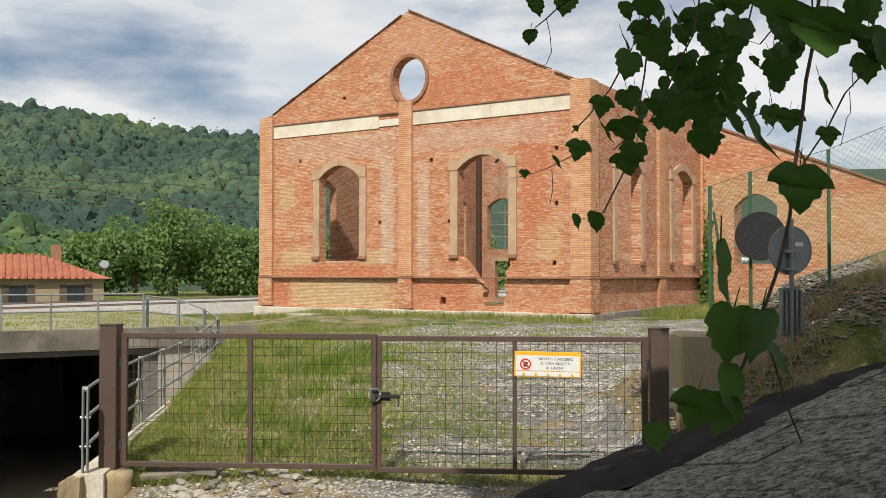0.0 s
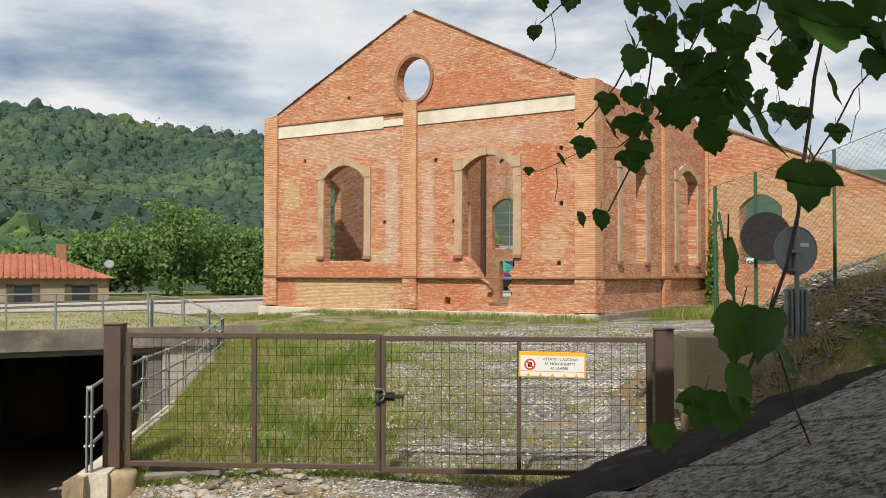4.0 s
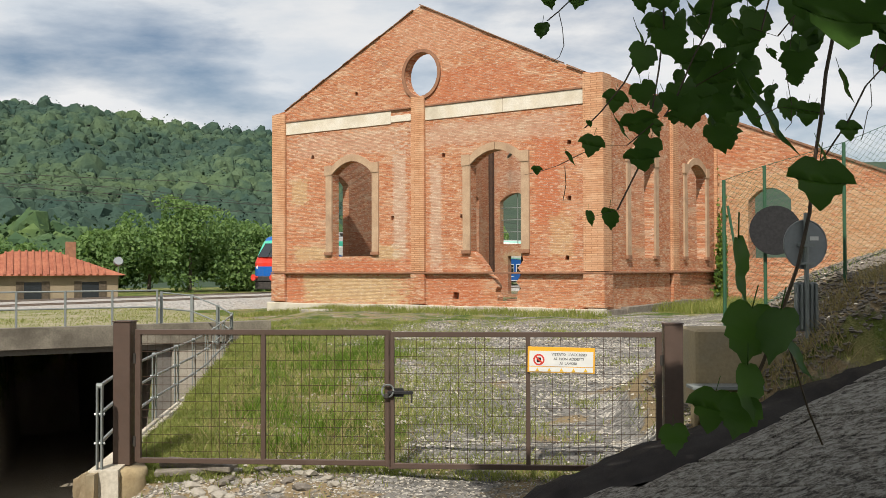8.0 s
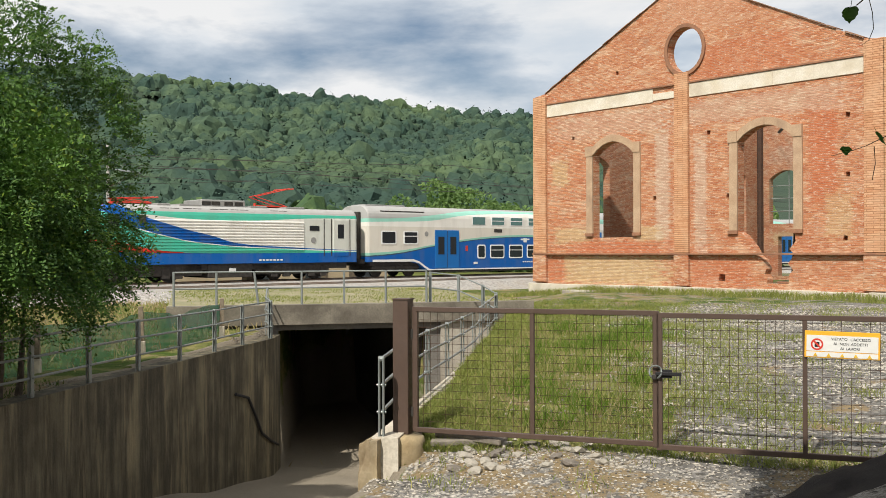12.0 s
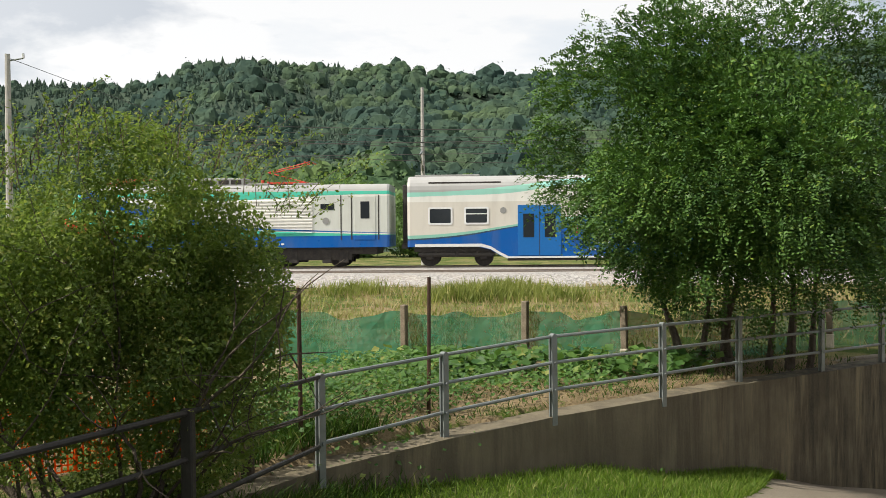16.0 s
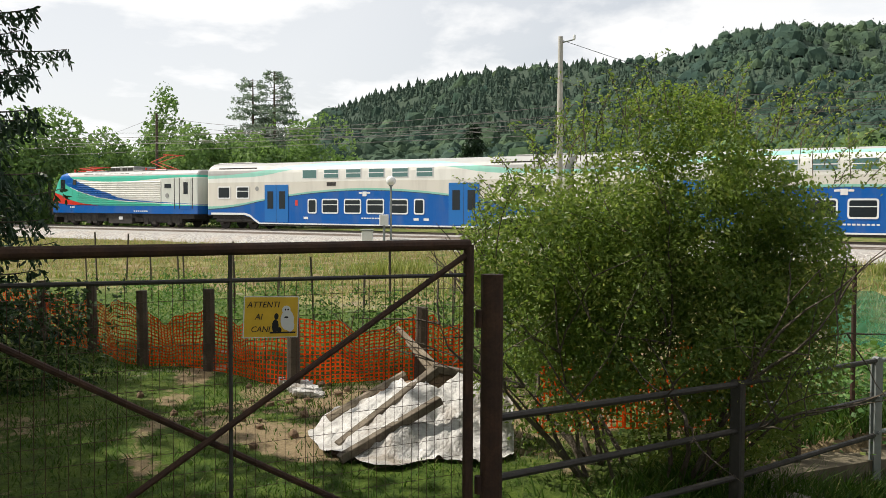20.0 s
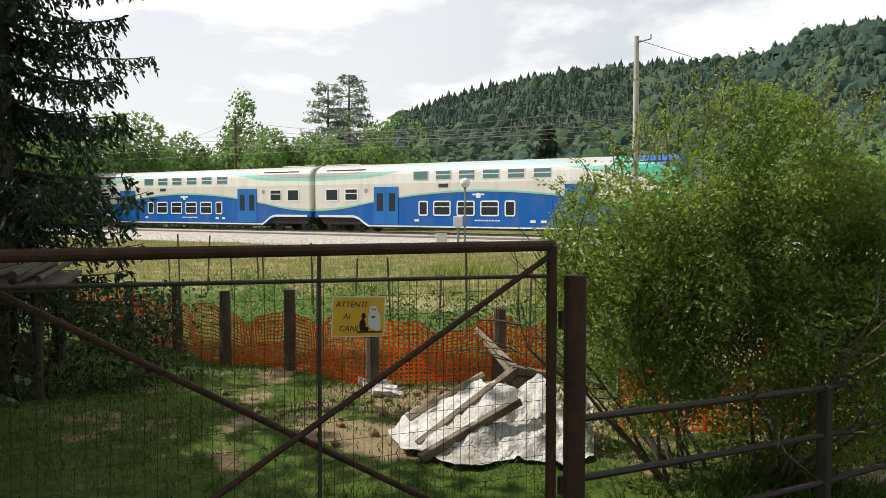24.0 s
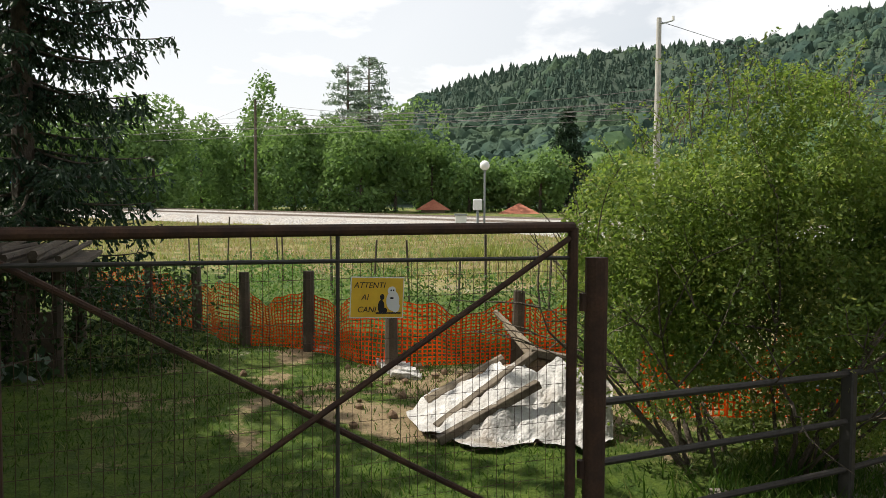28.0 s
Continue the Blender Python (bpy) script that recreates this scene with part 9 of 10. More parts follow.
    keep = ((gx > 0.75 + wv) & (gy < 11.2 + wv)) | ((gx > 3.7 + wv) & (gy < 14.2 + wv))
    # and denser unseen leaves added above the trails themselves, to shade them
    D = np.column_stack([rg.uniform(-1.6, 2.0, 3500), rg.uniform(-4.2, 0.4, 3500), rg.uniform(5.2, 6.4, 3500)])
    # unseen leaves added further left, only to shade the gate and lawn
    E = np.column_stack([rg.uniform(-8.2, -1.4, 16000), rg.uniform(-9.0, -2.2, 16000), rg.uniform(5.6, 7.4, 16000)])
    G = np.column_stack([rg.uniform(-14, -5, 24000), rg.uniform(-14, -10.0, 24000), rg.uniform(5.6, 7.4, 24000)])
    G = G[G[:, 1] < -9.0 + 0.4 * (G[:, 0] + 8.2) + 0.3 * np.sin(G[:, 0] * 3.1)]
    # sparse unseen leaves, added for a dappled edge of the shade over the lawn
    H = np.column_stack([rg.uniform(-12.5, -5, 4200), rg.uniform(-10.4, -6.2, 4200), rg.uniform(5.6, 7.4, 4200)])
    far = H[:, 1] - (-9.0 + 0.4 * (H[:, 0] + 8.2))
    H = H[(far > -0.3) & (np.sin(H[:, 0] * 2.9 + H[:, 1]) * np.cos(H[:, 1] * 3.3 - H[:, 0] * 0.7) > 0.25 + 0.12 * far)]
    C = np.concatenate([C[keep][:25000], D, E, G, H])
    n = len(C)
    V, Fc = leaf_cards(C, rg.normal(size=(n, 3)) * 0.4 + np.array([0, 0, 1.0]), rg.uniform(0.14, 0.30, n), rg, 0.9, 0.15)
    raw("crown", V, Fc, M["vine"], t)
    # unseen trunk and limbs, added to carry these leaves
    bm = bmesh.new()
    tube(bm, (3.2, -1.8, -0.5), (2.8, -0.8, 5.8), 0.13, 0.07, 8)
    for k in range(7):
        tube(bm, (2.8, -0.8, 5.6), (-1.5 + k * 1.2, 7.0 - abs(k - 3) * 0.5, 6.3), 0.045, 0.015, 5)
    for k in range(6):
        tube(bm, (2.8, -0.8, 5.6), (-4.0 - 1.6 * k, -4.0 - 1.4 * k - (k % 2), 6.5), 0.06, 0.015, 5)
    part("trunk", bm, M["bark"], t)
    return t


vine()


# ---- the garden ----
def bent_wire(bm, P, r):
    """One unbroken wire through the points."""
    prev = None
    for p in P:
        ring = [bm.verts.new(Vector(p) + Vector((0, 0, 0)) + o * r) for o in (Vector((0, 0, 1)), TN, Vector((0, 0, -1)), -TN)]
        if prev:
            for i in range(4):
                bm.faces.new((prev[i], prev[(i + 1) % 4], ring[(i + 1) % 4], ring[i]))
        prev = ring
    return bm


def sheet(name, label, category, pts, z0, z1, material, sag=0.06, sub=10, thick=0.004, wires=None, parent=None):
    """A hanging net along plan points, with folds, sag and real strands."""
    t = empty(name, pose(0, 0, 0), label, category)
    rs = random.Random(len(pts) * 7 + 1)
    for a, c in zip(pts[:-1], pts[1:]):
        L = math.hypot(c[0] - a[0], c[1] - a[1])
        n = max(6, int(L / 0.062)) if wires else max(4, int(L / 0.12))
        m = wires or 7
        bm = bmesh.new()
        g = {}
        ph = rs.uniform(0, 6)
        nx, ny = -(c[1] - a[1]) / L, (c[0] - a[0]) / L
        for i in range(n + 1):
            f = i / n
            top = z1(a, c, f) - sag * math.sin(math.pi * f) * (1 + 0.7 * math.sin(ph + 9 * f) + 0.3 * math.sin(ph + 23 * f))
            bot = z0(a, c, f)
            for j in range(m + 1):
                h = j / m
                off = 0.05 * math.sin(ph + f * L * 5 + h * 2) * (1 - abs(h - 0.4)) + rs.uniform(-0.006, 0.006)
                g[i, j] = Vector((a[0] + (c[0] - a[0]) * f + nx * off, a[1] + (c[1] - a[1]) * f + ny * off, bot + (top - bot) * h))
        if wires:
            # flat strands, wide along the height and narrow across
            for j in range(m + 1):
                for i in range(n):
                    w = Vector((0, 0, 0.008))
                    bm.faces.new([bm.verts.new(p) for p in (g[i, j] - w, g[i + 1, j] - w, g[i + 1, j] + w, g[i, j] + w)])
            d = Vector((c[0] - a[0], c[1] - a[1], 0)).normalized() * 0.0105
            for i in range(n + 1):
                for j in range(m):
                    bm.faces.new([bm.verts.new(p) for p in (g[i, j] - d, g[i, j] + d, g[i, j + 1] + d, g[i, j + 1] - d)])
        else:
            vv = {k: bm.verts.new(p) for k, p in g.items()}
            for i in range(n):
                for j in range(m):
                    bm.faces.new((vv[i, j], vv[i + 1, j], vv[i + 1, j + 1], vv[i, j + 1]))
        part("net_panel", bm, material, t)
    return t


def net_mat():
    """Fine green shade net: the weave lets most of the light and view through."""
    k = NT("shade_net", 0.6, 0.0, 0.2)
    k.color(k.mixc(k.noise(3, 4), (0.015, 0.15, 0.085), (0.05, 0.26, 0.16)))
    tp = k.n("ShaderNodeBsdfTransparent")
    ms = k.n("ShaderNodeMixShader")
    k.link(k.rng(k.noise(1.2, 5, 0.6), 0.3, 0.7, 0.55, 0.82), ms.inputs[0])
    k.link(tp.outputs[0], ms.inputs[1])
    k.link(k.b.outputs[0], ms.inputs[2])
    k.link(ms.outputs[0], k.t.nodes["Material Output"].inputs[0])
    return k.m


PLANKS = [((-8.70, -1.15, -0.44), (-9.33, -0.26, 0.17)), ((-8.36, -1.10, -0.47), (-8.72, -0.24, -0.02)), ((-9.36, -1.30, -0.38), (-9.62, -0.58, 0.02)), ((-9.33, -0.30, 0.17), (-9.28, 0.30, 0.07))]


def garden():
    rs = random.Random(12)
    gz = lambda x, y: float(height(x, y))
    # green shade net on concrete posts
    posts = [(-18.6, 5.3), (-17.2, 6.4), (-15.66, 8.2), (-14.4, 9.95), (-13.3, 11.3), (-12.9, 13.3), (-12.8, 16.0), (-12.75, 19.5), (-12.75, 23.2)]
    sheet("green_net_fence", "green shade net stretched along the garden", "net fence", posts, lambda a, c, f: gz(a[0] + (c[0] - a[0]) * f, a[1] + (c[1] - a[1]) * f), lambda a, c, f: gz(a[0], a[1]) + 0.92, net_mat(), 0.10)
    for i, (x, y) in enumerate(posts):
        h = rs.uniform(1.0, 1.15)
        p = part("fence_post", boxed(-0.055, 0.055, -0.055, 0.055, -0.3, h, bevel=0.012), M["wood"])
        p.matrix_basis = pose(x + 0.06, y - 0.03, gz(x, y), rs.uniform(-2, 2), rs.uniform(-2, 2), 30)
        tagged(p, "weathered square fence post with a pale foot", "post", "net fence posts")
        part("foot", boxed(-0.07, 0.07, -0.07, 0.07, -0.3, 0.28, bevel=0.02), M["plinth"], p)
    for x, y, h, lx in ((-9.7, 3.85, 1.95, 0.02), (-10.9, 6.05, 1.85, -0.06)):
        bm = bmesh.new()
        tube(bm, (x, y, -0.9), (x + lx, y - lx, 1.14), 0.026, 0.024, 8)
        tagged(part("iron_stake", bm, M["rust"]), "thin rusty iron stake standing in the garden", "stake", "iron stakes")
    # a dark post and a bent pale pipe frame with wire netting beside the bush
    o = part("wooden_post", tubed((-9.06, 3.05, -0.95), (-9.05, 3.05, 0.08), 0.07, 0.06, 9), M["dark_wood"])
    tagged(o, "dark rough wooden fence post", "post", "garden posts")
    fr = empty("pipe_frame", pose(-9.2, 2.6, -0.7), "bent pale steel pipe frame holding wire netting", "frame")
    bm = bmesh.new()
    bent_wire(bm, [Vector(p) - Vector((-9.2, 2.6, -0.7)) for p in ((-9.31, 2.10, -0.115), (-9.24, 2.42, -0.11), (-9.17, 2.72, -0.125), (-9.11, 2.89, -0.135), (-9.09, 2.95, -0.19), (-9.085, 2.97, -0.30), (-9.085, 2.975, -0.9))], 0.019)
    part("pipe", bm, M["galv"], fr)
    bm = bmesh.new()
    for i in range(15):
        for sg in (-1, 1):
            y0, z0 = -0.5 + 0.06 * i, -0.2
            run = [(y0 + sg * 0.07 * k, z0 + 0.065 * k) for k in range(13)]
            run = [(y, z) for y, z in run if -0.5 <= y <= 0.36 and z < 0.58]
            for (ya, za), (yb, zb) in zip(run, run[1:]):
                tube(bm, (0.0 - 0.24 * (0.36 - ya) * -0.9 - 0.1, ya, za), (0.0 - 0.24 * (0.36 - yb) * -0.9 - 0.1, yb, zb), 0.0022, None, 3, cap=False)
    part("netting", bm, M["galv"], fr)
    # squash and bean rows
    rg = np.random.default_rng(61)
    beds = [("squash_bed", "broad dark squash leaves", [(-13.6, 8.3), (-12.6, 10.2), (-13.0, 9.2), (-12.3, 11.2), (-13.9, 7.4), (-14.4, 8.4)], 0.19, 1500, 0.34), ("bean_row", "bright green leafy bean plants", [(-10.7, 3.4), (-11.3, 4.2), (-11.9, 5.0), (-12.4, 5.8), (-10.2, 2.8), (-10.1, 3.9), (-10.6, 4.8), (-11.2, 5.9)], 0.07, 6800, 0.36), ("herb_bed", "low leafy vegetables", [(-12.9, 6.9), (-13.6, 6.6), (-14.4, 7.5), (-12.0, 7.2), (-11.5, 8.6)], 0.085, 2200, 0.24)]
    for nm, lb, cs, sz, n, hh in beds:
        c = np.array(cs)[rg.integers(len(cs), size=n)] + rg.normal(size=(n, 2)) * np.array([0.45, 0.55])
        z = height(c[:, 0], c[:, 1]) + hh * rg.random(n) ** 0.7 * (1.6 if nm == "bean_row" else 1)
        V, F = leaf_cards(np.column_stack([c, z]), rg.normal(size=(n, 3)) * 0.45 + np.array([0.1, -0.1, 1.0]), sz * rg.uniform(0.6, 1.2, n), rg, 0.9, 0.15)
        tagged(raw(nm, V, F, M["herb"]), lb + " growing in the garden", "plants", kind="stuff")
    n = 11000
    c = np.array([(-12.2, 0.8), (-13.3, -1.6), (-14.5, -3.2), (-16, -5.2), (-11.6, 2.2), (-17.5, -5.6), (-12.6, -0.4)])[rg.integers(7, size=n)] + rg.normal(size=(n, 2)) * np.array([0.5, 0.6]) + np.array([-1.2, 0.2])
    z = height(c[:, 0], c[:, 1]) + 1.0 * rg.random(n) ** 0.9
    V, F = leaf_cards(np.column_stack([c, z]), rg.normal(size=(n, 3)) + np.array([0, 0, 0.5]), 0.062 * rg.uniform(0.5, 1.3, n), rg, 0.5, 0.15)
    tagged(raw("hedge_plants", V, F, M["herb"]), "tangled green plants behind the orange mesh", "plants", kind="stuff")
    # orange mesh on wooden posts
    op = [(-17.2, -8.4), (-16.2, -6.9), (-14.9, -5.6), (-13.6, -4.45), (-13.05, -3.4), (-11.9, -2.1), (-12.4, -0.6), (-12.3, 0.1)]
    sheet("orange_mesh_fence", "sagging orange plastic safety mesh round the plot", "mesh fence", op, lambda a, c, f: gz(a[0] + (c[0] - a[0]) * f, a[1] + (c[1] - a[1]) * f) + 0.02, lambda a, c, f: gz(a[0], a[1]) + 0.82 + 0.05 * math.sin(a[0] * 3 + f * 4), M["orange_net"], 0.10, wires=15)
    sheet("orange_mesh_fence", "torn orange plastic safety mesh behind the bush", "mesh fence", [(-9.5, 0.7), (-9.75, 1.6), (-9.85, 2.3), (-9.9, 2.9)], lambda a, c, f: gz(a[0] + (c[0] - a[0]) * f, a[1] + (c[1] - a[1]) * f) + 0.02, lambda a, c, f: gz(a[0], a[1]) + 0.80 + 0.14 * math.sin(a[1] * 5 + f * 7), M["orange_net"], 0.10, wires=12)
    for i, (x, y) in enumerate(op[:7]):
        h = rs.uniform(0.95, 1.12)
        bm = bmesh.new()
        tube(bm, (0, 0, -0.3), (rs.uniform(-0.04, 0.04), rs.uniform(-0.04, 0.04), h), 0.085, 0.075, 9)
        o = part("wooden_post", bm, M["dark_wood"])
        o.matrix_basis = pose(x + 0.12, y + 0.08, gz(x, y))
        tagged(o, "dark rough wooden fence post", "post", "garden posts")
    for i in range(15):
        x, y = -14.5 - i * 0.9 + rs.uniform(-0.3, 0.3), 1.6 - i * 0.85 + rs.uniform(-0.4, 0.4)
        o = part("thin_stake", tubed((0, 0, -0.2), (rs.uniform(-0.08, 0.08), rs.uniform(-0.08, 0.08), rs.uniform(1.0, 1.6)), 0.022, n=6), M["dark_wood"])
        o.matrix_basis = pose(x, y, gz(x, y))
        tagged(o, "thin wooden plant stake", "stake", "plant stakes")
    # bare twigs by the heap
    bm = bmesh.new()
    rg2 = np.random.default_rng(9)
    tips = []
    for i in range(10):
        limb(bm, Vector((-12.0 + rg2.normal() * 0.35, 0.2 + rg2.normal() * 0.6, -0.55)), Vector((rg2.normal() * 0.3, rg2.normal() * 0.3, 1)).normalized(), 0.7, 0.014, rg2, 2, tips, 0.6, 4)
    tagged(part("dead_brush", bm, M["wood"]), "bare dead branches standing behind the heap", "branches", kind="stuff")
    # the heap under its white sheet, planks on top
    base = Vector((-9.0, -0.5, -0.5))
    t = empty("soil_heap", Matrix.Translation(base), "earth heap under a crumpled white sheet weighted with planks", "heap")
    foot = [(-9.35, -1.48), (-8.66, -1.20), (-8.24, -0.72), (-8.38, -0.25), (-8.30, 0.12), (-8.55, 0.42)]
    crest = [(-9.62, -1.30, -0.36), (-9.50, -0.80, -0.10), (-9.36, -0.38, 0.10), (-9.32, -0.02, 0.08), (-9.25, 0.22, 0.03), (-9.20, 0.45, -0.06)]
    us = [i / 5 for i in range(6)]
    for nm, mt, lift, wide in (("earth", M["soil"], 0.0, 1), ("sheet", M["tarp"], 0.03, 0)):
        bm = bmesh.new()
        g = {}
        n, m = 84, 40
        for i in range(n + 1):
            u = i / n
            fx, fy = np.interp(u, us, [p[0] for p in foot]), np.interp(u, us, [p[1] for p in foot])
            cx, cy, cz = (np.interp(u, us, [p[k] for p in crest]) for k in range(3))
            for j in range(m + 1):
                # the sheet runs out on the grass in front; the earth falls away behind the crest
                v = j / m * (1.85 if wide else 1.0) - (0.0 if wide else 0.12 + 0.06 * math.sin(u * 17) + 0.03 * math.sin(u * 41))
                x, y = fx + (cx - fx) * v, fy + (cy - fy) * v
                z = -0.5 + (cz + 0.5) * (max(v, 0) ** 0.85 if v < 1 else max(0.0, 1 - 1.25 * (v - 1)))
                cr = noise.noise(Vector((x * 4, y * 4, lift * 50))) * 0.06 + noise.noise(Vector((x * 11 + y * 4, y * 9, 3))) * 0.03 + noise.noise(Vector((x * 25, y * 23, 5))) * 0.012 + (abs(noise.noise(Vector((x * 6 - y * 3, y * 7, 9)))) - 0.2) * 0.07
                g[i, j] = bm.verts.new(Vector((x, y, max(z + cr, -0.5 + 0.25 * abs(cr)) + lift - (0.06 if wide and v < 0.9 else 0))) - base)
        for i in range(n):
            for j in range(m):
                bm.faces.new((g[i, j], g[i + 1, j], g[i + 1, j + 1], g[i, j + 1]))
        bmesh.ops.recalc_face_normals(bm, faces=bm.faces)
        part(nm, bm, mt, t, smooth=True)
    for k, (a, c) in enumerate(PLANKS):
        a, c = Vector(a), Vector(c)
        d = c - a
        o = part("plank" if k != 2 else "log", boxed(0, d.length, -0.05, 0.05, -0.06, 0.012, bevel=0.006) if k != 2 else tubed((0, 0, 0), (d.length, 0, 0), 0.07, 0.055, 9), M["plank"] if k != 2 else M["wood"])
        o.matrix_basis = Matrix.Translation(a) @ d.to_track_quat("X", "Z").to_matrix().to_4x4()
        tagged(o, "weathered plank lying on the white sheet" if k != 2 else "pale log lying on the heap", "plank" if k != 2 else "log", "planks on the heap" if k != 2 else "")
    for a, c in (((-9.35, -0.24, 0.12), (-10.3, -0.69, 0.40)), ((-9.40, -0.30, 0.08), (-10.15, -0.58, 0.28))):
        tagged(part("leaning_stick", tubed(a, c, 0.035, 0.028, 7), M["wood"]), "bare pale stick leaning behind the heap", "stick", "leaning sticks")
    # pale sheet edge and clods on the ground
    for i in range(60):
        x, y = rs.gauss(-10.6, 0.9), rs.gauss(-1.5, 0.8)
        s = rs.uniform(0.02, 0.06)
        bm = bmesh.new()
        bmesh.ops.create_icosphere(bm, subdivisions=1, radius=s)
        for v in bm.verts:
            v.co *= rs.uniform(0.75, 1.25)
        o = part("earth_clod", bm, M["soil"])
        o.matrix_basis = pose(x, y, gz(x, y) + s * 0.3)
        tagged(o, "dry brown clod of earth", "clod", "earth clods")
    bm = bmesh.new()
    g = {}
    for i in range(24):
        for j in range(5):
            f = i / 23
            g[i, j] = bm.verts.new((-11.1 - f * 0.9 + 0.05 * math.sin(i), -1.9 - f * 0.35 + j * 0.09, gz(-11.1, -2) + 0.05 + 0.04 * math.sin(i * 1.7 + j)))
    for i in range(23):
        for j in range(4):
            bm.faces.new((g[i, j], g[i + 1, j], g[i + 1, j + 1], g[i, j + 1]))
    tagged(part("sheet_scrap", bm, M["tarp"]), "scrap of white plastic sheet on the soil", "sheet")
    # rubble at the foot of the bush
    for i in range(64):
        f = rs.random()
        x, y = -6.4 - 2.0 * f + rs.gauss(0, 0.18), 0.95 + 2.0 * f + rs.gauss(0, 0.18)
        s = rs.uniform(0.05, 0.17)
        bm = bmesh.new()
        bmesh.ops.create_icosphere(bm, subdivisions=1, radius=s)
        for v in bm.verts:
            v.co = Vector((v.co.x * 1.3, v.co.y, v.co.z * 0.65)) * rs.uniform(0.8, 1.2)
        o = part("rubble_stone", bm, M["stone"])
        o.matrix_basis = pose(x, y, gz(x, y) + s * 0.25, 0, 0, rs.uniform(0, 360))
        tagged(o, "dark rubble stone at the foot of the bush", "stone", "rubble stones")
    # the shed under the spruce
    s = empty("log_shelter", pose(-11.5, -6.95, -0.5, 0, 0, 20), "low dark shelter with poles stacked on its roof", "shelter")
    for x in (-1.3, 1.3):
        for y in (-0.9, 0.9):
            part("leg", tubed((x, y, -0.2), (x, y, 1.25), 0.06, n=8), M["dark_wood"], s)
    part("roof_board", boxed(-1.6, 1.6, -1.15, 1.15, 1.25, 1.30), M["dark_wood"], s)
    part("back_board", boxed(-1.4, 1.4, -0.95, -0.9, 0.0, 1.2), M["dark_wood"], s)
    for i in range(7):
        for xx in (1.34, -1.34):
            o = part("side_board", boxed(-0.02, 0.02, -0.05 - rs.uniform(0, 0.06), 0.06, 0.0, rs.uniform(0.7, 1.22)), M["dark_wood"], s)
            o.matrix_basis = pose(xx, -0.8 + i * 0.27 + rs.uniform(-0.05, 0.05), 0, rs.uniform(-9, 9), 0, rs.uniform(-20, 20))
    for i in range(14):
        part("log", tubed((-1.2, -0.8 + (i % 5) * 0.26, 0.12 + (i // 5) * 0.24), (1.2, -0.8 + (i % 5) * 0.26, 0.12 + (i // 5) * 0.24), 0.11, n=9), M["dark_wood"], s)
    for i in range(12):
        y = -1.0 + i * 0.18
        part("stacked_pole", tubed((-1.7 + rs.uniform(-0.2, 0.2), y, 1.36 + rs.uniform(0, 0.1)), (1.7 + rs.uniform(-0.2, 0.2), y + rs.uniform(-0.15, 0.15), 1.36 + rs.uniform(0, 0.12)), rs.uniform(0.035, 0.055), n=7), M["dark_wood"], s)


def undergrowth():
    """Dark leafy tangle in front of the shelter, under the spruces."""
    rg = np.random.default_rng(93)
    n = 6000
    c = np.array([(-10.6, -5.9), (-10.2, -6.4), (-11.2, -5.3), (-10.9, -6.9), (-12.0, -4.9), (-9.6, -6.9)])[rg.integers(6, size=n)] + rg.normal(size=(n, 2)) * np.array([0.35, 0.35])
    z = height(c[:, 0], c[:, 1]) + 1.25 * rg.random(n) ** 1.2
    V, F = leaf_cards(np.column_stack([c, z]), rg.normal(size=(n, 3)) + np.array([0, 0, 0.4]), 0.085 * rg.uniform(0.5, 1.3, n), rg, 0.5, 0.15)
    tagged(raw("undergrowth", V, F, M["ivy_dark"]), "dark leafy undergrowth beside the log shelter", "plants", kind="stuff")
    bm = bmesh.new()
    tips = []
    for i in range(7):
        limb(bm, Vector((-10.6 + rg.normal() * 0.5, -5.9 + rg.normal() * 0.6, -0.6)), Vector((rg.normal() * 0.25, rg.normal() * 0.25, 1)).normalized(), 0.75, 0.012, rg, 2, tips, 0.5, 4)
    tagged(part("dead_brush", bm, M["dark_wood"]), "bare twigs standing in the undergrowth", "branches", kind="stuff")


M["ivy_dark"] = leaf_mat("undergrowth_leaves", (0.018, 0.040, 0.012), (0.055, 0.10, 0.028), 0.2, 0.6)
undergrowth()
M["soil"] = speckled("garden_soil", (0.16, 0.10, 0.06), (0.26, 0.18, 0.11), 3, 30, 0.95, 0.7, dist=0.03)
garden()


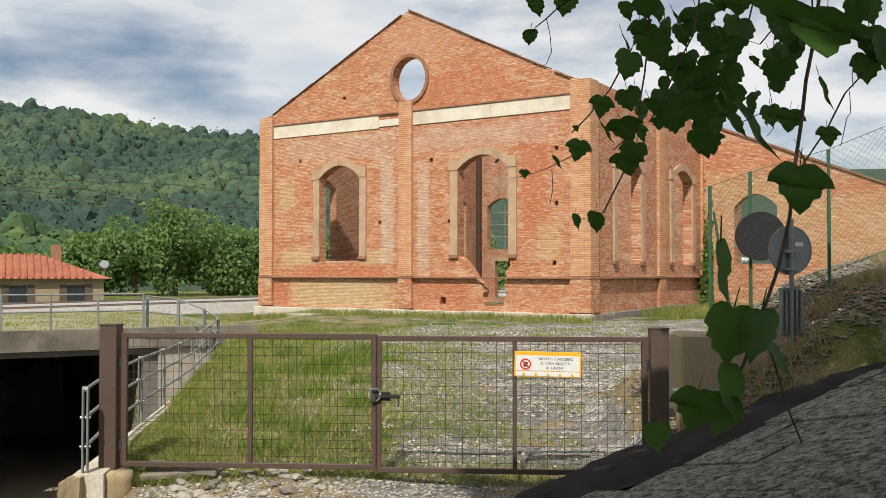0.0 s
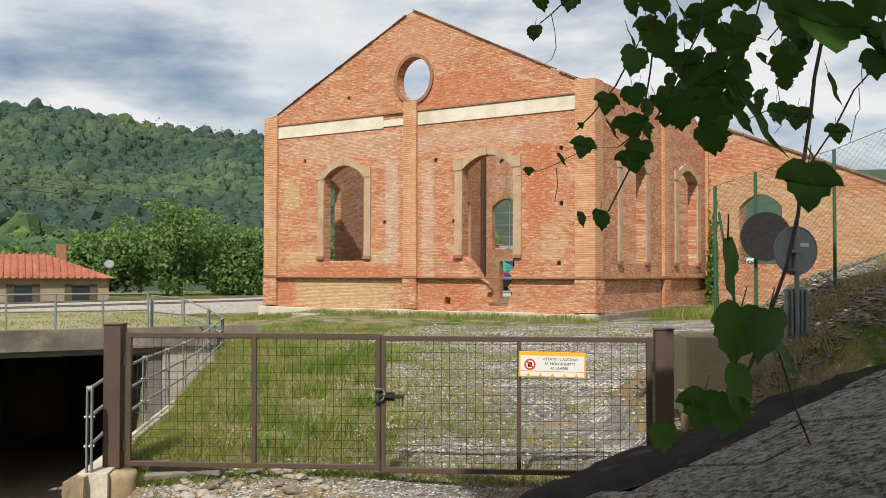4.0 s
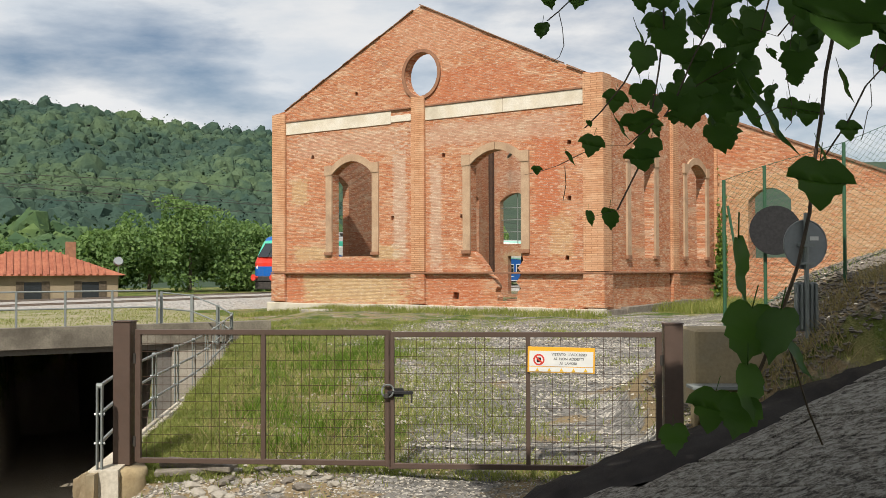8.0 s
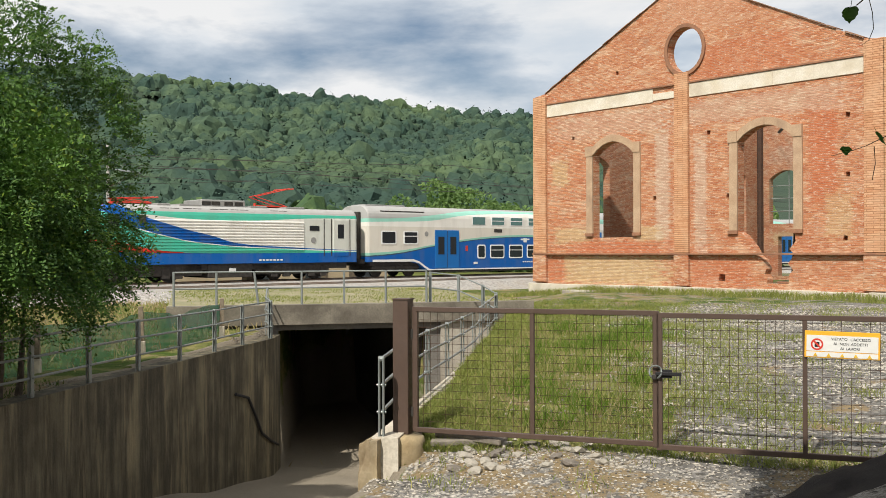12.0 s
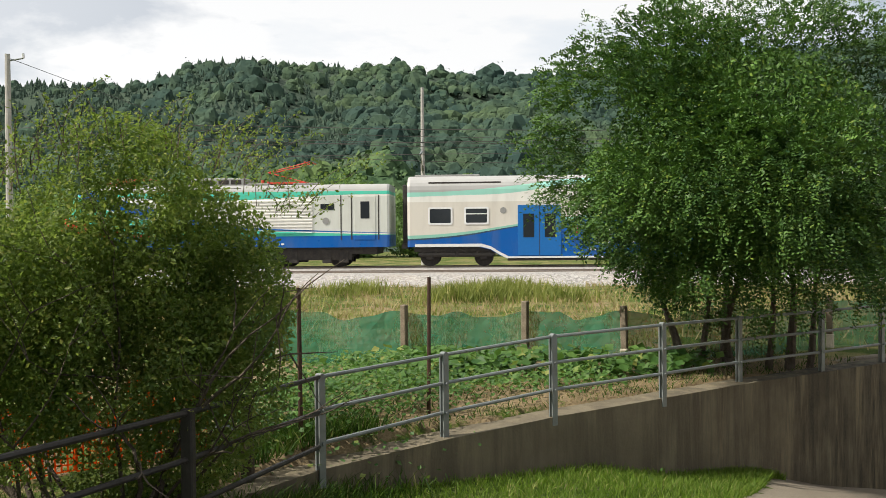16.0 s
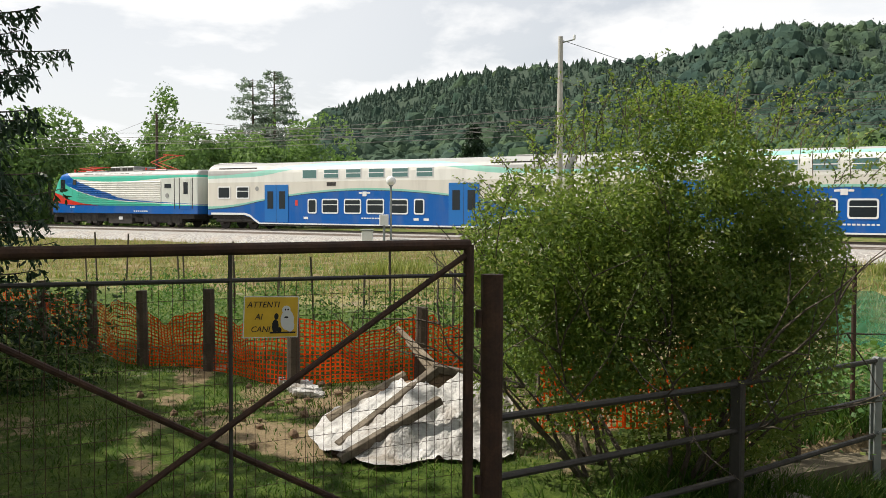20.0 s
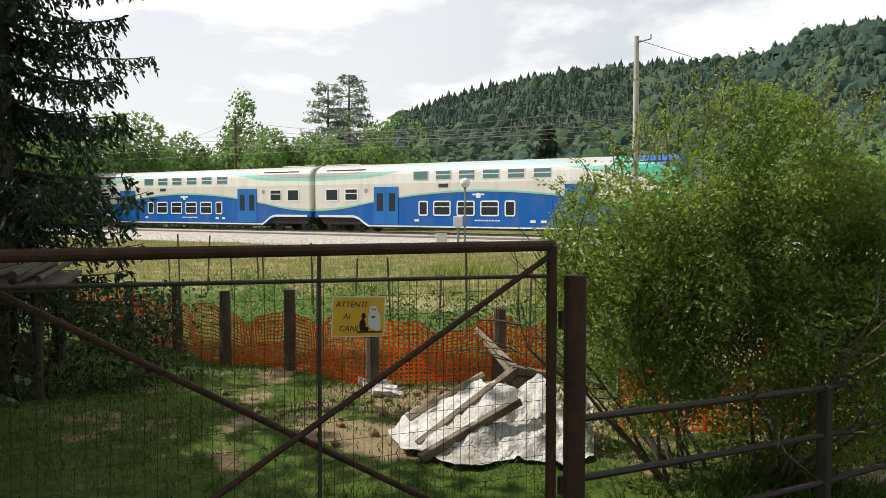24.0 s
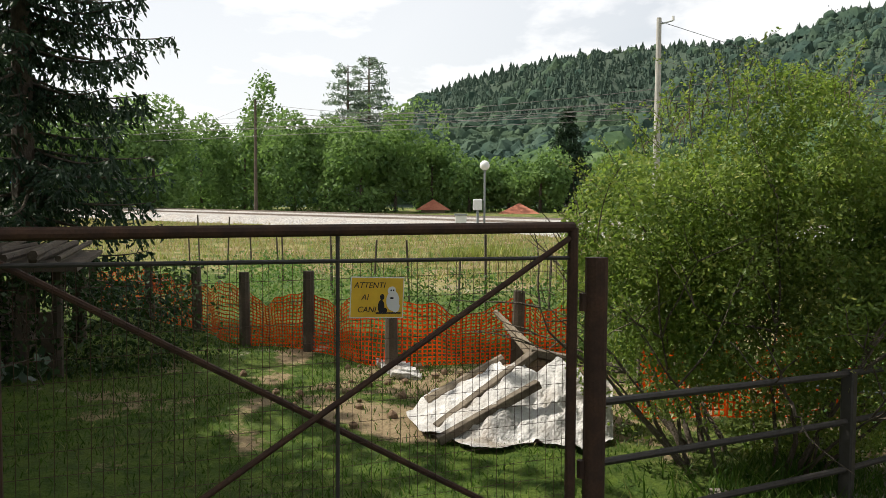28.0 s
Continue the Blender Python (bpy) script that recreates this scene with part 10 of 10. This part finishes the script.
# ---- beyond: lamp, poles, wires, houses ----
def line_side():
    l = empty("platform_lamp", pose(-47.93, -2.97, 0.0), "white globe lamp on a thin post beside the track", "lamp")
    part("post", tubed((0, 0, -0.3), (0, 0, 2.7), 0.05, n=8), M["galv"], l)
    bm = bmesh.new()
    bmesh.ops.create_icosphere(bm, subdivisions=3, radius=0.24, matrix=Matrix.Translation((0, 0, 2.92)))
    part("globe", bm, M["white"], l, smooth=True)
    part("collar", tubed((0, 0, 2.66), (0, 0, 2.74), 0.11, n=10), M["galv"], l)
    part("switch_box", boxed(-0.2, 0.2, -0.55, -0.12, 0.75, 1.28, bevel=0.02), M["white"], l)
    part("box_leg", tubed((0, -0.33, -0.3), (0, -0.33, 0.78), 0.06), M["galv"], l)
    c = empty("relay_cabinet", pose(-47.6, -4.1, 0.0, 0, 0, 5), "small pale relay cabinet beside the track", "cabinet")
    part("body", boxed(-0.28, 0.28, -0.28, 0.28, -0.2, 0.5, bevel=0.03), M["white"], c)
    part("lid", boxed(-0.32, 0.32, -0.32, 0.32, 0.5, 0.56, bevel=0.01), M["galv"], c)
    for nm, (x, y), top, lb, r0 in (("line_pole", (-38.76, 4.18), 8.33, "slender grey concrete power-line pole", 0.15), ("line_pole", (-76.74, -22.88), 8.83, "slender grey concrete power-line pole", 0.16)):
        p = empty(nm, pose(x, y, 0), lb, "pole", "line poles")
        part("shaft", tubed((0, 0, -0.6), (0.06, 0, top), r0, r0 * 0.62, n=10), M["sleeper"] if x > -50 else M["dark_wood"], p)
        part("bracket", tubed((0.06, 0, top - 0.25), (0.3, 0.5, top - 0.15), 0.03), M["galv"], p)
        part("insulator", tubed((0.3, 0.5, top - 0.15), (0.3, 0.5, top + 0.02), 0.05), M["white"], p)
    masts = [(-52.57, 28.87, 10.6)]
    for s_, w in ((-25.6, 8.6), (118, 8.6)):
        q = track_point(s_, w)
        masts.append((q.x, q.y, 8.2))
    for x, y, top in masts:
        p = empty("catenary_mast", pose(x, y, -0.2, 0, 0, math.degrees(math.atan2(TD.y, TD.x))), "grey lattice catenary mast beside the railway", "mast", "catenary masts")
        part("shaft", tubed((0, 0, 0), (0, 0, top + 0.2), 0.16, 0.09, n=8), M["sleeper"], p)
        bm = bmesh.new()
        tube(bm, (0, 0.1, 6.9), (0.0, 4.2, 6.4), 0.06)
        tube(bm, (0, 0.1, 5.6), (0.0, 3.2, 6.5), 0.03)
        tube(bm, (0, 0.1, 7.7), (0.0, 2.6, 6.6), 0.025)
        part("cantilever", bm, M["galv"], p)
        bm = bmesh.new()
        for k in range(4):
            tube(bm, (0, 0.25 + k * 0.1, 5.75 + k * 0.06), (0, 0.33 + k * 0.1, 5.79 + k * 0.06), 0.07, n=8)
        part("insulator", bm, M["rust"], p)
    # contact and feeder wires, sagging from mast to mast
    w = empty("overhead_wires", pose(0, 0, 0), "thin overhead wires strung along the railway", "wires")
    for off, z, sg in ((0.0, 5.55, 0.0), (0.0, 6.6, 0.7), (-6.2, 5.55, 0.0), (-6.2, 6.6, 0.7), (8.9, 8.0, 0.9), (8.7, 7.4, 0.9)):
        bm = bmesh.new()
        P = []
        for i in range(0, 61):
            s_ = -200 + i * 6.8
            f = ((s_ + 200) % 54) / 54
            P.append((track_point if off > 5 else rail_point)(s_, off, z - sg * 4 * f * (1 - f)))
        bent_wire(bm, P, 0.013)
        part("wire", bm, M["dark_steel"], w)
    for (a, b, sg) in (((-38.7, 4.18, 8.2), (-120, 60, 11), 1.2), ((-76.7, -22.9, 8.6), (-38.7, 4.18, 5.2), 0.7), ((-76.7, -22.9, 8.2), (-38.7, 4.18, 4.8), 0.7), ((-76.7, -22.9, 8.6), (-120, -55, 8), 1.0), ((-38.7, 4.18, 5.2), (-30, 60, 6.5), 1.0)):
        bm = bmesh.new()
        a, b = Vector(a), Vector(b)
        P = [a.lerp(b, i / 16) - Vector((0, 0, sg * 4 * (i / 16) * (1 - i / 16))) for i in range(17)]
        bent_wire(bm, P, 0.012)
        part("wire", bm, M["dark_steel"], w)

    def house(m, w, d, eave, ridge, lb, hip=False, wins=3):
        h = empty("house", m, lb, "house", "houses beyond the railway")
        part("wall", boxed(-w / 2, w / 2, -d / 2, d / 2, -3, eave, bevel=0.02), M["plaster"], h)
        bm = bmesh.new()
        o = 0.5
        a = [bm.verts.new(p) for p in ((-w / 2 - o, -d / 2 - o, eave), (w / 2 + o, -d / 2 - o, eave), (w / 2 + o, d / 2 + o, eave), (-w / 2 - o, d / 2 + o, eave))]
        e = d / 2 if hip else -o
        r = [bm.verts.new((-w / 2 + e, 0, ridge)), bm.verts.new((w / 2 - e, 0, ridge))]
        for f in ((a[0], a[1], r[1], r[0]), (a[2], a[3], r[0], r[1]), (a[1], a[2], r[1]), (a[3], a[0], r[0]), (a[3], a[2], a[1], a[0])):
            bm.faces.new(f)
        roof = part("roof", bm, M["tile_roof"], h)
        if w > 6:
            part("chimney", boxed(w * 0.2, w * 0.2 + 0.7, -0.4, 0.4, ridge - 0.9, ridge + 0.7, bevel=0.02), M["ledge"], roof)
        for i in range(int(w / 0.45)):
            x = -w / 2 - o + 0.2 + i * 0.45
            k = max(0.0, min(1.0, (w / 2 - abs(x)) / (d / 2))) if hip else 1.0
            if k > 0.05 and w > 6.5:
                part("tile_rib", tubed((x, -d / 2 - o, eave + 0.05), (x, -(d / 2 + o) * (1 - k), eave + (ridge - eave) * k + 0.05), 0.09, n=5), M["tile_roof"], roof)
        for i in range(wins):
            x = -w / 2 + (i + 0.5) * w / wins
            wd = part("window", boxed(x - 0.55, x + 0.55, -d / 2 - 0.03, -d / 2 + 0.02, eave - 1.75, eave - 0.45), M["dark_glass"], h)
            part("shutter", boxed(x - 1.05, x - 0.57, -d / 2 - 0.06, -d / 2 - 0.005, eave - 1.8, eave - 0.4), M["dark_wood"], wd)
            part("shutter", boxed(x + 0.57, x + 1.05, -d / 2 - 0.06, -d / 2 - 0.005, eave - 1.8, eave - 0.4), M["dark_wood"], wd)
        return h
    hx, hy = polar(23.4, 76)
    h = house(pose(hx, hy, 0, 0, 0, 24), 11, 8, 1.35, 3.05, "low house with a red clay tile roof and cream walls", True)
    part("dish_mast", tubed((5.5, -3.9, 1.0), (5.5, -3.9, 2.3), 0.03), M["galv"], h)
    part("dish", tubed((5.5, -4.0, 2.3), (5.5, -4.15, 2.36), 0.35, 0.30, n=16), M["grey_sign"], h)
    hx, hy = polar(29.6, 74)
    house(pose(hx, hy, 0, 0, 0, 120), 7, 5.4, 1.1, 2.95, "cream gabled outbuilding with a red tile roof", False, 2)
    for az, r, e, rd, ww in ((96.4, 92, 0.3, 1.25, 2.2), (91.4, 92, -0.2, 0.95, 3.6)):
        hx, hy = polar(az, r)
        house(pose(hx, hy, -0.4, 0, 0, az), ww, ww * 0.96, e, rd, "small house with an orange tile roof among the trees", True, 1)


line_side()


def ivy():
    rg = np.random.default_rng(77)
    n = 2600
    u = rg.normal(0, 0.42, n)
    z = np.abs(rg.normal(0.2, 1.5, n))
    loc = np.column_stack([0.25 + rg.random(n) * 0.35, 12.45 + u * (1 - z / 7), z])
    V, F = leaf_cards(loc, rg.normal(size=(n, 3)) * 0.5 + np.array([1, -0.6, 0.3]), rg.uniform(0.10, 0.2, n), rg, 0.8, 0.1)
    ob = raw("ivy", V, F, M["ivy"])
    ob.matrix_basis = BLD
    tagged(ob, "bright ivy climbing the corner of the brick walls", "ivy", kind="stuff")


ivy()


motions()
